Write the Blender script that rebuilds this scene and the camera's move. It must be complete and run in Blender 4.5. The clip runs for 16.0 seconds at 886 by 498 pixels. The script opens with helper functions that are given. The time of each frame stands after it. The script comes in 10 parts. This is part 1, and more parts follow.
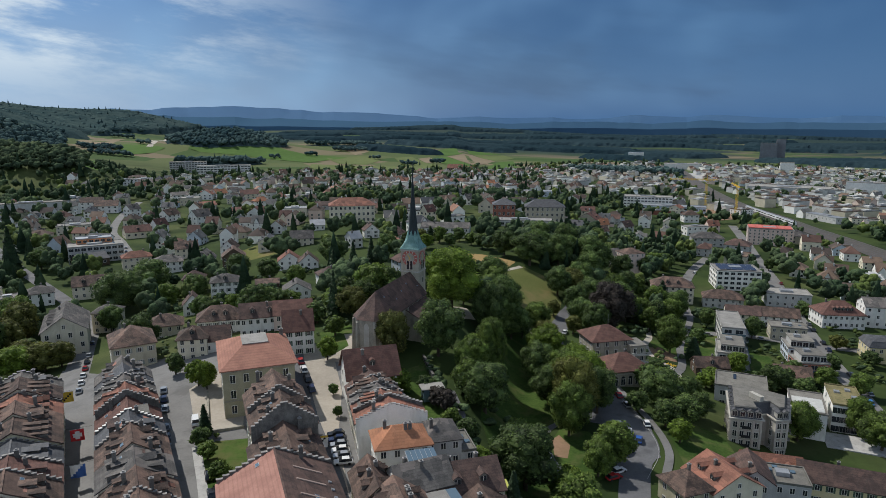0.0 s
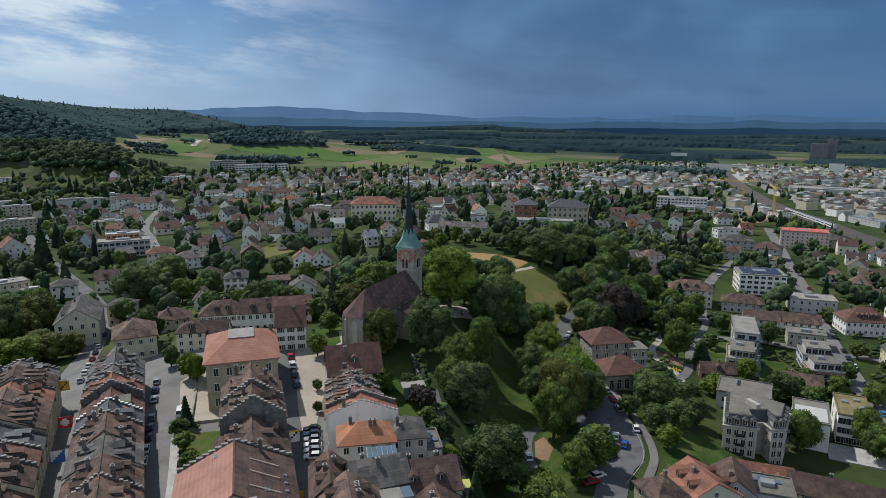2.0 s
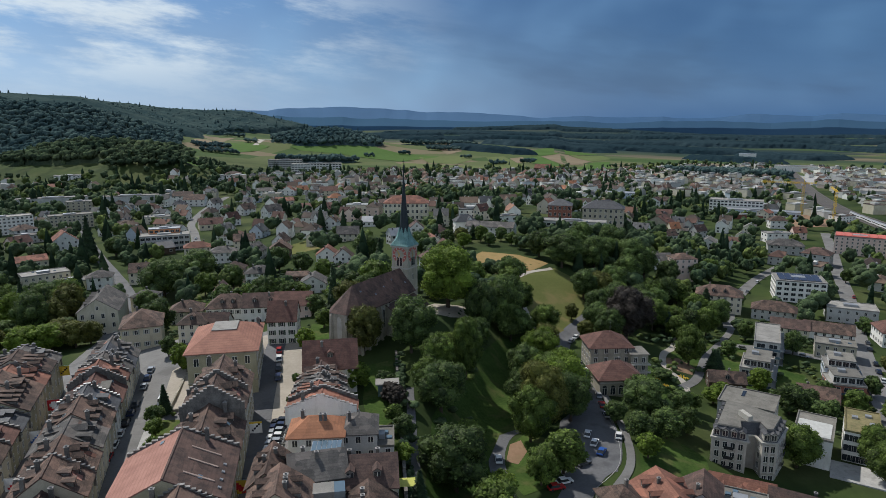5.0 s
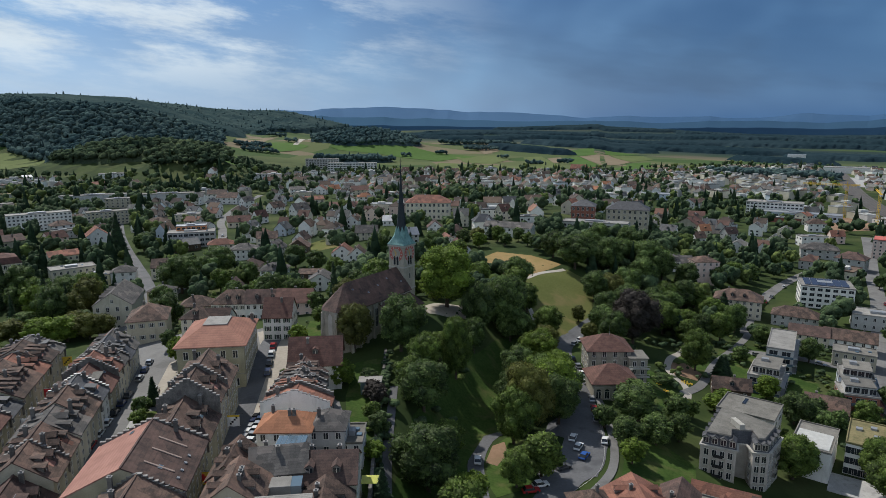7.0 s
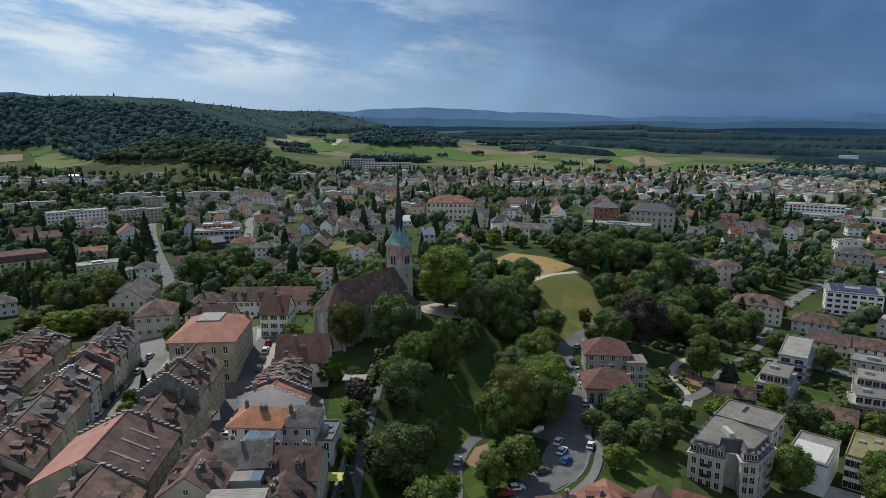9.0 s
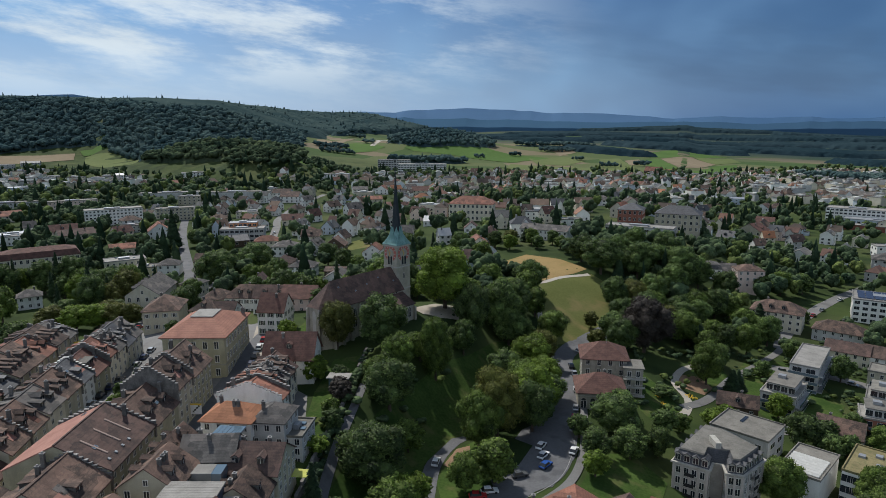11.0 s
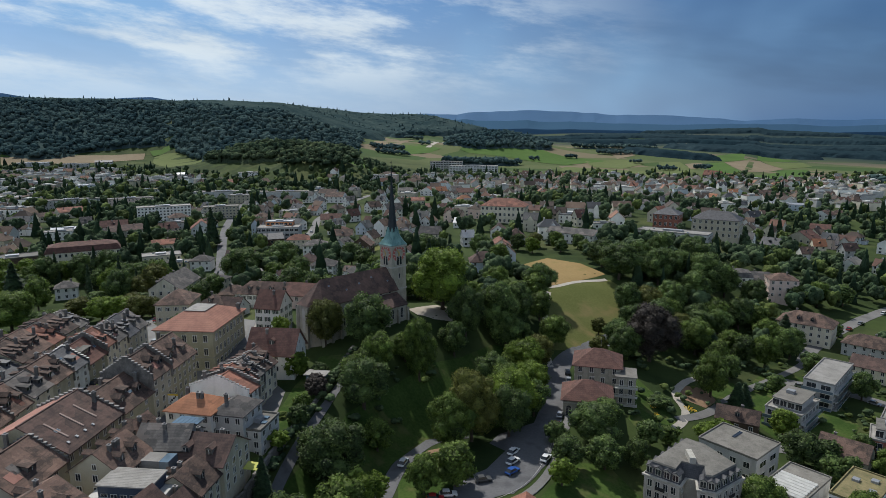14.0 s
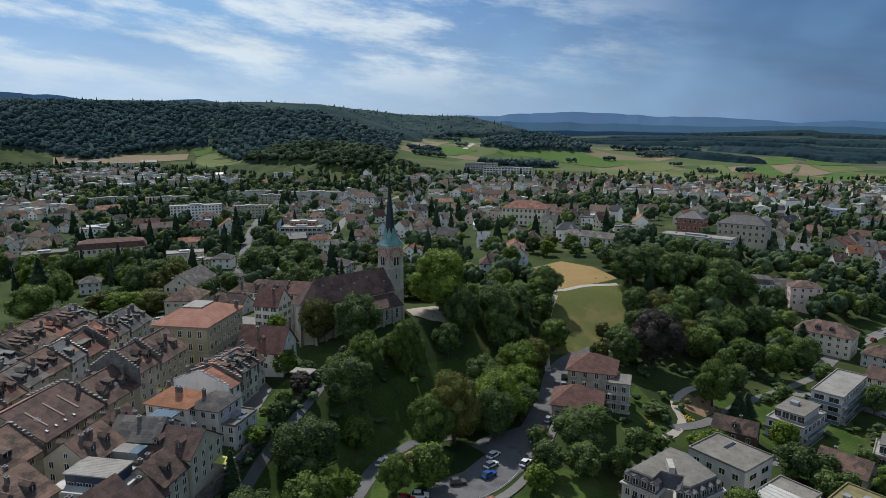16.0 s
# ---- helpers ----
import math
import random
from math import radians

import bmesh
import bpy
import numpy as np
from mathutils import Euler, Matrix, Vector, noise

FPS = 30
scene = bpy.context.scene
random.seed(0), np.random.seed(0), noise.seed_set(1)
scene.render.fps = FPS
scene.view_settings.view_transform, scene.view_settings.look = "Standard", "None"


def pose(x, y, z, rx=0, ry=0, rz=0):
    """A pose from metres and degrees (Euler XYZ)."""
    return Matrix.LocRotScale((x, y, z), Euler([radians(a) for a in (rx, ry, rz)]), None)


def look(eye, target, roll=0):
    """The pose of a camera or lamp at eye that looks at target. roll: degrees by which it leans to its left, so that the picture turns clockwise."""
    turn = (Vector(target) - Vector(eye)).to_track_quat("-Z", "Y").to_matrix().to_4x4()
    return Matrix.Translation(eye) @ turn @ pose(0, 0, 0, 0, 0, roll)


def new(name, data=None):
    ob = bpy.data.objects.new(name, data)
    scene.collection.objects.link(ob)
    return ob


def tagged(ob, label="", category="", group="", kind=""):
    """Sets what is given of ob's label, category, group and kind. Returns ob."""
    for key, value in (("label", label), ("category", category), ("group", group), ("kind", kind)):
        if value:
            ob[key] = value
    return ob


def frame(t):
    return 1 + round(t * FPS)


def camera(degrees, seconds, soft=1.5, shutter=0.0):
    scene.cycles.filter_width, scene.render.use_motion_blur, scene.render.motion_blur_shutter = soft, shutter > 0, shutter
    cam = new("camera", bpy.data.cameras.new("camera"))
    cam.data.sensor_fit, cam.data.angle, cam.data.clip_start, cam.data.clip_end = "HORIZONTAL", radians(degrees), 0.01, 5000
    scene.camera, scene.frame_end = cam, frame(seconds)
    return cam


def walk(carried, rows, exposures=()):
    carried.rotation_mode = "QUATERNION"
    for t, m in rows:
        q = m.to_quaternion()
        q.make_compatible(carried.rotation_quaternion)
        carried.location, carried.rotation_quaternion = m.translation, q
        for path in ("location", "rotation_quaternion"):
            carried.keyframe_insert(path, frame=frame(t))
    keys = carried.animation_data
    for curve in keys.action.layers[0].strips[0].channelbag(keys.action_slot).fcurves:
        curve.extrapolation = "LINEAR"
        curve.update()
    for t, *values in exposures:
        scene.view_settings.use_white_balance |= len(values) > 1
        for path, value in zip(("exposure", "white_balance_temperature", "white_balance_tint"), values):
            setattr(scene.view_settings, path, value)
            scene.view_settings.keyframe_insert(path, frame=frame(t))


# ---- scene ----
cam = camera(68.8, 16.0, soft=0.75)
METRES, EYE, TILT, LEAN, TURN = 125.0, 92.0, -11.3, 0.0, 0.0
ROWS = [
    (0.0, 0.0, 0.0, 0.0, 0.0, 0.0, -0.0),
    (0.5, 0.0312, 0.0003, -0.0004, 0.89, 0.0, -0.2),
    (1.0, 0.0637, 0.0013, -0.0008, 1.84, -0.01, -0.4),
    (1.5, 0.0952, 0.0031, -0.0017, 2.78, -0.02, -0.57),
    (2.0, 0.126, 0.0052, -0.0021, 3.69, -0.03, -0.72),
    (2.5, 0.1564, 0.0079, -0.0019, 4.59, -0.06, -0.88),
    (3.0, 0.1875, 0.0106, -0.0023, 5.52, -0.07, -1.05),
    (3.5, 0.2186, 0.0143, -0.0021, 6.44, -0.1, -1.23),
    (4.0, 0.2496, 0.0185, -0.0018, 7.37, -0.11, -1.39),
    (6.5, 0.4042, 0.0458, 0.0012, 12.06, -0.26, -2.22),
    (7.0, 0.4345, 0.0526, 0.0022, 12.98, -0.29, -2.4),
    (7.5, 0.465, 0.0601, 0.0034, 13.91, -0.31, -2.56),
    (8.0, 0.493, 0.0676, 0.0046, 14.78, -0.34, -2.7),
    (8.5, 0.5232, 0.0758, 0.0058, 15.72, -0.38, -2.85),
    (9.0, 0.5532, 0.0844, 0.0073, 16.66, -0.42, -3.0),
    (11.5, 0.7019, 0.1367, 0.0161, 21.36, -0.61, -3.86),
    (12.0, 0.7305, 0.1482, 0.0179, 22.28, -0.65, -4.04),
    (12.5, 0.7591, 0.1604, 0.0201, 23.19, -0.68, -4.22),
    (13.0, 0.7877, 0.173, 0.0222, 24.12, -0.73, -4.39),
    (13.5, 0.8158, 0.186, 0.0245, 25.04, -0.76, -4.58),
    (14.0, 0.8439, 0.1995, 0.0269, 25.96, -0.81, -4.76),
    (14.5, 0.8716, 0.2133, 0.0293, 26.87, -0.85, -4.95),
    (15.0, 0.8992, 0.2276, 0.032, 27.8, -0.9, -5.13),
    (15.5, 0.9263, 0.2423, 0.0347, 28.71, -0.95, -5.32),
    (16.0, 0.9538, 0.2577, 0.0374, 29.65, -1.0, -5.5),
]
walk(cam, [(t, pose(0, 0, EYE, TILT, LEAN, TURN) @ pose(METRES * x, METRES * y, METRES * z, 90 + pitch, roll, yaw)) for t, x, y, z, yaw, pitch, roll in ROWS])

# ---- sky and sun ----
SUN_AZ, SUN_EL = radians(-50), radians(50)   # azimuth from +y towards +x, elevation
world = bpy.data.worlds.new("stormy_sky")
scene.world = world
world.use_nodes = True


class Nodes:
    """A small wrapper to write node trees briefly."""

    def __init__(self, tree):
        self.tree = tree
        tree.nodes.clear()

    def add(self, kind, inputs=None):
        n = self.tree.nodes.new(kind)
        for k, v in (inputs or {}).items():
            self.put(n.inputs[k], v)
        return n

    def put(self, socket, v):
        if isinstance(v, bpy.types.NodeSocket):
            self.tree.links.new(v, socket)
        else:
            socket.default_value = v

    def math(self, op, a, b=0.0, clamp=False):
        n = self.add("ShaderNodeMath", {0: a, 1: b})
        n.operation, n.use_clamp = op, clamp
        return n.outputs[0]

    def span(self, v, a, b, lo=0.0, hi=1.0):
        n = self.add("ShaderNodeMapRange")
        n.interpolation_type = "SMOOTHSTEP"
        for k, x in (("Value", v), ("From Min", a), ("From Max", b), ("To Min", lo), ("To Max", hi)):
            self.put(n.inputs[k], x)
        return n.outputs[0]

    def mix(self, f, a, b, blend="MIX"):
        n = self.add("ShaderNodeMix")
        n.data_type, n.blend_type = "RGBA", blend
        self.put(n.inputs[0], f), self.put(n.inputs[6], a), self.put(n.inputs[7], b)
        return n.outputs[2]

    def noise(self, vec, scale, detail=3.0, rough=0.55):
        return self.add("ShaderNodeTexNoise", {"Vector": vec, "Scale": scale, "Detail": detail, "Roughness": rough}).outputs[0]


def rgba(r, g, b):
    return (r, g, b, 1.0)


def build_sky():
    n = Nodes(world.node_tree)
    co = n.add("ShaderNodeTexCoord").outputs["Generated"]
    sep = n.add("ShaderNodeSeparateXYZ", {0: co}).outputs
    az = n.math("ARCTAN2", sep[0], sep[1])
    el = n.math("ARCSINE", sep[2])
    flow = n.add("ShaderNodeCombineXYZ", {0: n.math("MULTIPLY", az, 2.2), 1: n.math("ADD", n.math("MULTIPLY", el, 9.0), n.math("MULTIPLY", az, 1.0)), 2: 0.3}).outputs[0]
    soft = n.add("ShaderNodeCombineXYZ", {0: n.math("MULTIPLY", az, 2.0), 1: n.math("MULTIPLY", el, 3.0), 2: 4.7}).outputs[0]
    low = n.span(el, 0.0, 0.2)
    left = n.mix(low, rgba(0.36, 0.53, 0.74), rgba(0.14, 0.32, 0.63))
    right = n.mix(low, rgba(0.029, 0.120, 0.290), rgba(0.014, 0.074, 0.205))
    base = n.mix(n.span(az, -0.95, 0.22), left, right)
    veil = n.math("MULTIPLY", n.span(n.noise(soft, 1.6, 3), 0.40, 0.72), n.span(az, 0.5, -0.6, 0.2, 0.68))
    base = n.mix(veil, base, rgba(0.19, 0.39, 0.65))
    streak = n.span(n.noise(flow, 2.1, 7, 0.62), 0.43, 0.66)
    streak = n.math("MULTIPLY", streak, n.span(az, -0.08, -0.6, 0.0, 0.9))
    streak = n.math("MULTIPLY", streak, n.span(el, 0.03, 0.11, 0.15, 1.0))
    base = n.mix(streak, base, rgba(0.66, 0.74, 0.80))
    dark = n.span(n.noise(flow, 1.3, 4), 0.50, 0.72)
    base = n.mix(n.math("MULTIPLY", dark, n.span(az, -0.5, 0.3, 0.12, 0.58)), base, rgba(0.013, 0.064, 0.172))
    # above: unseen cloud kept dim for contrast; behind: bright cloud added as fill
    high = n.mix(n.span(n.noise(co, 2.2, 5), 0.42, 0.62), rgba(0.085, 0.145, 0.25), rgba(0.27, 0.305, 0.36))
    base = n.mix(n.span(el, 0.30, 0.75), base, high)
    # unseen bright cloud added to light walls that face the camera
    back = n.span(n.math("ABSOLUTE", az), 1.15, 2.3)
    bright = n.mix(n.span(n.noise(co, 2.6, 5), 0.40, 0.62), rgba(0.26, 0.36, 0.52), rgba(0.66, 0.76, 0.92))
    base = n.mix(n.math("MULTIPLY", back, n.span(el, 1.1, 0.5)), base, bright)
    tex = n.add("ShaderNodeTexSky")
    tex.sky_type, tex.sun_disc, tex.sun_elevation, tex.sun_rotation = "NISHITA", False, SUN_EL, SUN_AZ
    sky = tex.outputs[0]
    hue = n.mix(0.012, base, sky)
    bg = n.add("ShaderNodeBackground", {"Color": hue, "Strength": 1.0})
    n.tree.links.new(bg.outputs[0], n.add("ShaderNodeOutputWorld").inputs[0])


build_sky()
sun = new("sun", bpy.data.lights.new("sun", "SUN"))
sun.data.energy, sun.data.angle, sun.data.color = 4.05, radians(0.7), (1.0, 0.972, 0.93)
sun_from = Vector((math.sin(SUN_AZ) * math.cos(SUN_EL), math.cos(SUN_AZ) * math.cos(SUN_EL), math.sin(SUN_EL)))
sun.matrix_world = look(sun_from * 900, (0, 0, 0))

# ---- materials ----
def surface(name, dark, light, scale=0.35, fine=6.0, rough=0.85, bump=0.25, stain=None, stain_amount=0.35, vary=0.0, island=0.0, metal=0.0, bands=0.0, spread=1.0, translucent=0.0, repairs=0.0, gloss=0.25, relief=0.05):
    """A weathered surface: two tones mixed by coarse and fine noise, optional stains, rows (bands per metre of height) and variation from object to object."""
    m = bpy.data.materials.new(name)
    m.use_nodes = True
    n = Nodes(m.node_tree)
    co = n.add("ShaderNodeTexCoord").outputs["Object"]
    coarse = n.noise(co, scale, 4)
    grain = n.noise(co, fine, 3)
    f = n.math("ADD", n.math("MULTIPLY", coarse, 0.65), n.math("MULTIPLY", grain, 0.35))
    c = n.mix(n.span(f, 0.5 - 0.2 * spread, 0.5 + 0.2 * spread), rgba(*dark), rgba(*light))
    if stain:
        drops = n.add("ShaderNodeMapping", {"Vector": co, "Scale": (1.0, 1.0, 0.25)}).outputs[0]
        c = n.mix(n.math("MULTIPLY", n.span(n.noise(drops, scale * 2.3, 5), 0.5, 0.7), stain_amount), c, rgba(*stain))
    if bands:
        sep = n.add("ShaderNodeSeparateXYZ", {0: co}).outputs
        rows = n.math("SINE", n.math("MULTIPLY", sep[2], bands * 6.283))
        c = n.mix(n.math("MULTIPLY", n.span(rows, 0.2, 1.0), 0.22), c, rgba(dark[0] * 0.5, dark[1] * 0.5, dark[2] * 0.5))
    if repairs:
        plate = n.add("ShaderNodeTexVoronoi", {"Vector": n.add("ShaderNodeMapping", {"Vector": co, "Scale": (0.42, 0.30, 0.55)}).outputs[0], "Scale": 1.0})
        plate.distance, plate.inputs["Randomness"].default_value = "CHEBYCHEV", 0.85
        tone = n.add("ShaderNodeSeparateColor", {0: plate.outputs["Color"]}).outputs
        c = n.mix(n.math("MULTIPLY", n.span(tone[0], 0.45, 0.9), repairs), c, rgba(min(1, light[0] * 1.7), min(1, light[1] * 1.55), min(1, light[2] * 1.5)))
        c = n.mix(n.math("MULTIPLY", n.span(tone[1], 0.5, 0.85), repairs), c, rgba(dark[0] * 0.55, dark[1] * 0.6, dark[2] * 0.65))
    if vary:
        r = n.add("ShaderNodeObjectInfo").outputs["Random"]
        c = n.mix(1.0, c, n.mix(r, rgba(1 - vary, 1 - vary, 1 - vary), rgba(1 + vary, 1 + vary * 0.9, 1 + vary * 0.75)), "MULTIPLY")
    if island:
        r = n.add("ShaderNodeNewGeometry").outputs["Random Per Island"]
        c = n.mix(1.0, c, n.mix(r, rgba(1 - island, 1 - island, 1 - island), rgba(1 + island, 1 + island, 1 + island * 0.6)), "MULTIPLY")
    b = n.add("ShaderNodeBsdfPrincipled", {"Base Color": c, "Roughness": rough, "Metallic": metal})
    b.inputs["Specular IOR Level"].default_value = gloss
    if bump:
        bp = n.add("ShaderNodeBump", {"Height": grain, "Strength": bump, "Distance": relief}).outputs[0]
        n.put(b.inputs["Normal"], bp)
    out = b.outputs[0]
    if translucent:
        tr = n.add("ShaderNodeBsdfTranslucent", {"Color": c}).outputs[0]
        mixer = n.add("ShaderNodeMixShader", {0: translucent, 1: out, 2: tr})
        out = mixer.outputs[0]
    n.tree.links.new(out, n.add("ShaderNodeOutputMaterial").inputs[0])
    return m


def glossy(name, colour, rough=0.12, metal=0.0, spec=0.5):
    m = bpy.data.materials.new(name)
    m.use_nodes = True
    n = Nodes(m.node_tree)
    co = n.add("ShaderNodeTexCoord").outputs["Object"]
    c = n.mix(n.math("MULTIPLY", n.noise(co, 1.7, 3), 0.5), rgba(*colour), rgba(*[v * 0.7 for v in colour]))
    b = n.add("ShaderNodeBsdfPrincipled", {"Base Color": c, "Roughness": rough, "Metallic": metal})
    b.inputs["Specular IOR Level"].default_value = spec
    n.tree.links.new(b.outputs[0], n.add("ShaderNodeOutputMaterial").inputs[0])
    return m


PLASTER = {
    "white": surface("white_plaster", (0.62, 0.61, 0.57), (0.76, 0.75, 0.71), 0.3, 5, stain=(0.40, 0.38, 0.34), vary=0.08),
    "cream": surface("cream_plaster", (0.50, 0.46, 0.36), (0.63, 0.58, 0.46), 0.3, 5, stain=(0.32, 0.29, 0.22), vary=0.1),
    "beige": surface("beige_plaster", (0.36, 0.33, 0.25), (0.47, 0.43, 0.33), 0.3, 5, stain=(0.24, 0.22, 0.17), vary=0.1),
    "grey": surface("grey_plaster", (0.36, 0.36, 0.35), (0.48, 0.48, 0.46), 0.3, 5, stain=(0.24, 0.24, 0.23), vary=0.12),
    "olive": surface("olive_sandstone", (0.27, 0.25, 0.17), (0.39, 0.36, 0.25), 0.25, 4, stain=(0.17, 0.16, 0.12), vary=0.06),
    "yellow": surface("yellow_plaster", (0.55, 0.47, 0.27), (0.66, 0.58, 0.36), 0.3, 5, stain=(0.36, 0.31, 0.2), vary=0.08),
    "pink": surface("pale_pink_plaster", (0.55, 0.42, 0.36), (0.66, 0.53, 0.46), 0.3, 5, stain=(0.36, 0.28, 0.24), vary=0.1),
    "brick": surface("red_brick", (0.22, 0.085, 0.06), (0.32, 0.13, 0.09), 0.5, 8, stain=(0.14, 0.06, 0.05), vary=0.1),
    "timber": surface("dark_timber", (0.06, 0.042, 0.03), (0.12, 0.085, 0.06), 0.6, 9, vary=0.2),
    "terracotta": surface("orange_render", (0.50, 0.20, 0.085), (0.60, 0.26, 0.12), 0.3, 3, stain=(0.40, 0.17, 0.08)),
    "silo": surface("dark_grey_concrete", (0.15, 0.16, 0.175), (0.22, 0.23, 0.245), 0.05, 0.5, stain=(0.12, 0.13, 0.14), bands=0.33),
    "blue": surface("pale_blue_plaster", (0.40, 0.46, 0.52), (0.52, 0.58, 0.63), 0.3, 5, vary=0.08),
}
TILE = {
    "brown": surface("brown_clay_tiles", (0.055, 0.040, 0.034), (0.145, 0.098, 0.078), 0.5, 4.2, bump=0.9, spread=0.5, stain=(0.06, 0.05, 0.045), stain_amount=0.65, vary=0.28, repairs=0.32, bands=2.6),
    "dark": surface("dark_brown_clay_tiles", (0.055, 0.038, 0.034), (0.115, 0.074, 0.062), 0.5, 4.2, bump=0.7, spread=0.6, stain=(0.05, 0.045, 0.042), stain_amount=0.5, vary=0.18, repairs=0.25, bands=2.6),
    "maroon": surface("maroon_clay_tiles", (0.085, 0.045, 0.037), (0.15, 0.078, 0.062), 0.5, 4.2, bump=0.6, spread=0.6, stain=(0.08, 0.05, 0.045), stain_amount=0.5, vary=0.12, bands=2.6),
    "red": surface("red_clay_tiles", (0.145, 0.068, 0.05), (0.25, 0.118, 0.083), 0.4, 3.2, bump=0.5, stain=(0.12, 0.065, 0.05), stain_amount=0.5, vary=0.22, repairs=0.4, bands=2.6),
    "orange": surface("orange_clay_tiles", (0.25, 0.112, 0.062), (0.36, 0.168, 0.092), 0.4, 3.2, bump=0.6, stain=(0.2, 0.1, 0.065), stain_amount=0.45, vary=0.1, repairs=0.2, bands=2.6),
    "salmon": surface("salmon_clay_tiles", (0.27, 0.135, 0.105), (0.39, 0.205, 0.16), 0.3, 3.2, bump=0.6, stain=(0.26, 0.13, 0.1), stain_amount=0.3, vary=0.08, bands=2.6),
    "grey": surface("grey_slate", (0.062, 0.059, 0.057), (0.142, 0.134, 0.126), 0.5, 4.2, bump=0.5, stain=(0.06, 0.056, 0.052), stain_amount=0.5, vary=0.25, repairs=0.4, bands=2.6),
    "slate": surface("dark_slate", (0.045, 0.047, 0.052), (0.095, 0.098, 0.105), 0.5, 4, rough=0.6, bump=0.5, vary=0.2, bands=2.6),
    "flat": surface("flat_roof_felt", (0.115, 0.110, 0.097), (0.205, 0.196, 0.174), 0.22, 2.5, stain=(0.095, 0.09, 0.082), stain_amount=0.6, vary=0.2),
    "gravel": surface("flat_roof_gravel", (0.185, 0.178, 0.163), (0.31, 0.30, 0.278), 0.2, 5, stain=(0.15, 0.143, 0.135), stain_amount=0.5, vary=0.15),
    "sedum": surface("sedum_roof", (0.13, 0.115, 0.055), (0.24, 0.20, 0.10), 0.35, 3, stain=(0.09, 0.11, 0.04), stain_amount=0.7),
    "metal": surface("grey_sheet_metal", (0.26, 0.27, 0.28), (0.37, 0.38, 0.39), 0.3, 3, rough=0.45, metal=0.4, bump=0.05),
}
STONE = surface("sandstone", (0.22, 0.205, 0.165), (0.36, 0.335, 0.275), 0.35, 4, bump=0.4, stain=(0.13, 0.12, 0.10), stain_amount=0.6)
PALE_STONE = surface("pale_limestone", (0.32, 0.305, 0.265), (0.45, 0.43, 0.38), 0.35, 4, bump=0.3, stain=(0.27, 0.255, 0.22), stain_amount=0.5)
TOWER_STONE = surface("weathered_tower_sandstone", (0.27, 0.25, 0.195), (0.41, 0.385, 0.31), 0.3, 4, bump=0.4, stain=(0.17, 0.16, 0.125), stain_amount=0.45)
CAP = surface("parapet_cap", (0.13, 0.127, 0.122), (0.34, 0.33, 0.315), 0.8, 6, stain=(0.25, 0.24, 0.23), vary=0.2)
SOOT = surface("weathered_render", (0.075, 0.071, 0.066), (0.2, 0.19, 0.175), 0.6, 4, stain=(0.09, 0.085, 0.08), stain_amount=0.7, vary=0.25)
COPPER = surface("green_copper", (0.12, 0.235, 0.215), (0.20, 0.345, 0.32), 0.5, 4, rough=0.6, bump=0.2, stain=(0.07, 0.13, 0.125), stain_amount=0.6)
SPIRE = surface("blackened_spire_copper", (0.014, 0.020, 0.024), (0.030, 0.040, 0.045), 0.5, 4, rough=0.55, bump=0.2, stain=(0.03, 0.05, 0.048), stain_amount=0.3)
CLOCK_RED = surface("clock_red", (0.36, 0.10, 0.08), (0.45, 0.14, 0.11), 1.0, 6)
CLOCK_PALE = surface("clock_pale", (0.38, 0.35, 0.31), (0.50, 0.46, 0.41), 1.0, 6)
BLACK = surface("black_paint", (0.018, 0.018, 0.019), (0.03, 0.03, 0.031), 1.0, 6)
GOLD = glossy("gilding", (0.62, 0.42, 0.13), 0.3, 0.9)
GLASS = glossy("window_glass", (0.025, 0.03, 0.036), 0.1, 0.0, 0.6)
BLUE_GLASS = glossy("bluish_glazing", (0.10, 0.15, 0.19), 0.08, 0.0, 0.9)
FRAME = surface("window_frame_paint", (0.52, 0.51, 0.47), (0.64, 0.63, 0.59), 1.0, 6)
FRAME_DULL = surface("dusty_rooflight", (0.24, 0.18, 0.15), (0.36, 0.27, 0.23), 0.8, 5)
SHUTTER_GREEN = surface("green_shutter_paint", (0.045, 0.075, 0.055), (0.075, 0.115, 0.085), 1.0, 6, vary=0.2)
SHUTTER_GREY = surface("grey_shutter_paint", (0.20, 0.22, 0.20), (0.29, 0.31, 0.28), 1.0, 6, vary=0.2)
ASPHALT = surface("asphalt", (0.095, 0.096, 0.10), (0.14, 0.141, 0.145), 0.08, 1.5, stain=(0.062, 0.063, 0.066), stain_amount=0.6)
TARMAC = surface("old_tarmac", (0.135, 0.132, 0.127), (0.19, 0.186, 0.178), 0.08, 1.5, stain=(0.095, 0.092, 0.088), stain_amount=0.6)
PAVING = surface("plaza_gravel_paving", (0.30, 0.265, 0.215), (0.40, 0.355, 0.295), 0.07, 1.2, stain=(0.22, 0.195, 0.16), stain_amount=0.5)
CONCRETE = surface("concrete", (0.30, 0.295, 0.28), (0.42, 0.41, 0.39), 0.25, 3, stain=(0.19, 0.185, 0.175), stain_amount=0.5)
PATH = surface("gravel_path", (0.33, 0.30, 0.25), (0.44, 0.40, 0.34), 0.12, 2.0)
LAWN = surface("mown_lawn", (0.030, 0.058, 0.014), (0.066, 0.105, 0.026), 0.07, 1.3, rough=0.95, stain=(0.10, 0.105, 0.04), stain_amount=0.8, spread=0.7, gloss=0.05)
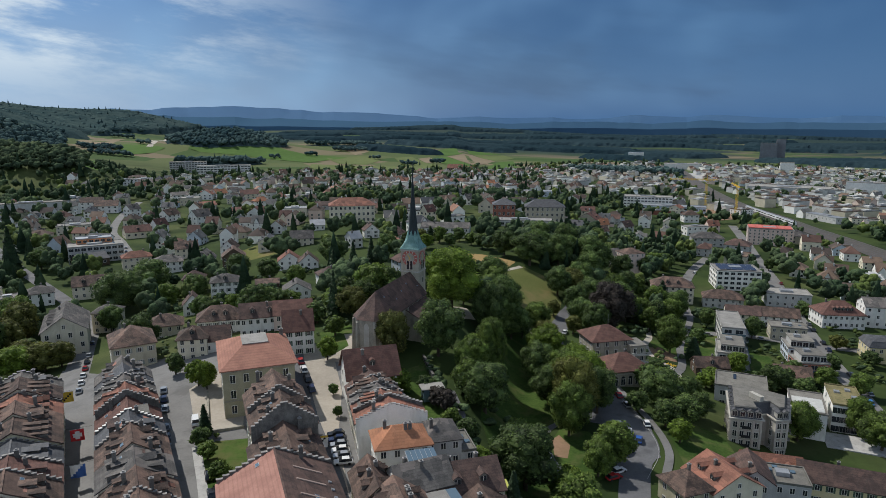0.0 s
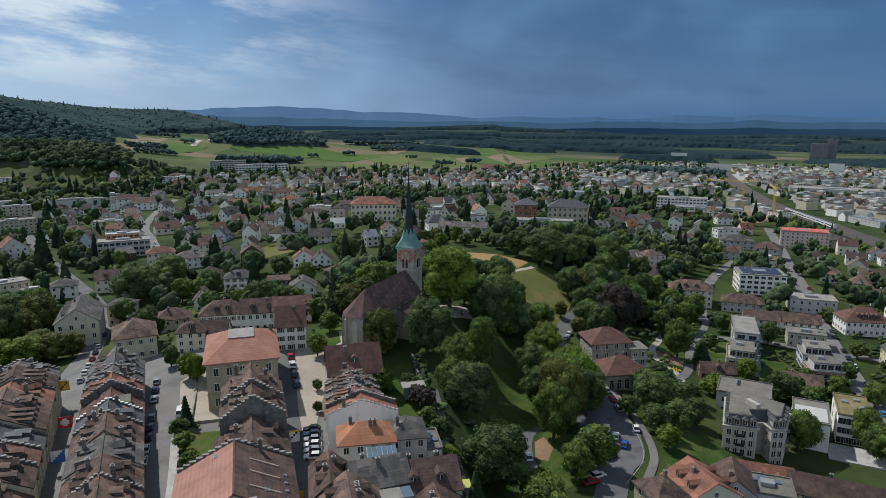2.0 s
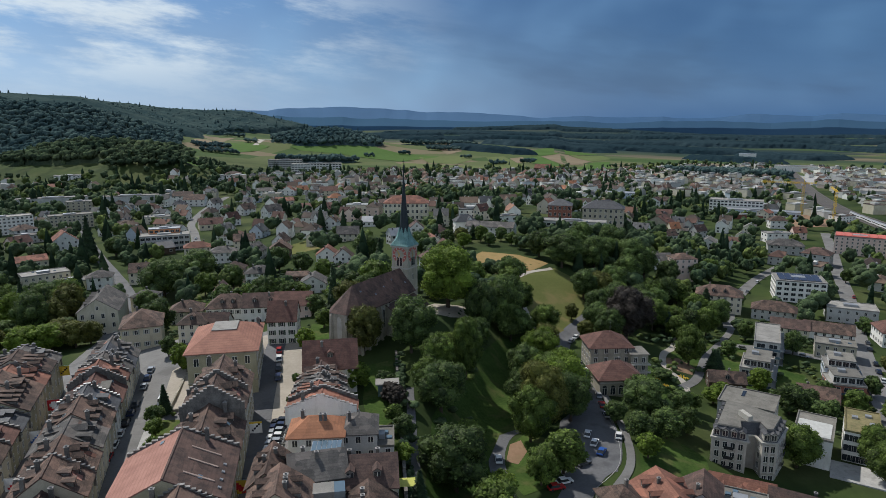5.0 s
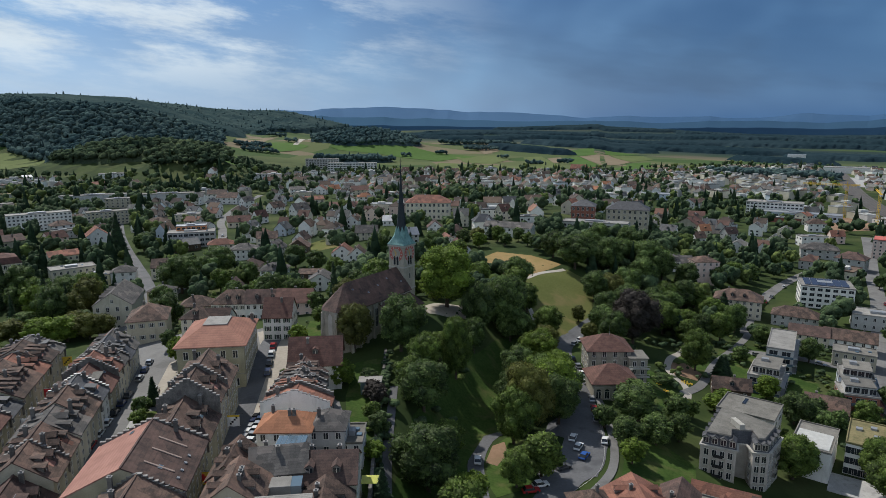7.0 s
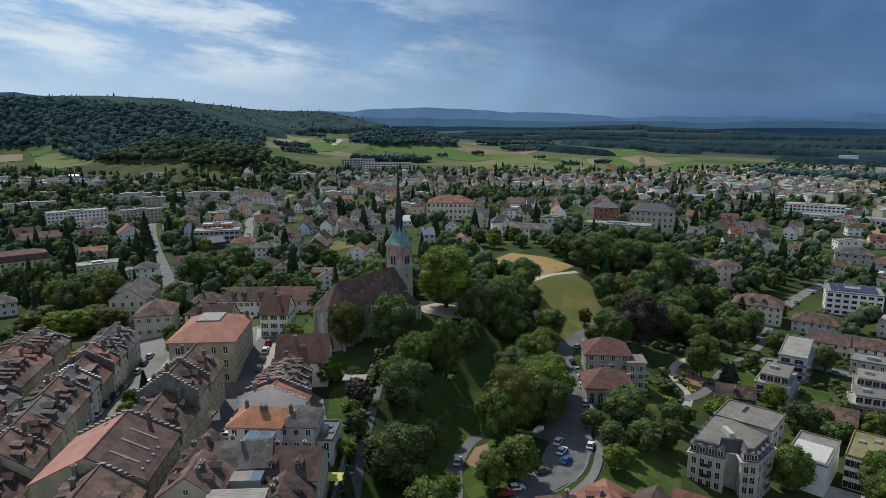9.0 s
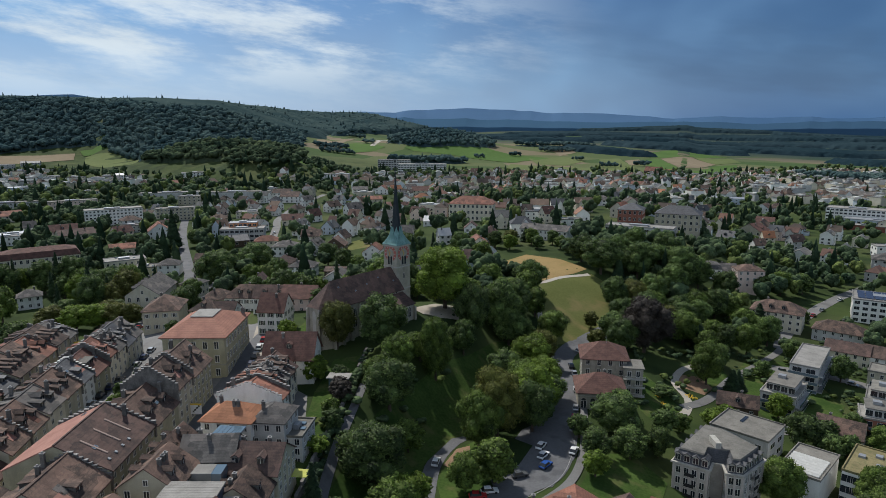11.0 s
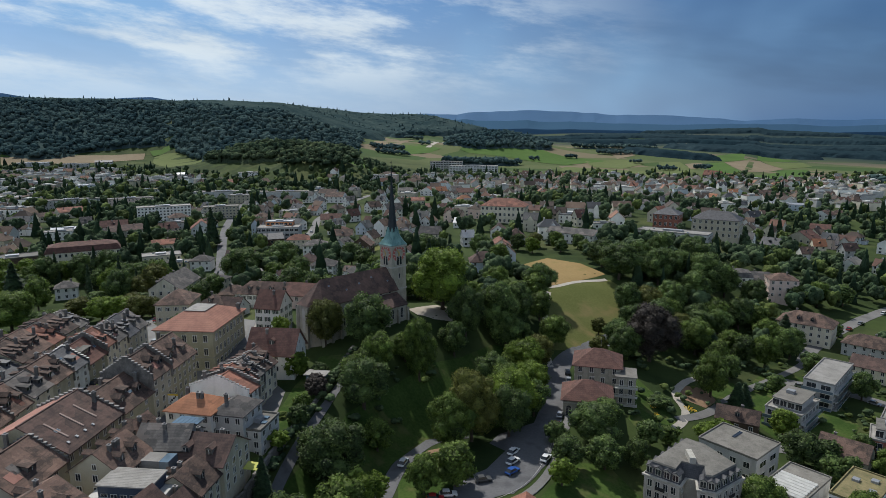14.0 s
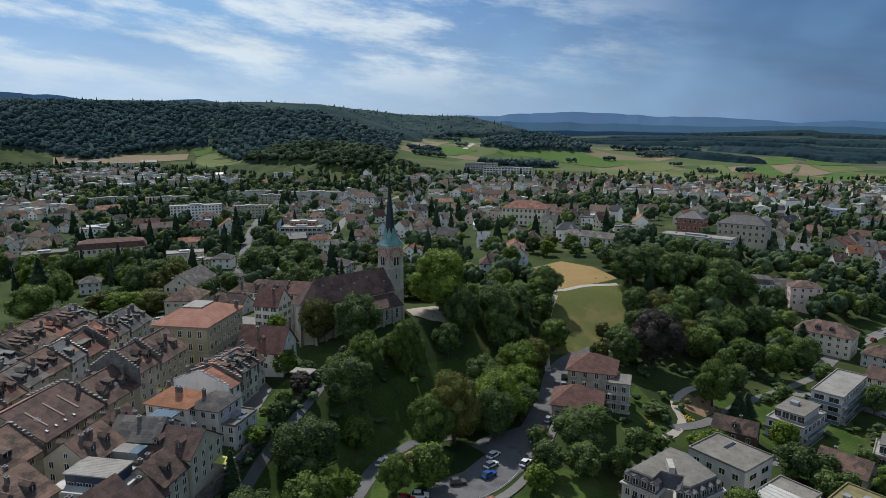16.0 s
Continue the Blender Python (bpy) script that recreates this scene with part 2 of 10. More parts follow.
MEADOW = surface("dry_meadow", (0.090, 0.104, 0.032), (0.145, 0.150, 0.054), 0.03, 1.1, rough=0.95, stain=(0.19, 0.155, 0.07), stain_amount=0.9, gloss=0.05)
STUBBLE = surface("straw_field", (0.235, 0.165, 0.072), (0.31, 0.22, 0.10), 0.04, 1.0, rough=0.95, stain=(0.19, 0.16, 0.06), stain_amount=0.6, gloss=0.05)
BARE = surface("bare_earth", (0.20, 0.125, 0.075), (0.28, 0.18, 0.115), 0.1, 1.3, rough=0.95, stain=(0.15, 0.13, 0.06))
FIELD_GREEN = surface("green_field", (0.062, 0.112, 0.030), (0.086, 0.145, 0.040), 0.008, 0.1, rough=0.95, bump=0, gloss=0.05)
FIELD_PALE = surface("pale_green_field", (0.098, 0.125, 0.048), (0.135, 0.16, 0.064), 0.008, 0.1, rough=0.95, bump=0, gloss=0.05)
FIELD_TAN = surface("harvested_field", (0.18, 0.145, 0.096), (0.235, 0.19, 0.128), 0.008, 0.1, rough=0.95, bump=0, gloss=0.05)
BARK = surface("bark", (0.05, 0.038, 0.028), (0.10, 0.078, 0.058), 1.2, 8, bump=0.6)
LEAF = {
    "green": surface("lime_leaves", (0.038, 0.070, 0.015), (0.150, 0.215, 0.046), 0.35, 2.0, rough=0.7, bump=0, island=0.45, vary=0.18, translucent=0.3),
    "deep": surface("dark_leaves", (0.031, 0.060, 0.022), (0.128, 0.188, 0.056), 0.35, 2.0, rough=0.7, bump=0, island=0.5, vary=0.3, translucent=0.3),
    "light": surface("light_leaves", (0.070, 0.118, 0.016), (0.175, 0.250, 0.038), 0.35, 2.0, rough=0.7, bump=0, island=0.4, vary=0.15, translucent=0.35),
    "olive": surface("olive_leaves", (0.055, 0.064, 0.015), (0.140, 0.150, 0.038), 0.35, 2.0, rough=0.7, bump=0, island=0.4, vary=0.15, translucent=0.3),
    "copper": surface("copper_beech_leaves", (0.018, 0.017, 0.015), (0.055, 0.042, 0.036), 0.35, 2.0, rough=0.7, bump=0, island=0.4, translucent=0.15),
    "needle": surface("needles", (0.014, 0.032, 0.015), (0.040, 0.070, 0.030), 0.5, 2.0, rough=0.8, bump=0, island=0.4, vary=0.2, translucent=0.1),
}
# distance haze is put into this woodland colour as blue
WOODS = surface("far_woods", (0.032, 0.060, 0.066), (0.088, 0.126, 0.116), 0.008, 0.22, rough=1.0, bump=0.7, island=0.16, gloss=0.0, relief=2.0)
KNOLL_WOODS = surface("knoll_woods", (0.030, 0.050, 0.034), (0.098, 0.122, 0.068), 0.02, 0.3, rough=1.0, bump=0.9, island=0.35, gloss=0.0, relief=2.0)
# shade between crowns and blue haze are both put into the colour
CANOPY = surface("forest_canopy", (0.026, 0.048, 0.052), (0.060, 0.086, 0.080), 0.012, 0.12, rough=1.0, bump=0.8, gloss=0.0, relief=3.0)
# blue lifted in the leaf colour to stand for mid-distance haze
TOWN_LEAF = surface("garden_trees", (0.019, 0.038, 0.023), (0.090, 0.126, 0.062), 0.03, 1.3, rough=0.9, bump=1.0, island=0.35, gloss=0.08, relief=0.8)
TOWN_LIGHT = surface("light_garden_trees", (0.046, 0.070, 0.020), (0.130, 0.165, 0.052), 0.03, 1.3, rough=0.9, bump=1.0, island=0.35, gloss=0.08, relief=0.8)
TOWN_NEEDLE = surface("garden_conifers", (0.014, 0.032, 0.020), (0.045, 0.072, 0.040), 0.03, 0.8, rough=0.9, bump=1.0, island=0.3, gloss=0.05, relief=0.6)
CAR_PAINT = {
    "white": glossy("white_car_paint", (0.72, 0.72, 0.71), 0.2), "silver": glossy("silver_car_paint", (0.42, 0.43, 0.44), 0.25, 0.5),
    "black": glossy("black_car_paint", (0.02, 0.02, 0.022), 0.15), "grey": glossy("grey_car_paint", (0.12, 0.125, 0.13), 0.2, 0.3),
    "blue": glossy("blue_car_paint", (0.03, 0.09, 0.30), 0.2), "red": glossy("red_car_paint", (0.36, 0.03, 0.03), 0.2),
    "navy": glossy("navy_car_paint", (0.02, 0.03, 0.075), 0.2), "skyblue": glossy("bright_blue_paint", (0.05, 0.22, 0.50), 0.3),
}
RUBBER = surface("tyre_rubber", (0.015, 0.015, 0.015), (0.03, 0.03, 0.03), 2, 8)
PV = glossy("solar_cells", (0.03, 0.045, 0.085), 0.15, 0.0, 0.7)
CLOTH = {"white": surface("white_cloth", (0.68, 0.67, 0.65), (0.78, 0.77, 0.75), 1, 6), "red": surface("red_cloth", (0.50, 0.03, 0.035), (0.6, 0.045, 0.05), 1, 6),
         "yellow": surface("yellow_cloth", (0.66, 0.44, 0.05), (0.76, 0.52, 0.08), 1, 6), "blue": surface("blue_cloth", (0.05, 0.12, 0.36), (0.07, 0.16, 0.44), 1, 6),
         "black": surface("black_cloth", (0.02, 0.02, 0.02), (0.03, 0.03, 0.03), 1, 6), "lime": surface("lime_awning", (0.45, 0.46, 0.10), (0.55, 0.55, 0.15), 1, 6)}

# ---- ground ----
def S(t):
    t = min(1.0, max(0.0, t))
    return t * t * (3 - 2 * t)


def lerp_table(v, table):
    """Piecewise-linear value from a few (key, value) pairs."""
    if v <= table[0][0]:
        return table[0][1]
    for (a, p), (b, q) in zip(table, table[1:]):
        if v <= b:
            return p + (q - p) * (v - a) / (b - a)
    return table[-1][1]


def bump(x, y, cx, cy, rx, ry, h, turn=0.0):
    c, s = math.cos(turn), math.sin(turn)
    dx, dy = x - cx, y - cy
    u, v = (c * dx + s * dy) / rx, (c * dy - s * dx) / ry
    return h * math.exp(-(u * u + v * v))


RIGHT_EDGE = [(60, 12), (130, 14), (180, 14), (215, 17), (250, 26), (285, 36), (330, 58), (360, 90), (400, 115), (520, 105), (800, 60)]
LEFT_FULL = [(150, -50), (300, -27), (340, -30), (430, -75)]
LEFT_FOOT = [(150, -165), (300, -157), (340, -160), (430, -200)]
EDGE_WIDTH = [(180, 11), (230, 16), (290, 26), (400, 45), (800, 80)]


HILL_FOOT = [(-90, 1350), (-66, 1480), (-52, 1560), (-46, 1500), (-42, 1250), (-37, 1180), (-33, 1240), (-30, 1350)]
HILL_CREST = [(-90, 138), (-66, 118), (-56, 115), (-48, 110), (-42, 102), (-37, 92), (-34, 58), (-31, 20), (-28.5, 0)]


def height(x, y):
    """Height of the ground: valley floor, the old town's ridge, the hills round the plain."""
    h = 4.0 - 11.0 * S((x - 52) / 66) - 0.022 * max(0.0, min(x, 1200) - 120)
    turned = math.degrees(math.atan2(x, max(y, 1.0)))
    west = S((-20 - turned) / 9)
    h += (-0.012 * (1 - west) + 0.0075 * west) * max(0.0, min(y, 2600 if west < 0.5 else 1500) - 520)
    if y < 900:
        e, w = lerp_table(y, RIGHT_EDGE), lerp_table(y, EDGE_WIDTH)
        ridge = S((e + w - x) / (2 * w)) * S((x - lerp_table(y, LEFT_FOOT)) / (lerp_table(y, LEFT_FULL) - lerp_table(y, LEFT_FOOT)))
        top = 12.6 + 3.6 * S((y - 150) / 40) - 2.5 * S((y - 240) / 60)
        h += ridge * top * (1 - S((y - 500) / 380))
        h += bump(x, y, -8, 216, 25, 26, 4.6) * ridge
    r = math.hypot(x, y)
    if r > 700:
        az = math.degrees(math.atan2(x, y))
        h += 34 * S((r - 1300) / 700) * S((4 - az) / 16)
        foot = lerp_table(az, HILL_FOOT)
        up = S((r - foot) / 430) * (0.75 + 0.25 * S((r - foot) / 900))
        h += lerp_table(az, HILL_CREST) * up
        h += bump(x, y, -700, 965, 150, 95, 40, 0.05)
        h += bump(x, y, -530, 858, 72, 52, 36, 0.3)
        h += bump(x, y, -570, 1015, 80, 60, 13, 0.0)
        h += bump(x, y, -560, 1690, 150, 120, 42, 0.1)
        h += bump(x, y, -1160, 2330, 430, 240, 68, 0.42)
    if r > 1500:
        h += 46 * S((r - 1700) / 2600) * S((az + 12) / 14)
    if r > 1800:
        h += 9 * S((r - 1800) / 800) * math.sin(x * 0.0041 + 1.3) * math.sin(y * 0.0033 + x * 0.0012)
    if r > 3000:
        a = math.radians(az)
        h += S((r - 3000) / 1600) * 0.2 * (95 + 30 * math.sin(a * 5.3 + 2.2) + 16 * math.sin(a * 13.0) - 45 * S((a - 0.05) / 0.5))
    return h


# ---- mesh helpers ----
class Geo:
    """Vertices and faces of one mesh, in local coordinates, with a material slot per face."""

    def __init__(self):
        self.v, self.f, self.m = [], [], []

    def face(self, pts, slot=0):
        k = len(self.v)
        self.v.extend([tuple(p) for p in pts])
        self.f.append(tuple(range(k, k + len(pts))))
        self.m.append(slot)

    def solid(self, bottom, top, slot=0, caps=True, top_slot=None):
        """A prism or frustum between two outlines with the same number of points, counter-clockwise seen from above."""
        k, n = len(self.v), len(bottom)
        self.v.extend([tuple(p) for p in bottom] + [tuple(p) for p in top])
        for i in range(n):
            j = (i + 1) % n
            self.f.append((k + i, k + j, k + n + j, k + n + i))
            self.m.append(slot)
        if caps:
            self.f.append(tuple(range(k + n - 1, k - 1, -1)))
            self.f.append(tuple(range(k + n, k + 2 * n)))
            self.m.extend([slot, slot if top_slot is None else top_slot])

    def box(self, x0, y0, z0, x1, y1, z1, slot=0, top_slot=None):
        self.solid([(x0, y0, z0), (x1, y0, z0), (x1, y1, z0), (x0, y1, z0)], [(x0, y0, z1), (x1, y0, z1), (x1, y1, z1), (x0, y1, z1)], slot, True, top_slot)

    def cone(self, x, y, z0, z1, r0, r1, n=8, slot=0, turn=0.0):
        a = [turn + 2 * math.pi * i / n for i in range(n)]
        self.solid([(x + r0 * math.cos(t), y + r0 * math.sin(t), z0) for t in a], [(x + r1 * math.cos(t), y + r1 * math.sin(t), z1) for t in a], slot)

    def tube(self, p, q, r0, r1, n=6, slot=0):
        p, q = Vector(p), Vector(q)
        d = (q - p).normalized()
        u = d.orthogonal().normalized()
        w = d.cross(u)
        a = [2 * math.pi * i / n for i in range(n)]
        self.solid([p + (u * math.cos(t) + w * math.sin(t)) * r0 for t in a], [q + (u * math.cos(t) + w * math.sin(t)) * r1 for t in a], slot)

    def slab(self, pts, thick, slot=0, under=None):
        """A sloping or level polygon with thickness, measured straight down."""
        self.solid([(x, y, z - thick) for x, y, z in pts], pts, slot)

    def weld(self):
        """Join corners that lie at the same place."""
        seen, at, v = {}, [], []
        for p in self.v:
            k = tuple(round(c, 3) for c in p)
            if k not in seen:
                seen[k] = len(v)
                v.append(p)
            at.append(seen[k])
        keep = [(tuple(dict.fromkeys(at[i] for i in f)), m) for f, m in zip(self.f, self.m)]
        keep = [(f, m) for f, m in keep if len(f) > 2]
        self.v, self.f, self.m = v, [f for f, m in keep], [m for f, m in keep]

    def mesh(self, name, mats):
        me = bpy.data.meshes.new(name)
        me.from_pydata(self.v, [], self.f)
        for m in mats if isinstance(mats, (list, tuple)) else [mats]:
            me.materials.append(m)
        me.polygons.foreach_set("material_index", self.m)
        me.update()
        return me


def part(name, geo, mats, parent=None, label="", at=None):
    """One mesh object from a Geo or a ready mesh, under a thing or under a part."""
    if isinstance(geo, Geo) and name in ("roof", "cloth"):
        geo.weld()
    me = geo.mesh(name, mats) if isinstance(geo, Geo) else geo
    ob = new(name, me)
    if parent is not None:
        ob.parent = parent
    if at is not None:
        ob.matrix_basis = at
    if label:
        ob["label"] = label
    return ob


def base(name, x, y, turn=0.0, label="", category="", group="", z=None, kind=""):
    """The Empty at the foot of a thing."""
    ob = new(name)
    ob.matrix_basis = pose(x, y, height(x, y) if z is None else z, 0, 0, turn)
    return tagged(ob, label, category, group, kind)


def spaced(lo, hi, dense_lo, dense_hi, step, grow):
    """Grid lines, close within a stretch and wider and wider beyond it."""
    mid = list(np.arange(dense_lo, dense_hi + step / 2, step))
    out, s, v = [], step, mid[-1]
    while v < hi:
        s *= grow
        v = min(hi, v + s)
        out.append(v)
    back, s, v = [], step, mid[0]
    while v > lo:
        s *= grow
        v = max(lo, v - s)
        back.append(v)
    return back[::-1] + mid + out


GX = spaced(-4900, 4900, -170, 210, 2.5, 1.08)
GY = spaced(-600, 4950, 70, 420, 2.5, 1.08)
GZ = [[height(x, y) for x in GX] for y in GY]


def ground_z(x, y):
    """Height of the ground sheet itself, between its grid lines."""
    i = min(max(int(np.searchsorted(GX, x)) - 1, 0), len(GX) - 2)
    j = min(max(int(np.searchsorted(GY, y)) - 1, 0), len(GY) - 2)
    u, v = (x - GX[i]) / (GX[i + 1] - GX[i]), (y - GY[j]) / (GY[j + 1] - GY[j])
    return (GZ[j][i] * (1 - u) + GZ[j][i + 1] * u) * (1 - v) + (GZ[j + 1][i] * (1 - u) + GZ[j + 1][i + 1] * u) * v


def ground_material():
    """Grass and gardens near the town, darker rough ground and a patchwork further out; cloud shade and haze put into
    the far plain's colour.
    """
    m = bpy.data.materials.new("grass_and_gardens")
    m.use_nodes = True
    n = Nodes(m.node_tree)
    co = n.add("ShaderNodeTexCoord").outputs["Object"]
    c = n.mix(n.span(n.noise(co, 0.035, 5), 0.38, 0.62), rgba(0.022, 0.038, 0.012), rgba(0.046, 0.068, 0.020))
    c = n.mix(n.math("MULTIPLY", n.span(n.noise(co, 0.012, 4), 0.5, 0.66), 0.6), c, rgba(0.105, 0.115, 0.045))
    c = n.mix(n.math("MULTIPLY", n.span(n.noise(co, 0.9, 3), 0.4, 0.7), 0.35), c, rgba(0.035, 0.05, 0.015))
    vor = n.add("ShaderNodeTexVoronoi", {"Vector": n.add("ShaderNodeMapping", {"Vector": co, "Rotation": (0, 0, 0.5), "Scale": (0.0045, 0.0085, 0.004)}).outputs[0], "Scale": 1.0}).outputs["Color"]
    sep = n.add("ShaderNodeSeparateColor", {0: vor}).outputs
    plots = n.mix(n.span(sep[0], 0.25, 0.75), rgba(0.050, 0.085, 0.026), rgba(0.095, 0.115, 0.046))
    plots = n.mix(n.span(sep[1], 0.72, 0.78), plots, rgba(0.17, 0.14, 0.088))
    y = n.add("ShaderNodeSeparateXYZ", {0: co}).outputs[1]
    c = n.mix(n.span(y, 1150, 1400), c, plots)
    # dark bluish streaks: cloud shade and haze painted onto the far plain
    long = n.add("ShaderNodeMapping", {"Vector": co, "Scale": (0.0012, 0.006, 0.001)}).outputs[0]
    c = n.mix(n.math("MULTIPLY", n.span(n.noise(long, 1.0, 5), 0.34, 0.50), n.span(y, 1900, 2500)), c, rgba(0.022, 0.040, 0.036))
    b = n.add("ShaderNodeBsdfPrincipled", {"Base Color": c, "Roughness": 0.95})
    b.inputs["Specular IOR Level"].default_value = 0.1
    n.put(b.inputs["Normal"], n.add("ShaderNodeBump", {"Height": n.noise(co, 2.0, 3), "Strength": 0.4, "Distance": 0.1}).outputs[0])
    n.tree.links.new(b.outputs[0], n.add("ShaderNodeOutputMaterial").inputs[0])
    return m


def build_ground():
    g = Geo()
    w = len(GX)
    g.v = [(x, y, GZ[j][i]) for j, y in enumerate(GY) for i, x in enumerate(GX)]
    g.f = [(j * w + i, j * w + i + 1, (j + 1) * w + i + 1, (j + 1) * w + i) for j in range(len(GY) - 1) for i in range(w - 1)]
    g.m = [0] * len(g.f)
    ob = part("ground", g, ground_material())
    for p in ob.data.polygons:
        p.use_smooth = True
    tagged(ob, "rolling green ground with lawns, gardens and farmland", "ground", kind="structure")


build_ground()


def patch(name, outline, mat, label, category, off=0.10, step=4.0, kind="structure"):
    """A piece of ground cover draped over the ground sheet: an outline cut into a grid."""
    bm = bmesh.new()
    bm.faces.new([bm.verts.new((x, y, 0)) for x, y in outline])
    xs, ys = [p[0] for p in outline], [p[1] for p in outline]
    for lo, hi, axis in ((min(xs), max(xs), 0), (min(ys), max(ys), 1)):
        k = lo + step
        while k < hi:
            co, no = ((k, 0, 0), (1, 0, 0)) if axis == 0 else ((0, k, 0), (0, 1, 0))
            bmesh.ops.bisect_plane(bm, geom=bm.verts[:] + bm.edges[:] + bm.faces[:], plane_co=co, plane_no=no)
            k += step
    bmesh.ops.triangulate(bm, faces=bm.faces[:])
    for v in bm.verts:
        v.co.z = ground_z(v.co.x, v.co.y) + off
    bmesh.ops.recalc_face_normals(bm, faces=bm.faces[:])
    if sum(f.normal.z for f in bm.faces) < 0:
        bmesh.ops.reverse_faces(bm, faces=bm.faces[:])
    me = bpy.data.meshes.new(name)
    bm.to_mesh(me)
    bm.free()
    me.materials.append(mat)
    for p in me.polygons:
        p.use_smooth = True
    return tagged(new(name, me), label, category, kind=kind)


def smooth_line(pts, step=3.0):
    """Points along a rounded polyline (Catmull-Rom)."""
    out = []
    p = [Vector(q) for q in pts]
    p = [p[0] * 2 - p[1]] + p + [p[-1] * 2 - p[-2]]
    for i in range(1, len(p) - 2):
        n = max(1, int((p[i + 1] - p[i]).length / step))
        for k in range(n):
            t = k / n
            a, b, c, d = p[i - 1], p[i], p[i + 1], p[i + 2]
            out.append(0.5 * ((2 * b) + (c - a) * t + (2 * a - 5 * b + 4 * c - d) * t * t + (3 * b - a - 3 * c + d) * t ** 3))
    return out + [p[-2]]


def strip(name, pts, width, mat, label, category="road", off=0.14, step=3.0, across=4, shift=0.0, thick=0.0):
    """A road, path or line along a curve, draped over the ground; with thick it has a raised edge."""
    line = smooth_line(pts, step)
    g, rows = Geo(), []
    for i, p in enumerate(line):
        d = (line[min(i + 1, len(line) - 1)] - line[max(i - 1, 0)]).normalized()
        w = Vector((d.y, -d.x))
        row = []
        for k in range(across + 1):
            q = p + w * (shift + width * (k / across - 0.5))
            row.append(len(g.v))
            g.v.append((q.x, q.y, ground_z(q.x, q.y) + off + thick))
        rows.append(row)
    for a, b in zip(rows, rows[1:]):
        for k in range(across):
            g.f.append((a[k], a[k + 1], b[k + 1], b[k]))
            g.m.append(0)
        if thick:
            for k in (0, across):
                lo = [len(g.v), len(g.v) + 1]
                for q in (a[k], b[k]):
                    x, y, z = g.v[q]
                    g.v.append((x, y, z - thick - 0.1))
                g.f.append((a[k], b[k], lo[1], lo[0]))
                g.m.append(0)
    return tagged(part(name, g, mat), label, category, kind="structure")


# ---- trees ----
def leaf_cloud(rng, centres, radii, n, size, squash=1.05, inner=0.84):
    """Leaf clumps on the outer surface of overlapping lobes: arrays of quad corners. Clumps that fall inside another lobe are left out."""
    c, r = np.array(centres), np.array(radii)
    w = r ** 2 / (r ** 2).sum()
    pick = rng.choice(len(c), size=int(n * 1.9), p=w)
    d = rng.normal(size=(len(pick), 3))
    d /= np.linalg.norm(d, axis=1)[:, None]
    d[:, 2] *= squash
    p = c[pick] + d * r[pick][:, None] * rng.uniform(0.84, 1.14, size=(len(pick), 1))
    dist = np.linalg.norm((p[:, None, :] - c[None]) / np.array([1, 1, squash]), axis=2) / r[None]
    dist[np.arange(len(pick)), pick] = 9
    keep = dist.min(axis=1) > inner
    p, d = p[keep][:n], d[keep][:n]
    nrm = d + rng.normal(scale=0.75, size=d.shape) + np.array([0, 0, 0.25])
    nrm /= np.linalg.norm(nrm, axis=1)[:, None]
    u = np.cross(nrm, rng.normal(size=d.shape))
    u /= np.linalg.norm(u, axis=1)[:, None] + 1e-9
    v = np.cross(nrm, u)
    s = rng.uniform(0.6, 1.25, size=(len(p), 1)) * size
    u, v = u * s, v * s * rng.uniform(0.55, 0.95, size=(len(p), 1))
    bend = nrm * s * 0.22
    return np.stack([p - u, p - v * 0.9 - bend, p + u, p + v * 0.9 - bend], axis=1)


def quads_mesh(name, quads, extra=None, mats=()):
    """A mesh from an array of quads plus an optional Geo."""
    v = quads.reshape(-1, 3)
    f = np.arange(len(v)).reshape(-1, 4)
    verts, faces, slots = v.tolist(), f.tolist(), [0] * len(f)
    if extra:
        k = len(verts)
        verts += [tuple(p) for p in extra.v]
        faces += [[i + k for i in q] for q in extra.f]
        slots += extra.m
    me = bpy.data.meshes.new(name)
    me.from_pydata(verts, [], faces)
    for m in mats:
        me.materials.append(m)
    me.polygons.foreach_set("material_index", slots)
    me.update()
    return me


def blob(g, c, r, rng, squash=1.05, seg=7, rings=4, slot=0):
    """A lumpy closed core inside a lobe, which stops the eye from seeing through it."""
    k = len(g.v)
    g.v.append((c[0], c[1], c[2] + r * squash))
    for i in range(1, rings):
        t = math.pi * i / rings
        for j in range(seg):
            a = 2 * math.pi * (j + 0.5 * (i % 2)) / seg
            q = r * rng.uniform(0.82, 1.05)
            g.v.append((c[0] + q * math.sin(t) * math.cos(a), c[1] + q * math.sin(t) * math.sin(a), c[2] + q * math.cos(t) * squash))
    g.v.append((c[0], c[1], c[2] - r * squash))
    last = k + 1 + (rings - 1) * seg
    for j in range(seg):
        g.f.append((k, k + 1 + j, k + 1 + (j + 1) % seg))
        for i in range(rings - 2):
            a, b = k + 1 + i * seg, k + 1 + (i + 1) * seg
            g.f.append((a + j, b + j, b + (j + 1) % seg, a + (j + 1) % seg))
        a = k + 1 + (rings - 2) * seg
        g.f.append((a + j, last, a + (j + 1) % seg))
    g.m += [slot] * (len(g.f) - len(g.m))


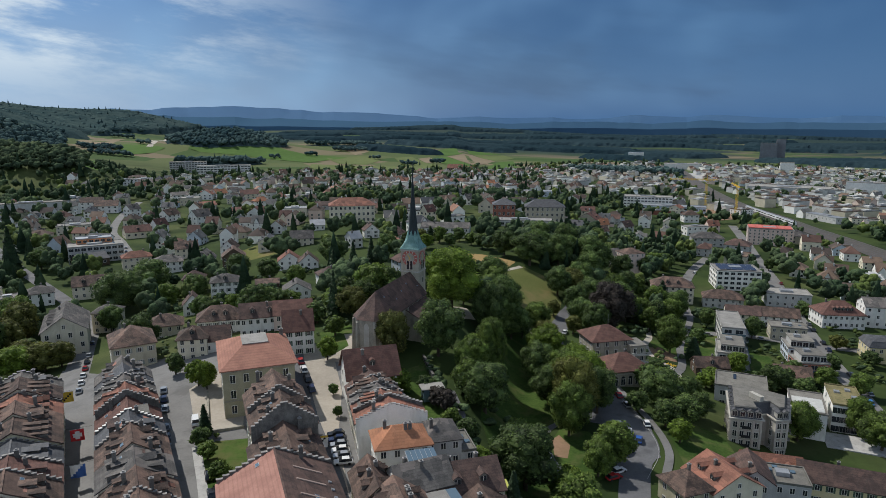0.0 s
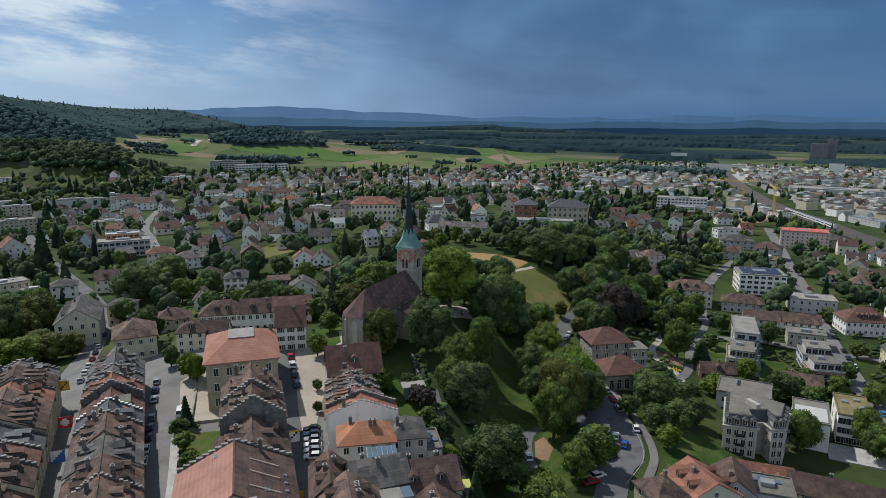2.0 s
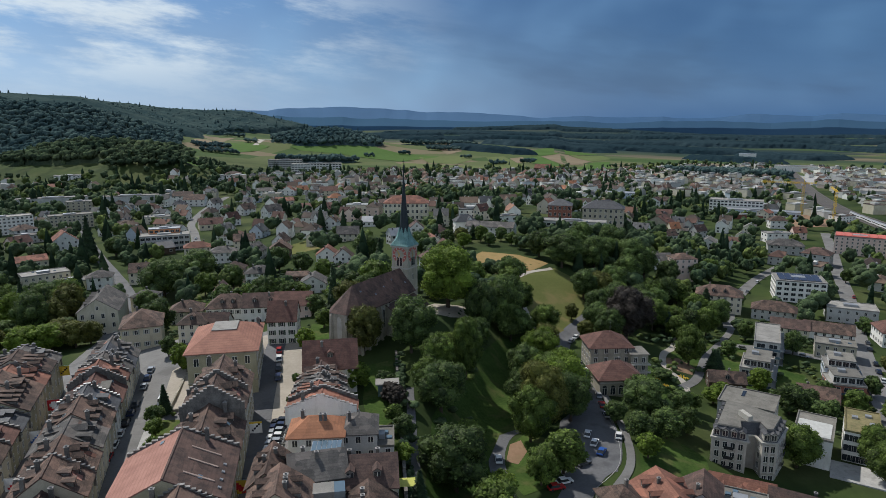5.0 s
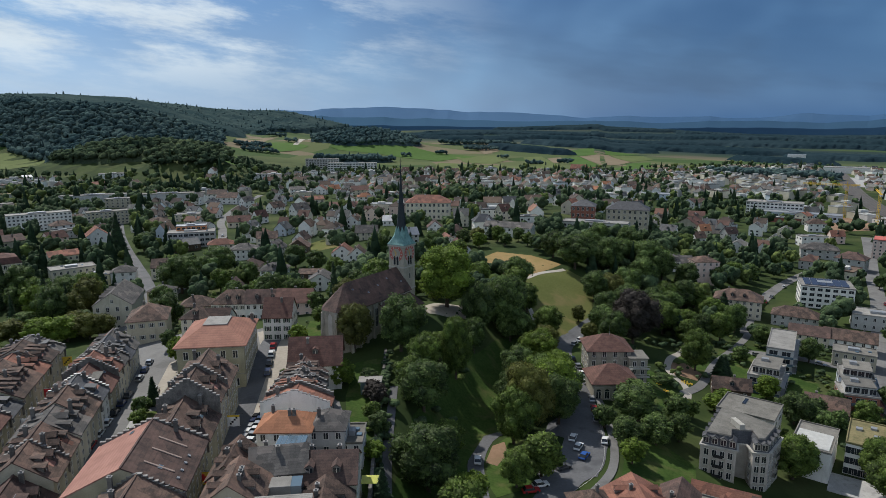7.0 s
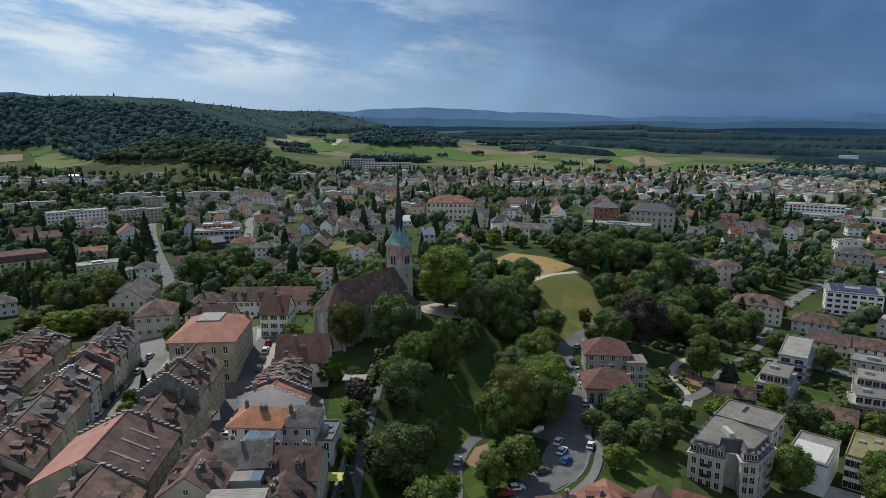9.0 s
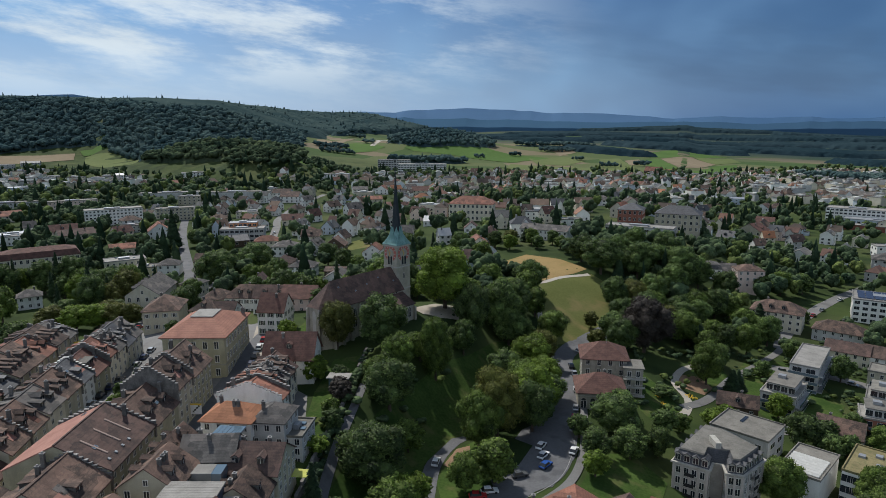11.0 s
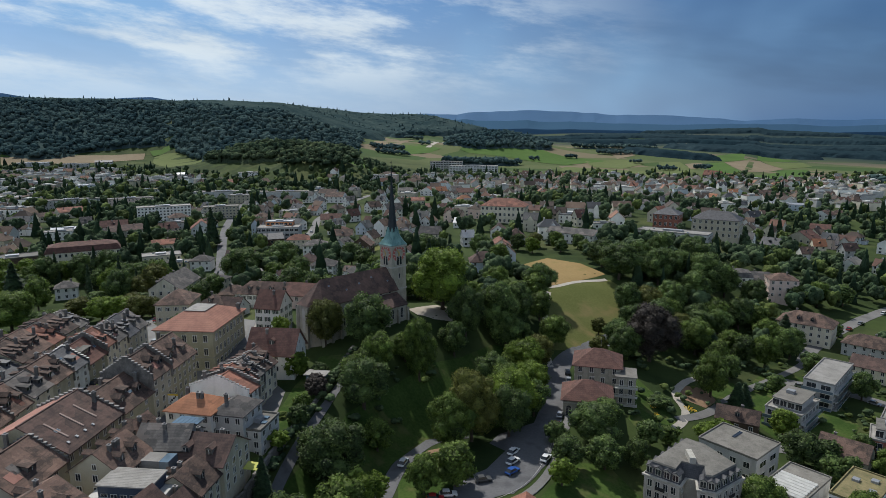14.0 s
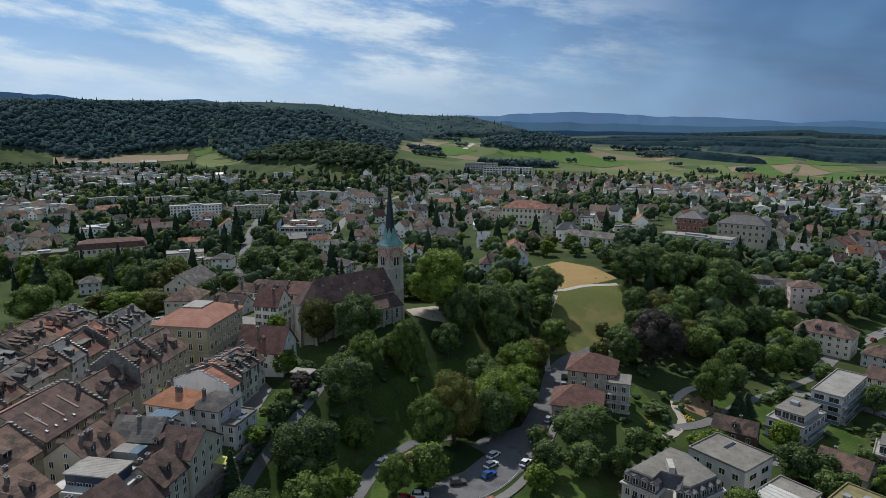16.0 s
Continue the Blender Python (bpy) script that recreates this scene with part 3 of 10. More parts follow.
def broadleaf(seed, h, r, leaf, n, size, lobes=16):
    """Crown and trunk meshes of a broad-leaved tree h metres high with a crown of radius r."""
    rng = np.random.default_rng(seed)
    cs, rs = [], []
    mid, half = h * 0.56, h * 0.44
    for i in range(lobes):
        a, e = 2.4 * i + rng.uniform(-0.5, 0.5), -0.85 + 1.8 * (i + rng.uniform(0, 0.8)) / lobes
        ring = math.sqrt(max(0.0, 1 - e * e)) * rng.uniform(0.50, 0.88)
        if e < 0:
            ring *= 0.95 + 0.12 * e
        cs.append((ring * r * math.cos(a), ring * r * math.sin(a), mid + e * half * 0.78))
        rs.append(r * rng.uniform(0.19, 0.38))
    for k in (-0.35, 0.1, 0.5):
        cs.append((0, 0, mid + k * half))
        rs.append(r * (0.62 - abs(k) * 0.25))
    core = Geo()
    for c, q in zip(cs, rs):
        blob(core, c, q * 0.90, rng, 1.05, 6, 4)
    crown = quads_mesh("crown", leaf_cloud(rng, cs, rs, n, size), core, [LEAF[leaf]])
    t = Geo()
    k = max(0.16, h * 0.022)
    t.tube((0, 0, -0.8), (0, 0, h * 0.28), k * 1.35, k, 8)
    t.tube((0, 0, h * 0.28), (0.03 * h, 0.02 * h, h * 0.62), k, k * 0.45, 7)
    for i in range(5):
        c = cs[i * 3 % len(cs)]
        t.tube((0, 0, h * rng.uniform(0.20, 0.30)), c, k * 0.55, k * 0.15, 5)
    return crown, t.mesh("trunk", BARK)


def conifer(seed, h, r, n, size, leaf="needle"):
    """Crown and trunk of a spruce: tiers of drooping sprays, narrower upwards, with a ragged outline."""
    rng = np.random.default_rng(seed)
    z = h * (0.06 + 0.92 * rng.uniform(0, 1, size=n) ** 1.25)
    a = rng.uniform(0, 2 * math.pi, size=n)
    tier = 0.78 + 0.22 * np.sin(z * 2 * math.pi / (h / 9.0))
    rad = r * (1 - z / h) ** 0.85 * tier * rng.uniform(0.72, 1.08, size=n)
    p = np.stack([rad * np.cos(a), rad * np.sin(a), z], axis=1)
    out = np.stack([np.cos(a), np.sin(a), np.full(n, -0.45)], axis=1)
    side = np.stack([-np.sin(a), np.cos(a), rng.uniform(-0.2, 0.2, size=n)], axis=1)
    s = size * rng.uniform(0.6, 1.2, size=(n, 1)) * (0.5 + 0.5 * (1 - z / h))[:, None]
    q = np.stack([p - out * s * 1.2, p - side * s * 0.7, p + out * s, p + side * s * 0.7], axis=1)
    core = Geo()
    core.cone(0, 0, h * 0.07, h * 0.5, r * 0.74, r * 0.42, 9)
    core.cone(0, 0, h * 0.5, h * 0.97, r * 0.42, 0.05, 9)
    t = Geo()
    t.tube((0, 0, -0.8), (0, 0, h * 0.9), max(0.16, h * 0.016), 0.05, 7)
    return quads_mesh("crown", q, core, [LEAF[leaf]]), t.mesh("trunk", BARK)


TREE_KINDS = {}
LEAF_WORDS = {"green": "mid-green", "deep": "dark green", "light": "bright green", "olive": "olive-green", "copper": "dark copper-leaved", "needle": "dark green"}


def tree(x, y, h, r, leaf="green", near=True, group="", note="", z=None):
    """A single tree as a thing with a trunk and a crown; alike trees share meshes, each turned and sized its own way."""
    rnd = random.Random(int(x * 97 + y * 57))
    size = min((6, 10, 15, 20), key=lambda s: abs(s - h))
    var = rnd.randrange(3)
    key = (size, leaf, var, near)
    if key not in TREE_KINDS:
        seed = size * 100 + var * 7 + len(leaf)
        if leaf == "needle":
            TREE_KINDS[key] = (conifer(seed, size, size * 0.24, 1300 if near else 500, 0.75 if near else 1.1), size * 0.24)
        else:
            q = size * 0.40
            area = (size * 0.4) ** 2
            TREE_KINDS[key] = (broadleaf(seed, size, q, leaf, int(125 * area) if near else int(52 * area), 0.28 if near else 0.40, 34 if size > 12 else 22), q)
    (crown, trunk), q = TREE_KINDS[key]
    th = base("tree", x, y, rnd.uniform(0, 360), "", "tree", group, z)
    th.scale = (r / q, r / q, h / size)
    kind = "conifer" if leaf == "needle" else "broad-leaved tree"
    tagged(th, f"{LEAF_WORDS[leaf]} {kind} {note or 'among the gardens of the town'}")
    part("trunk", trunk, None, th)
    part("crown", crown, None, th)
    return th


def crown_form(rng, lobes, seg, rings):
    """A distant crown of radius 1 with its middle at the origin: overlapping lumpy lobes."""
    g = Geo()
    blob(g, (0, 0, 0), 0.74, rng, 1.0, seg, rings)
    for i in range(lobes - 1):
        a = 2.4 * i + rng.uniform(-0.4, 0.4)
        e = -0.35 + 1.15 * (i + rng.uniform(0, 0.8)) / max(1, lobes - 1)
        d = rng.uniform(0.46, 0.70) * math.sqrt(max(0.08, 1 - e * e))
        blob(g, (d * math.cos(a), d * math.sin(a), e * 0.72), rng.uniform(0.30, 0.50) * (1.0 if lobes < 10 else 0.80), rng, 1.0, seg, rings)
    return np.array(g.v), g.f


def spruce_form(rng, tiers, seg):
    """A distant conifer of radius 1 and height 1: ragged skirts, one above the other."""
    g = Geo()
    for i in range(tiers):
        lo, hi = i / tiers * 0.86, min(1.0, (i + 1.7) / tiers)
        r0, r1 = (1 - lo) ** 0.9, max(0.02, (1 - hi) * 0.6)
        ring = [(r0 * q * math.cos(2 * math.pi * k / seg + i), r0 * q * math.sin(2 * math.pi * k / seg + i), lo + 0.02 * (k % 2)) for k, q in enumerate(rng.uniform(0.68, 1.08, seg))]
        g.solid(ring, [(r1 * math.cos(2 * math.pi * k / seg + i), r1 * math.sin(2 * math.pi * k / seg + i), hi) for k in range(seg)])
    return np.array(g.v), g.f


def woods(name, spots, leaf, label, seed, size=(9, 15), conifers=0.3, lobes=5, mat=None, seg=6, lean=(0.36, 0.50)):
    """Trees far off or low shrubs, as one object: many crowns, each a cluster of lobes, with uneven tops and conifers between."""
    rng = np.random.default_rng(seed)
    broad = [crown_form(rng, lobes, seg, 4) for i in range(7)]
    spruce = [spruce_form(rng, 4 if lobes > 3 else 3, 7 if lobes > 3 else 6) for i in range(4)]
    verts, faces, k = [], [], 0
    for x, y, z in spots:
        h, a = rng.uniform(*size), rng.uniform(0, 6.28)
        c, s = math.cos(a), math.sin(a)
        if rng.uniform() < conifers:
            v, f = spruce[rng.integers(4)]
            r = h * rng.uniform(0.24, 0.36)
            p = np.stack([x + r * (c * v[:, 0] - s * v[:, 1]), y + r * (s * v[:, 0] + c * v[:, 1]), z - 0.5 + h * 1.25 * v[:, 2]], axis=1)
        else:
            v, f = broad[rng.integers(7)]
            r = h * rng.uniform(*lean)
            p = np.stack([x + r * (c * v[:, 0] - s * v[:, 1]), y + r * (s * v[:, 0] + c * v[:, 1]), z + h * 0.56 + h * 0.44 * v[:, 2]], axis=1)
        verts.append(p)
        faces += [tuple(i + k for i in q) for q in f]
        k += len(p)
    me = bpy.data.meshes.new(name)
    me.from_pydata(np.concatenate(verts).tolist(), [], faces)
    me.materials.append(mat or LEAF[leaf])
    me.polygons.foreach_set("use_smooth", [True] * len(faces))
    me.update()
    return tagged(new(name, me), label, "trees", kind="stuff")


# ---- roads, paths, lawns and fields ----
strip("road_parkside", [(40, 120), (49.5, 152), (55.5, 163), (56.5, 178), (54, 198), (50.5, 219), (45, 240), (45.5, 254), (50.5, 268), (56, 283), (63, 300), (66, 330)], 7.5, ASPHALT, "grey asphalt road with parked cars beside the park")
patch("road_parkside_bay", [(46, 150), (58, 158), (61, 176), (57, 194), (51, 196), (44, 184), (43.5, 178), (49, 176), (48, 165), (43, 156)], ASPHALT, "wide asphalt bay where the road bends", "road", off=0.12)
strip("pavement_parkside", [(56, 148), (61.5, 162), (62.3, 178), (59.5, 198), (56.5, 214)], 2.2, TARMAC, "pale pavement along the outer side of the road", "pavement", off=0.16, thick=0.12, across=2)
strip("road_line", [(51, 147), (58.5, 161), (59.7, 177), (57.4, 196)], 0.12, CONCRETE, "pale worn edge line on the road", "road marking", off=0.20, across=1)
strip("road_lower_path", [(34, 133), (30.5, 145), (27.6, 156), (27.3, 166), (29.5, 174), (36, 180)], 4.2, ASPHALT, "dark asphalt path that bends below the wooded slope", off=0.12)
strip("lane_below_wall", [(24, 96), (17.5, 116), (13.0, 128), (8.8, 142), (5.2, 156), (2.2, 168)], 2.2, ASPHALT, "narrow grey lane at the foot of the retaining wall", off=0.16, across=2)
patch("wall_gardens", [(11.5, 120), (5.6, 140), (-0.4, 161), (-6, 182), (-13, 178), (-9, 160), (-3, 146), (2, 130), (6, 120)], LAWN, "terraced gardens above the retaining wall", "garden", off=0.1)
strip("path_slope", [(42, 240), (37, 251), (31.5, 266), (27, 280), (23.5, 296)], 2.2, PATH, "pale gravel path up to the meadow", "path", off=0.14, across=2)
strip("path_meadow", [(18, 297), (24, 305), (30, 318), (41, 332)], 2.4, PATH, "pale gravel path across the meadow", "path", off=0.16, across=2)
patch("meadow", [(24, 272), (23, 300), (29, 317), (42, 333), (54, 327), (57, 300), (51, 276), (46, 262), (38, 252), (33, 262)], MEADOW, "dry mown meadow on a slope", "meadow")
patch("straw_field", [(-8, 330), (2, 362), (22, 356), (39, 338), (29, 318), (21, 303), (10, 312)], STUBBLE, "straw-coloured dry field behind the meadow", "field")
patch("park_slope_lawn", [(14, 128), (10, 160), (14, 200), (22, 232), (31, 246), (40, 240), (44, 215), (44, 190), (38, 182), (27, 172), (25, 156), (29, 142), (34, 130)], LAWN, "shaded lawn on the slope below the church", "lawn", off=0.16, step=2.5)
patch("lawn_island", [(31, 150), (30, 166), (34, 174), (42, 172), (45, 160), (41, 148), (35, 143)], LAWN, "sunlit lawn between two roads", "lawn", off=0.09)
patch("earth_patch", [(29.8, 158), (30.2, 167), (33, 170), (35, 164), (33, 157)], BARE, "bare reddish earth beside the lower path", "earth", off=0.13)
patch("lawn_hotel", [(63, 152), (66, 180), (74, 186), (84, 178), (82, 160), (74, 148)], LAWN, "sloping lawn beside the hotel", "lawn", off=0.09)
patch("lawn_villa", [(71, 248), (79, 240), (87, 226), (86, 214), (79, 210), (74, 216), (72, 232)], LAWN, "rounded garden lawn with flower beds", "lawn", off=0.09)
patch("lawn_park", [(88, 250), (90, 270), (101, 277), (105, 268), (97, 250)], LAWN, "park lawn round a tree", "lawn", off=0.09)
patch("earth_under_tree", [(85, 246), (86, 258), (92, 262), (97, 255), (94, 246)], BARE, "worn earth round the trunk of a park tree", "earth", off=0.12)
patch("lawn_gardens", [(100, 258), (112, 300), (128, 300), (140, 262), (134, 240), (118, 236)], LAWN, "clipped lawns between the apartment blocks", "lawn", off=0.07)
patch("lawn_terrace", [(-120, 258), (-98, 262), (-86, 282), (-96, 296), (-112, 285), (-130, 270)], LAWN, "bright garden lawn below the white villa", "lawn", off=0.09)
patch("lawn_church", [(-38, 196), (-27, 190), (-27, 206), (-33, 216), (-42, 210)], LAWN, "small sunny lawn beside the church", "lawn", off=0.09)
patch("orchard_lawn", [(-118, 372), (-100, 380), (-92, 410), (-112, 420), (-132, 398)], MEADOW, "pale lawn between gardens", "lawn", off=0.09)
strip("path_garden", [(84, 216), (88, 226), (88.5, 237), (84, 247), (86, 262), (92, 275), (96, 292)], 2.6, PATH, "curving gravel path in the park", "path", off=0.15, across=2)
strip("path_park", [(87, 229), (95, 243), (104, 270), (114, 291), (125, 314), (132, 340)], 3.2, TARMAC, "paved park path lined with trees", "path", off=0.15, across=2)
strip("road_right", [(146, 150), (149, 203), (155, 229), (167, 272), (184, 324), (210, 398), (232, 467), (257, 540), (290, 640)], 8.0, TARMAC, "straight pale asphalt street with parked cars")
strip("road_cross", [(118, 292), (140, 290), (167, 278), (200, 268), (260, 262)], 6.0, TARMAC, "asphalt side street between apartment blocks", off=0.12)
strip("road_block", [(114, 232), (130, 236), (146, 240), (160, 246)], 5.0, TARMAC, "asphalt drive behind the flat-roofed blocks", off=0.12)
strip("road_mid", [(126, 318), (131, 341), (146, 380), (168, 425), (196, 470)], 6.0, TARMAC, "asphalt street along the wooded hillside")
strip("road_main_street", [(-58, 84), (-71, 110), (-86.5, 137), (-103, 166), (-117, 192), (-128, 215), (-142, 245), (-151, 268), (-158, 300), (-178, 350)], 8.2, TARMAC, "old town main street of grey paving hung with flags")
strip("road_back_street", [(-42, 92), (-52, 118), (-62, 141), (-72, 163), (-81, 184), (-84, 200)], 7.5, TARMAC, "grey asphalt back street with parked cars")
strip("pavement_back_street", [(-38.6, 93), (-48.2, 118), (-58, 140)], 2.0, CONCRETE, "narrow pavement along the back street", "pavement", off=0.16, thick=0.12, across=2)
patch("plaza", [(-13, 96), (-23, 135), (-26, 150), (-28, 168), (-34, 190), (-47, 205), (-56, 198), (-46, 182), (-38, 158), (-33, 146), (-24.5, 118), (-18, 98)], PAVING, "pale gravel plaza between the old houses", "plaza", off=0.12)
strip("road_plaza", [(-13.5, 92), (-20, 112), (-25, 128), (-32, 146), (-37, 160), (-44, 182), (-49, 200)], 6.0, ASPHALT, "dark asphalt lane along the plaza", off=0.2)
patch("church_terrace", [(-6, 221), (-3, 236), (9, 238), (12, 228), (6, 219), (0, 217)], PAVING, "pale paved terrace behind the church", "terrace", off=0.25)
patch("church_forecourt", [(-36, 186), (-27, 182), (-24, 190), (-26, 206), (-33, 206), (-30, 196)], PAVING, "pale gravel path beside the church", "path", off=0.14)
strip("road_bank", [(-151, 268), (-136, 262), (-124, 252), (-112, 246)], 6.0, TARMAC, "asphalt street that branches off below the old town")
strip("road_far_left", [(-178, 350), (-189, 387), (-234, 463), (-265, 512), (-300, 600), (-330, 700)], 6.5, TARMAC, "long straight residential street")
strip("road_valley", [(-151, 268), (-182, 304), (-207, 330), (-250, 374), (-291, 418), (-323, 455), (-364, 505), (-420, 580)], 6.4, ASPHALT, "residential street in the valley")


patch("old_town_paving", [(20, 66), (14, 104), (2, 128), (-3, 146), (-10, 158), (-24, 164), (-30, 186), (-50, 210), (-60, 200), (-88, 206), (-112, 200), (-132, 212), (-124, 192), (-100, 148), (-72, 96), (-60, 66)], TARMAC, "grey paving of the old town's lanes and yards", "pavement", off=0.05, step=3.0)
patch("hall_forecourt", [(-72, 172), (-61, 146), (-50, 150), (-57, 176), (-66, 184)], PAVING, "gravel forecourt beside the hall", "plaza", off=0.13)
patch("garden_below_row", [(-57, 142), (-47, 144), (-42, 126), (-47, 112), (-52, 124)], LAWN, "small garden behind the old row", "lawn", off=0.11)


patch("field", [(-25, 1675), (10, 1794), (62, 1468), (52, 1375), (4, 1456)], FIELD_GREEN, "bright green crop field at the farm", "field", off=0.6, step=45.0)
patch("field", [(12, 1797), (90, 2054), (147, 1831), (65, 1477)], FIELD_TAN, "ploughed brown field on a gentle rise", "field", off=0.6, step=45.0)
patch("field", [(93, 2067), (197, 2114), (215, 1975), (149, 1831)], FIELD_PALE, "olive stubble field on a gentle rise", "field", off=0.6, step=45.0)
patch("field", [(82, 1417), (149, 1784), (199, 1851), (172, 1475), (139, 1324), (102, 1431)], FIELD_GREEN, "green meadow at the edge of the town", "field", off=0.6, step=45.0)
patch("field", [(-63, 1628), (-35, 1704), (-11, 1563), (-36, 1485)], FIELD_TAN, "small reddish ploughed field", "field", off=0.6, step=45.0)
patch("field", [(-121, 1621), (-81, 1686), (-18, 1409), (-49, 1206)], FIELD_PALE, "pale dry pasture", "field", off=0.6, step=45.0)
patch("field", [(-47, 2009), (17, 2201), (87, 2291), (191, 2157), (90, 2075), (12, 1823), (-45, 1812)], FIELD_GREEN, "wide green field on a gentle rise", "field", off=0.6, step=45.0)
patch("field", [(-612, 1566), (-411, 1641), (-339, 1599), (-223, 1571), (-295, 1446), (-458, 1522), (-569, 1534)], FIELD_GREEN, "wide green meadow below the wooded knoll", "field", off=0.6, step=45.0)
patch("field", [(-272, 1782), (-281, 2061), (-198, 1753), (-219, 1631)], FIELD_TAN, "tan wedge of stubble", "field", off=0.6, step=45.0)
patch("field", [(-276, 1543), (-194, 1623), (-143, 1557), (-165, 1411), (-227, 1424)], FIELD_PALE, "olive pasture with lone trees", "field", off=0.6, step=45.0)
patch("field", [(-286, 1412), (-159, 1384), (-102, 1380), (-73, 1193), (-165, 1209), (-271, 1320)], FIELD_PALE, "pale meadow above the town", "field", off=0.6, step=45.0)
patch("field", [(-875, 1571), (-855, 1774), (-772, 1497), (-797, 1454)], FIELD_TAN, "tan field beside the forest", "field", off=0.6, step=45.0)
patch("field", [(-781, 1540), (-753, 1609), (-662, 1561), (-658, 1487), (-692, 1394)], FIELD_GREEN, "green slope beside the country road", "field", off=0.6, step=45.0)
patch("field", [(-1339, 842), (-1268, 968), (-1171, 1064), (-1121, 1017), (-1165, 895), (-1255, 793)], FIELD_TAN, "long tan field at the foot of the wooded hill", "field", off=0.6, step=45.0)
patch("field", [(-1379, 867), (-1317, 962), (-1273, 972), (-1341, 844)], FIELD_GREEN, "strip of green meadow at the forest's edge", "field", off=0.6, step=45.0)
patch("field", [(-1173, 1078), (-1123, 1156), (-1110, 1106), (-1136, 1055)], FIELD_GREEN, "sloping green pasture at the forest's edge", "field", off=0.6, step=45.0)
patch("field", [(-1106, 1105), (-1119, 1156), (-1025, 1116), (-848, 908), (-908, 900), (-1056, 985), (-1124, 1049)], FIELD_PALE, "pale pasture that climbs to the forest", "field", off=0.6, step=45.0)
patch("field", [(-590, 1000), (-570, 1035), (-520, 1025), (-476, 975), (-478, 940), (-520, 945), (-560, 965)], FIELD_GREEN, "sunlit green slope between two woods", "field", off=0.6, step=12.0)
strip("road_far_field", [(-700, 1560), (-735, 1680), (-800, 1790), (-805, 1900), (-860, 2050)], 14, PATH, "pale country road that climbs between fields", off=1.2, step=20, across=1)


# ---- building parts ----
CACHE = {}


def window_mesh(w, h, style="plain"):
    """A window that faces -y, set 6 cm proud of its wall: surround, bars, panes set back, sill, and shutters where there are any."""
    key = ("win", round(w, 2), round(h, 2), style)
    if key not in CACHE:
        b = 0.10 if style != "shop" else 0.06
        x, z, m = w / 2, h / 2, (0.045 if style != "shop" else 0.025)
        xs = [-x - b, -x, -m, m, x, x + b]
        hinged = style in ("green", "greyshut")
        if hinged:
            xs = [-x - b - w * 0.48] + xs + [x + b + w * 0.48]
        zs = [-z - b, -z, z, z + b]
        k, mid = len(xs), len(xs) // 2
        g = Geo()
        g.v = [(a, -0.08, c) for c in zs for a in xs] + [(a, 0.02, c) for c in zs for a in xs]
        back = k * 4
        for j in range(3):
            for i in range(k - 1):
                q = [j * k + i, j * k + i + 1, (j + 1) * k + i + 1, (j + 1) * k + i]
                if j == 1 and i in (mid - 2, mid):
                    n = len(g.v)
                    g.v += [(g.v[e][0], -0.02, g.v[e][2]) for e in q]
                    for e in range(4):
                        g.f.append((q[e], q[(e + 1) % 4], n + (e + 1) % 4, n + e))
                        g.m.append(0)
                    g.f.append((n, n + 1, n + 2, n + 3))
                    g.m.append(1)
                else:
                    g.f.append(tuple(q))
                    g.m.append(2 if hinged and i in (0, k - 2) else 0)
        edge = list(range(k)) + [j * k + k - 1 for j in (1, 2, 3)] + list(range(4 * k - 2, 3 * k - 1, -1)) + [2 * k, k]
        for e, f in zip(edge, edge[1:] + edge[:1]):
            g.f.append((f, e, back + e, back + f))
            g.m.append(0)
        if style == "arch":
            n = 8
            arc = [(x * math.cos(math.pi * i / n), z + b + x * math.sin(math.pi * i / n)) for i in range(n + 1)]
            g.solid([(px, 0.02, pz) for px, pz in arc], [(px, -0.06, pz) for px, pz in arc], 1)
        CACHE[key] = g.mesh("window", [FRAME, GLASS, SHUTTER_GREEN if style == "green" else SHUTTER_GREY])
    return CACHE[key]


def add_windows(parent, side, span, floors, cols, w=1.0, h=1.5, style="plain", first=1.7, storey=2.9, turn=0.0, at=(0, 0), names="window"):
    """A grid of windows on one side of a block. side: (cx, cy, outward angle in degrees) in the parent's frame."""
    cx, cy, out = side
    me = window_mesh(w, h, style)
    a = radians(out)
    nx, ny = math.cos(a), math.sin(a)
    tx, ty = -ny, nx
    for f in range(floors):
        for c in range(cols):
            u = span * ((c + 0.5) / cols - 0.5)
            part(names, me, None, parent, at=pose(cx + tx * u, cy + ty * u, first + f * storey, 0, 0, out + 90))


def facing(turn, out):
    """Whether a wall whose normal points at out degrees, on a thing turned by turn, looks towards the flight path or the sides."""
    return math.sin(radians(turn + out)) < 0.45


def four_sides(w, d):
    return [((0, -d / 2, -90), w), ((w / 2, 0, 0), d), ((-w / 2, 0, 180), d), ((0, d / 2, 90), w)]


def block_wall(w, d, h, down=4.0, gable=None, rise=0.0, g=None, cx=0.0, cy=0.0):
    """Outer walls; with gable 'x' or 'y' the ends under that ridge go up to a point."""
    g = g or Geo()
    x, y = w / 2, d / 2
    if gable == "x":
        prof = [(-y, -down), (y, -down), (y, h), (0, h + rise), (-y, h)]
        g.solid([(cx + x, cy + a, b) for a, b in prof], [(cx - x, cy + a, b) for a, b in prof])
    elif gable == "y":
        prof = [(-x, -down), (x, -down), (x, h), (0, h + rise), (-x, h)]
        g.solid([(cx + a, cy - y, b) for a, b in prof], [(cx + a, cy + y, b) for a, b in prof])
    else:
        g.box(cx - x, cy - y, -down, cx + x, cy + y, h)
    return g


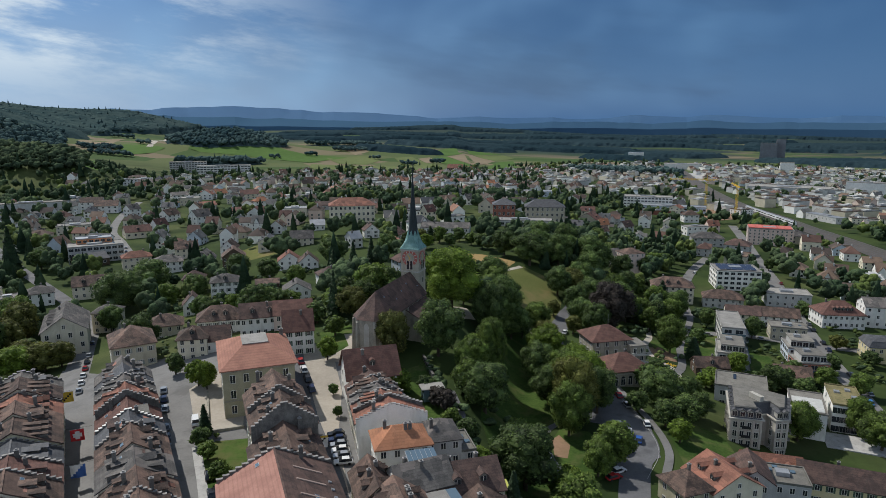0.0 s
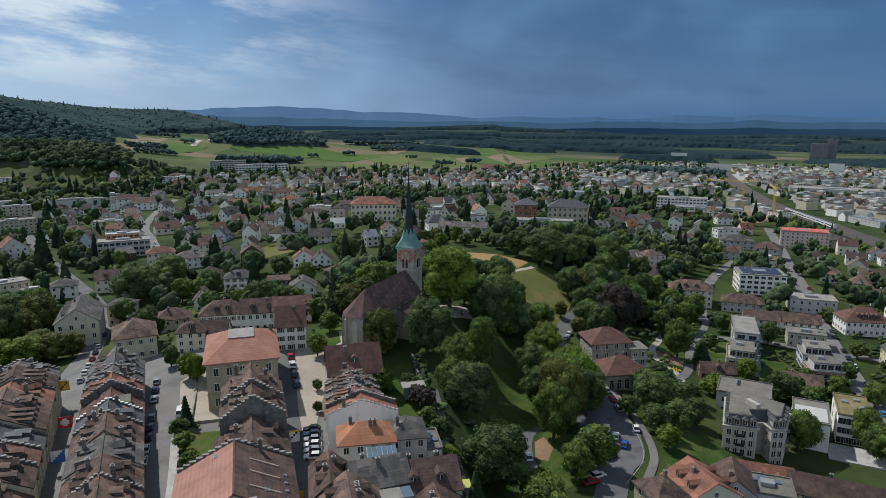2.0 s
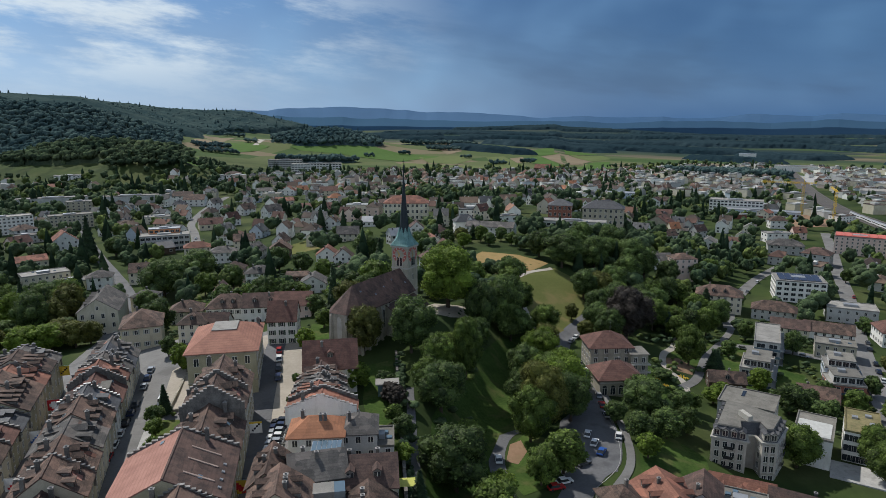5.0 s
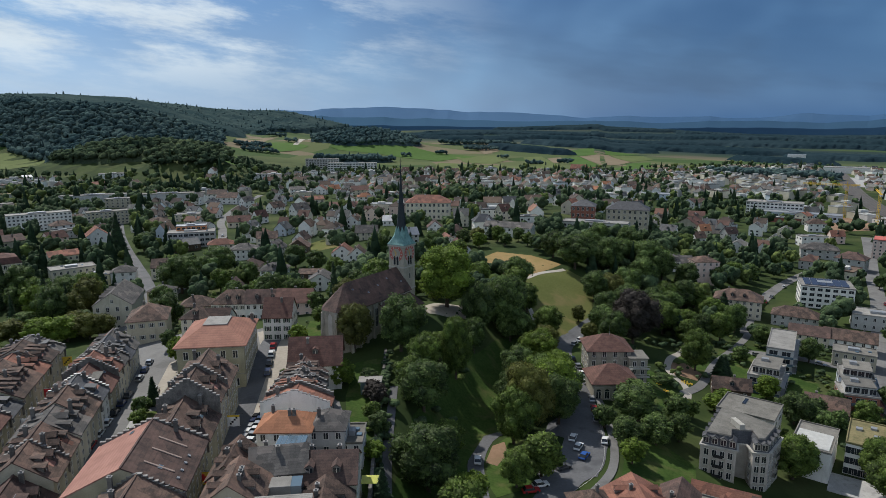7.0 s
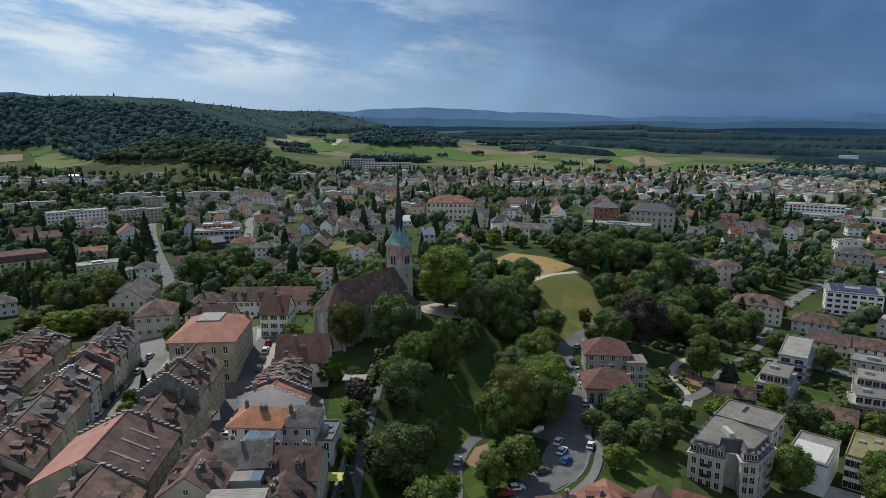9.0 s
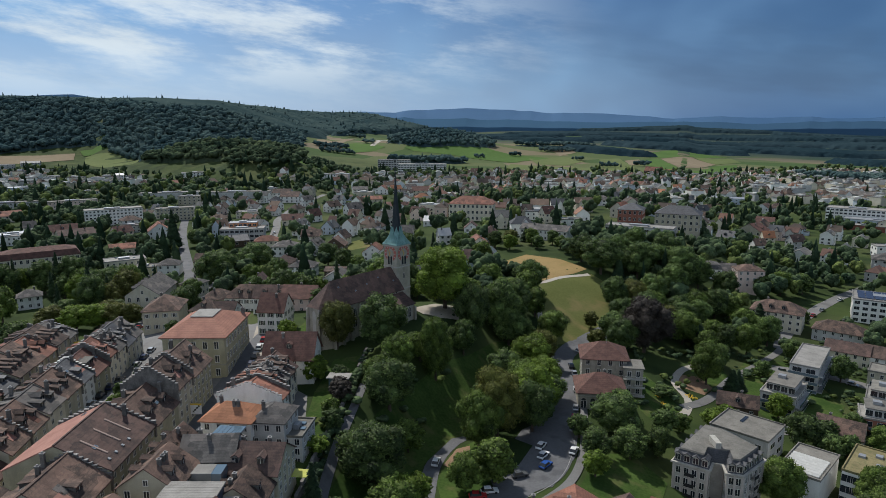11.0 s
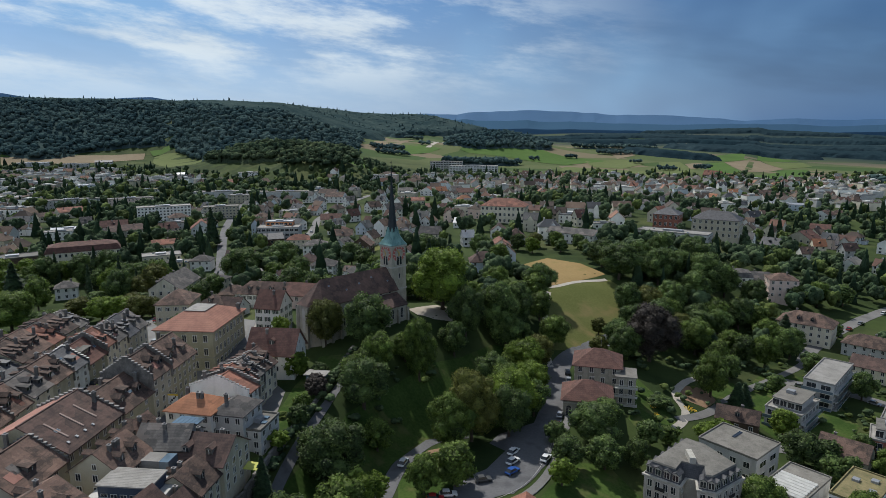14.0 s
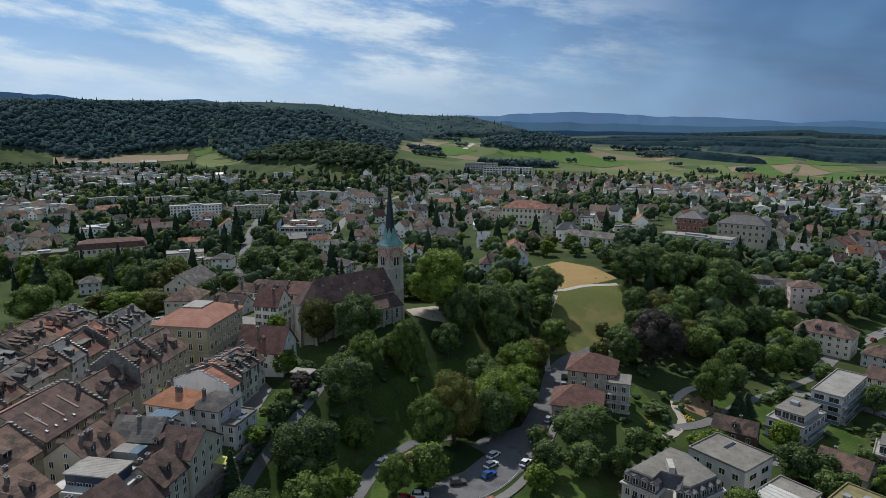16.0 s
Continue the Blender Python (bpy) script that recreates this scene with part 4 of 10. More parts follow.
def roof_geo(kind, w, d, h, rise, over=0.6, ridge="x", t=0.22, g=None):
    """Roofs over a block of w by d metres: gable, hip, mansard or flat with a parapet."""
    g = g or Geo()
    if kind == "gable":
        s, l = (d / 2, w / 2) if ridge == "x" else (w / 2, d / 2)
        o = over * rise / s
        prof = [(-s - over, h - o + 0.05), (0, h + rise + 0.05), (s + over, h - o + 0.05), (s + over, h - o + 0.05 + t), (0, h + rise + 0.05 + t), (-s - over, h - o + 0.05 + t)]
        for half in ((0, 1, 4, 5), (1, 2, 3, 4)):
            q = [prof[i] for i in half]
            if ridge == "x":
                g.solid([(l + over * 0.5, a, b) for a, b in q], [(-l - over * 0.5, a, b) for a, b in q])
            else:
                g.solid([(a, -l - over * 0.5, b) for a, b in q], [(a, l + over * 0.5, b) for a, b in q])
    elif kind == "hip":
        x, y = w / 2 + over, d / 2 + over
        k = max(0.15, x - y * 0.95) if x > y else 0.15
        m = max(0.15, y - x * 0.95) if y > x else 0.15
        z = h - 0.1
        g.box(-x, -y, z - t, x, y, z)
        g.solid([(-x, -y, z), (x, -y, z), (x, y, z), (-x, y, z)], [(-k, -m, h + rise), (k, -m, h + rise), (k, m, h + rise), (-k, m, h + rise)])
    elif kind == "mansard":
        x, y, i = w / 2 + over * 0.6, d / 2 + over * 0.6, min(w, d) * 0.12
        low = rise * 0.62
        g.box(-x, -y, h - t, x, y, h)
        g.solid([(-x, -y, h), (x, -y, h), (x, y, h), (-x, y, h)], [(-x + i, -y + i, h + low), (x - i, -y + i, h + low), (x - i, y - i, h + low), (-x + i, y - i, h + low)])
        k, m = max(0.3, (x - y) if x > y else 0.3), max(0.3, (y - x) if y > x else 0.3)
        g.solid([(-x + i - 0.1, -y + i - 0.1, h + low), (x - i + 0.1, -y + i - 0.1, h + low), (x - i + 0.1, y - i + 0.1, h + low), (-x + i - 0.1, y - i + 0.1, h + low)],
                [(-k, -m, h + rise), (k, -m, h + rise), (k, m, h + rise), (-k, m, h + rise)])
    else:
        x, y = w / 2 + over * 0.3, d / 2 + over * 0.3
        g.box(-x, -y, h + 0.01, x, y, h + 0.25)
        for a, b, c, e in ((-x, -y, x, -y + 0.3), (-x, y - 0.3, x, y), (-x, -y + 0.3, -x + 0.3, y - 0.3), (x - 0.3, -y + 0.3, x, y - 0.3)):
            g.box(a, b, h + 0.25, c, e, h + 0.6)
    return g


def chimney(parent, x, y, z, h=1.6, w=0.7, mat=None):
    g = Geo()
    g.box(-w / 2, -w * 0.4, -1.6, w / 2, w * 0.4, h - 0.25, 0)
    g.box(-w / 2 - 0.1, -w * 0.4 - 0.1, h - 0.25, w / 2 + 0.1, w * 0.4 + 0.1, h - 0.1, 1)
    g.box(-w / 4, -w * 0.2, h - 0.1, w / 4, w * 0.2, h + 0.15, 1)
    part("chimney", g, [mat or SOOT, CAP], parent, at=pose(x, y, z))


def dormer(parent, x, y, z, out, w=1.5, h=1.3, deep=2.6, style="gable", tile=None, wall=None):
    """A dormer whose face looks along out (degrees) and whose back runs into the roof."""
    g = Geo()
    g.box(-w / 2, 0, -0.5, w / 2, deep, h, 0)
    g.box(-w / 2 + 0.16, -0.04, 0.15, w / 2 - 0.16, 0.0, h - 0.12, 1)
    g.box(-0.04, -0.07, 0.15, 0.04, -0.04, h - 0.12, 3)
    if style == "gable":
        r = w * 0.42
        for a, b in ((-1, 0), (0, 1)):
            p = [(a * (w / 2 + 0.2), h if a else h + r), (b * (w / 2 + 0.2), h if b else h + r)]
            q = [(p[1][0], p[1][1] + 0.14), (p[0][0], p[0][1] + 0.14)]
            sec = p + q
            g.solid([(u, -0.25, v) for u, v in sec], [(u, deep + 1.0, v) for u, v in sec], 2)
        g.face([(-w / 2, -0.01, h), (w / 2, -0.01, h), (0, -0.01, h + r)], 0)
    else:
        g.solid([(-w / 2 - 0.15, -0.3, h), (w / 2 + 0.15, -0.3, h), (w / 2 + 0.15, deep, h + 0.5), (-w / 2 - 0.15, deep, h + 0.5)],
                [(-w / 2 - 0.15, -0.3, h + 0.15), (w / 2 + 0.15, -0.3, h + 0.15), (w / 2 + 0.15, deep, h + 0.65), (-w / 2 - 0.15, deep, h + 0.65)], 2)
    part("dormer", g, [wall or SOOT, GLASS, tile or TILE["dark"], FRAME], parent, at=pose(x, y, z, 0, 0, out + 90))


def skylight(parent, x, y, z, tilt_x, tilt_y, w=0.8, l=1.2):
    g = Geo()
    g.box(-w / 2, -l / 2, 0, w / 2, l / 2, 0.09, 0)
    g.box(-w / 2 + 0.07, -l / 2 + 0.07, 0.09, w / 2 - 0.07, l / 2 - 0.07, 0.11, 1)
    part("skylight", g, [TILE["metal"], BLUE_GLASS], parent, at=pose(x, y, z, tilt_x, tilt_y, 0))


def window_boxes(into, m, side, span, floors, n, storey, wide):
    """Small far windows of one wall: framed dark panes, written into one mesh."""
    a = radians(side[2])
    for f in range(floors):
        for c in range(n):
            u = span * ((c + 0.5) / n - 0.5)
            at = m @ pose(side[0] - math.sin(a) * u, side[1] + math.cos(a) * u, storey * (f + 0.55), 0, 0, side[2] + 90)
            x, z, k = wide / 2, 0.7, len(into.v)
            outer = [(-x - 0.12, -z - 0.12), (x + 0.12, -z - 0.12), (x + 0.12, z + 0.12), (-x - 0.12, z + 0.12)]
            inner = [(-x, -z), (x, -z), (x, z), (-x, z)]
            into.v.extend([tuple(at @ Vector((p[0], y, p[1]))) for y, ring in ((0.02, outer), (-0.08, outer), (-0.06, inner)) for p in ring])
            for e in range(4):
                g = (e + 1) % 4
                into.f.extend([(k + e, k + g, k + 4 + g, k + 4 + e), (k + 4 + e, k + 4 + g, k + 8 + g, k + 8 + e)])
                into.m.extend([0, 0])
            into.f.append((k + 8, k + 9, k + 10, k + 11))
            into.m.append(1)


def house(name, x, y, turn, w, d, h, roof="gable", rise=3.5, wall="white", tile="brown", floors=2, cols=(3, 3), label="", category="house", group="", ridge="x",
          style="plain", over=0.6, chimneys=1, dormers=0, win=(1.0, 1.4), z=None, storey=None, first=None, balcony=False, windows=True, dormer_sides=(-1, 1), small=False):
    """A detached building with walls, roof, windows, chimneys and dormers. w lies along its own x, d along its y."""
    th = base(name, x, y, turn, label, category, group, z)
    storey = storey or h / floors
    first = first or storey * 0.55
    gable = ridge if roof == "gable" else None
    part("wall", block_wall(w, d, h, 5.0, gable, rise), PLASTER[wall] if isinstance(wall, str) else wall, th)
    part("roof", roof_geo(roof, w, d, h, rise, over, ridge), TILE[tile] if isinstance(tile, str) else tile, th)
    if small:
        rows = Geo()
        for (side, span), n in zip(four_sides(w, d), (cols[0], cols[1], cols[1], cols[0])):
            if n and facing(turn, side[2]):
                window_boxes(rows, pose(0, 0, 0), side, span, floors, n, storey, min(1.5, span / n * 0.42))
        tagged(part("glazing", rows, [FRAME, GLASS], th), kind="stuff")
    elif windows:
        for (side, span), n in zip(four_sides(w, d), (cols[0], cols[1], cols[1], cols[0])):
            if n and facing(turn, side[2]):
                add_windows(th, side, span, floors, n, win[0], win[1], style, first, storey)
                if gable and rise > 2.5 and (side[2] in (0, 180)) == (gable == "x"):
                    part("window", window_mesh(win[0] * 0.8, win[1] * 0.75, "plain"), None, th, at=pose(side[0], side[1], h + rise * 0.3, 0, 0, side[2] + 90))
    rnd = random.Random(int(x * 31 + y * 17))
    half = (d if ridge == "x" else w) / 2
    length = w if ridge == "x" else d
    if roof in ("gable", "hip", "mansard"):
        for i in range(chimneys):
            u, v = rnd.uniform(-0.28, 0.28) * length, rnd.choice((-1, 1)) * half * 0.25
            px, py = (u, v) if ridge == "x" else (v, u)
            chimney(th, px, py, h + rise * 0.78, 1.5)
        for i in range(dormers):
            u = length * (0.8 if roof != "hip" else 0.5) * ((i + 0.5) / dormers - 0.5)
            for s in dormer_sides:
                v = s * half * 0.72
                zz = h + rise * (0.28 if roof != "mansard" else 0.12)
                if ridge == "x":
                    if facing(turn, 90 * s):
                        dormer(th, u, v, zz, 90 * s, tile=TILE[tile] if isinstance(tile, str) else tile)
                elif facing(turn, 0 if s > 0 else 180):
                    dormer(th, v, u, zz, 0 if s > 0 else 180, tile=TILE[tile] if isinstance(tile, str) else tile)
    elif chimneys:
        g = Geo()
        g.box(-w * 0.16, -d * 0.14, h + 0.25, w * 0.12, d * 0.12, h + 1.3)
        part("roof_plant", g, TILE["metal"], th)
        for i in range(3):
            q = Geo()
            q.box(-0.6, -0.6, h + 0.25, 0.6, 0.6, h + 0.55)
            part("rooflight", q, BLUE_GLASS, th, at=pose(rnd.uniform(-0.36, 0.36) * w, rnd.uniform(-0.36, 0.36) * d, 0))
    if balcony:
        for f in range(floors):
            q = Geo()
            zz = f * storey + 0.1
            q.box(-w * 0.5 - 0.2, -d / 2 - 1.7, zz, w * 0.5 + 0.2, -d / 2, zz + 0.22, 0)
            q.box(-w * 0.5 - 0.2, -d / 2 - 1.7, zz + 0.22, w * 0.5 + 0.2, -d / 2 - 1.62, zz + 1.15, 1)
            part("balcony", q, [PLASTER["grey"], BLUE_GLASS], th)
    return th


def step_wall(parent, y, depth, eave, rise, thick=0.45, proud=0.6, steps=9, shift=0.0, mat=None, down=3.0, cap=None):
    """A fire wall across a row's roof: it climbs in steps to the ridge, every step with its own cap. Spans x in the parent's frame."""
    g, half = Geo(), depth / 2
    n = steps
    th = part("fire_wall", g_step(half, n, eave, rise, proud, thick, down, shift), mat or SOOT, parent, at=pose(0, y, 0))
    for s in (-1, 1):
        for i in range(n):
            a, b = half * (1 - i / n), half * (1 - (i + 1) / n)
            z = eave + rise * (i + 0.5) / n + proud
            q = Geo()
            lo, hi = min(s * a, s * b), max(s * a, s * b)
            q.box(lo + shift - 0.04, -thick / 2 - 0.08, z + 0.005, hi + shift + 0.04, thick / 2 + 0.08, z + 0.12)
            part("cap_stone", q, cap or CAP, th)
    return th


def g_step(half, n, eave, rise, proud, thick, down, shift):
    """The stair-shaped outline of a fire wall, as one solid."""
    left = []
    for i in range(n):
        z = eave + rise * (i + 0.5) / n + proud
        left += [(-half * (1 - i / n), z), (-half * (1 - (i + 1) / n), z)]
    left[-1] = (0.0, left[-1][1])
    prof = [(-half, eave - down)] + left[:-1] + [(-a, c) for a, c in left[:-1][::-1]] + [(half, eave - down)]
    g = Geo()
    g.solid([(a + shift, thick / 2, c) for a, c in prof], [(a + shift, -thick / 2, c) for a, c in prof])
    return g


def row_house(x, y, turn, width, depth, eave, rise, wall, tile, label, z=None, steps=(0, 1), dormers=(2, 2), style="plain", floors=4, wins=(2, 2), skylights=0, chimneys=2, proud=0.55, hip=False, near_wall=None, group="old town row houses", cap=None, tile_sunlit=None):
    """A house of a closed row: its own y runs along the row, its facades look to -x and +x, fire walls stand on its ends (steps: near, far)."""
    th = base("row_house", x, y, turn, label, "house", group, z)
    wl = Geo()
    prof = [(-depth / 2, -5), (depth / 2, -5), (depth / 2, eave), (0, eave + rise), (-depth / 2, eave)]
    wl.solid([(a, -width / 2, b) for a, b in prof], [(a, width / 2, b) for a, b in prof])
    part("wall", wl, PLASTER[wall], th)
    rg = Geo()
    o, s = 0.7, rise / (depth / 2)
    for sd in (-1, 1):
        e = (sd * (depth / 2 + o), eave - o * s + 0.06)
        rp = (0, eave + rise + 0.06)
        sec = [e, rp, (rp[0], rp[1] + 0.25), (e[0], e[1] + 0.25)]
        if sd > 0:
            sec = sec[::-1]
        rg.solid([(a, -width / 2, b) for a, b in sec], [(a, width / 2, b) for a, b in sec], 1 if (sd < 0 and tile_sunlit) else 0)
    part("roof", rg, [TILE[tile], TILE[tile_sunlit or tile]], th)
    rd = Geo()
    rd.box(-0.18, -width / 2, eave + rise + 0.12, 0.18, width / 2, eave + rise + 0.40)
    part("ridge_tiles", rd, TILE[tile], th)
    if steps[0]:
        step_wall(th, -width / 2, depth + 0.8, eave, rise, proud=proud, mat=near_wall, cap=cap)
    if steps[1]:
        step_wall(th, width / 2, depth + 0.8, eave, rise, proud=proud, cap=cap)
    st = eave / floors
    for sgn, n in ((-1, wins[0]), (1, wins[1])):
        out = 0 if sgn > 0 else 180
        if n:
            add_windows(th, (sgn * depth / 2, 0, out), width, floors, n, 1.0, min(1.7, st * 0.58), style, st * 0.55, st)
    rnd = random.Random(int(abs(x) * 13 + y * 7))
    for sgn, n in ((-1, dormers[0]), (1, dormers[1])):
        for i in range(n):
            u = width * 0.8 * ((i + 0.5) / n - 0.5)
            k = 0.66 if (i % 2 == 0) else 0.5
            dormer(th, sgn * depth / 2 * (k + 0.08), u, eave + rise * (0.92 - k) - 0.05, 0 if sgn > 0 else 180, min(2.3, width / n * 0.7), 1.35, 3.2, rnd.choice(("shed", "shed", "gable")), TILE[tile])
    for i in range(chimneys):
        chimney(th, rnd.choice((-1, 1)) * rnd.uniform(0.6, depth * 0.28), width * rnd.choice((-0.4, 0.42, 0.1)), eave + rise * 0.72, rnd.uniform(1.6, 2.6), 0.75)
    tilt = math.degrees(math.atan2(rise, depth / 2))
    if depth < 18 and rnd.random() < 0.5:
        sgn, wd = rnd.choice((-1, 1)), width * rnd.uniform(0.35, 0.6)
        q = Geo()
        q.box(-wd / 2, 0, -0.6, wd / 2, 3.4, 1.7, 0)
        q.box(-wd / 2 - 0.2, -0.35, 1.7, wd / 2 + 0.2, 3.6, 1.86, 1)
        for i in range(max(2, int(wd / 1.3))):
            u = wd * ((i + 0.5) / max(2, int(wd / 1.3)) - 0.5)
            q.box(u - 0.42, -0.05, 0.25, u + 0.42, 0.0, 1.45, 2)
        part("wide_dormer", q, [SOOT, TILE[rnd.choice(("slate", "dark", "flat", "brown"))], GLASS], th, at=pose(sgn * depth / 2 * 0.62, width * rnd.uniform(-0.15, 0.15), eave + rise * 0.36, 0, 0, 90 if sgn > 0 else -90))
    if depth < 18:
        for i in range(rnd.choice((1, 2, 3))):
            sgn, k, l = rnd.choice((-1, 1)), rnd.uniform(0.3, 0.75), rnd.uniform(0.9, 1.9)
            q = Geo()
            q.box(-l, -rnd.uniform(0.5, 1.5), -0.2, l, rnd.uniform(0.4, 1.2), 0.05)
            part("tile_patch", q, TILE[rnd.choice(("red", "salmon", "slate", "dark", "grey"))], th, at=pose(sgn * depth / 2 * k, width * rnd.uniform(-0.3, 0.3), eave + rise * (1 - k) + 0.31, 0, tilt * sgn, 0))
    for i in range(skylights):
        sgn = 1 if i % 2 else -1
        k = rnd.uniform(0.25, 0.7)
        skylight(th, sgn * depth / 2 * k, width * rnd.uniform(-0.4, 0.4), eave + rise * (1 - k) + 0.36, 0, tilt * sgn)
    return th


# ---- old town ----
def along(p, turn, dist):
    """The point dist metres further along a row turned by turn degrees."""
    a = radians(turn)
    return p[0] - math.sin(a) * dist, p[1] + math.cos(a) * dist


def old_row(start, turn, depth, houses, side=1, uneven=False):
    """Houses of a closed row one after the other, from the near end; start is the near end of the facade line on the given side (+1: right)."""
    p = start
    a = radians(turn)
    for (width, eave, rise, wall, tile, steps, dorm, floors, extra) in houses:
        c = along(p, turn, width / 2)
        if uneven:
            rnd = random.Random(int(p[0] * 7 + p[1] * 3))
            eave, rise = eave + rnd.uniform(-1.0, 0.9), rise + rnd.uniform(-0.5, 0.9)
            steps = (0, 0) if rnd.random() < 0.42 else steps
        dep = extra.get("depth", depth)
        cx, cy = c[0] - side * math.cos(a) * dep / 2, c[1] - side * math.sin(a) * dep / 2
        opts = {k: v for k, v in extra.items() if k not in ("depth", "label")}
        words = extra.get("label") or f"{wall} plastered old house with {tile} tiled roof and stepped fire wall"
        row_house(cx, cy, turn, width, dep, eave - height(cx, cy), rise, wall, tile, words, steps=steps, dormers=dorm, floors=floors, **opts)
        p = along(p, turn, width)


# row between back street and plaza: eaves are heights above datum
old_row((-10.6, 85.6), 21, 15, [
    (14, 24.5, 4.8, "beige", "brown", (0, 1), (3, 1), 3, {"skylights": 1}),
    # sunlit salmon slope and shaded brown slope, put into the tile colours
    (19.5, 25.6, 5.0, "olive", "dark", (0, 1), (0, 0), 3, {"depth": 20.5, "wins": (6, 7), "skylights": 2, "chimneys": 1, "tile_sunlit": "salmon", "label": "long beige house with a salmon and dark brown tiled roof"}),
    (13.0, 25.2, 4.6, "olive", "brown", (0, 0), (4, 3), 3, {"skylights": 2, "depth": 14}),
    (9.5, 28.2, 4.8, "beige", "brown", (1, 1), (4, 3), 4, {"depth": 13, "skylights": 1, "proud": 1.2, "wins": (3, 3), "label": "tall beige house between two dark stepped fire walls"}),
    (13.5, 27.4, 5.2, "olive", "brown", (0, 0), (5, 3), 4, {"depth": 13, "wins": (4, 5), "label": "olive-beige corner house with rows of tall windows"}),
])
# row along the east side of the plaza
old_row((-19.0, 133.6), 14, 13.5, [
    (5.5, 25.6, 3.2, "white", "red", (1, 1), (0, 0), 3, {"depth": 15.5, "label": "pale house whose stepped gable wall has two slit windows", "near_wall": PLASTER["white"], "proud": 1.0}),
    (4.0, 25.8, 3.3, "cream", "red", (0, 1), (4, 3), 3, {"skylights": 3, "depth": 13}),
    (4.5, 25.6, 3.3, "beige", "grey", (0, 1), (4, 3), 3, {"skylights": 3, "depth": 12.5}),
    (5.0, 25.4, 3.3, "cream", "brown", (0, 1), (4, 3), 3, {"depth": 12, "skylights": 1}),
    (5.0, 24.8, 3.8, "cream", "dark", (0, 0), (1, 1), 3, {"depth": 11, "chimneys": 1}),
], side=-1)
# row between main street and back street
old_row((-38.4, 88.4), 28, 13, [
    (12, 21.4, 4.4, "beige", "dark", (0, 0), (3, 3), 3, {"skylights": 2}),
    (9, 23.5, 4.4, "beige", "brown", (0, 1), (3, 3), 4, {"skylights": 2}),
    (8, 24.0, 4.4, "beige", "brown", (0, 1), (4, 3), 4, {}),
    (9, 23.6, 4.0, "cream", "grey", (0, 1), (3, 3), 4, {"skylights": 2}),
    (10, 24.0, 4.0, "beige", "brown", (0, 1), (4, 4), 4, {"skylights": 1}),
    (8, 24.0, 4.0, "white", "slate", (0, 1), (0, 1), 4, {"cap": PLASTER["white"], "skylights": 2, "label": "white house with a dark slate roof and white-capped stepped walls"}),
    (11, 23.4, 4.4, "olive", "maroon", (0, 0), (0, 0), 3, {"skylights": 3, "label": "olive house with a reddish-brown hipped roof"}),
    (6, 23.6, 4.2, "cream", "red", (1, 1), (3, 1), 3, {"skylights": 1}),
    (8, 23.6, 4.4, "cream", "grey", (0, 1), (4, 4), 4, {"skylights": 1}),
    (8, 23.4, 4.6, "beige", "slate", (0, 1), (5, 4), 4, {}),
    (7, 23.2, 4.6, "cream", "grey", (0, 1), (4, 3), 3, {"cap": PLASTER["white"]}),
], uneven=True)
# row along the west side of the main street
old_row((-61, 91), 30, 17, [
    (9, 21.6, 4.6, "beige", "brown", (0, 1), (3, 4), 3, {"skylights": 2}),
    (10, 21.8, 4.8, "beige", "brown", (0, 0), (4, 4), 3, {}),
    (9, 22.0, 4.6, "cream", "brown", (0, 1), (3, 3), 3, {"skylights": 2}),
    (8, 21.6, 4.4, "olive", "maroon", (0, 1), (0, 1), 3, {}),
    (9, 21.8, 4.4, "beige", "slate", (0, 1), (3, 3), 3, {"skylights": 3}),
    (9, 22.2, 4.8, "olive", "brown", (0, 1), (4, 5), 3, {}),
    (8, 22.2, 4.8, "beige", "brown", (0, 1), (4, 4), 3, {"skylights": 1}),
    (8, 22.4, 4.6, "olive", "red", (0, 1), (3, 3), 3, {"skylights": 2}),
    (9, 22.4, 4.6, "beige", "brown", (0, 0), (5, 5), 3, {"skylights": 1}),
    (7, 22.0, 4.4, "olive", "grey", (0, 1), (3, 3), 3, {}),
], uneven=True)


def roof_strips():
    """Three long pale glazed strips and small panes down the dark slope of the long house."""
    a = radians(21)
    th = base("roof_lights", -28.2, 104.8, 21, "row of long pinkish roof strips on a dark slope", "roof lights", z=30.95)
    for k, off in enumerate((-6.0, -1.0, 3.4)):
        g = Geo()
        g.box(-2.9, -0.2, -0.3, 2.9, 0.2, 0.06)
        part("strip", g, FRAME_DULL, th, at=pose(4.6, off, -2.5, 0, math.degrees(math.atan2(5.0, 10.25)), 0))
    for k in range(4):
        g = Geo()
        g.box(-0.3, -0.25, -0.3, 0.3, 0.25, 0.07)
        part("pane", g, TILE["metal"], th, at=pose(8.2, -7.5 + k * 2.7, -4.2, 0, math.degrees(math.atan2(5.0, 10.25)), 0))


roof_strips()


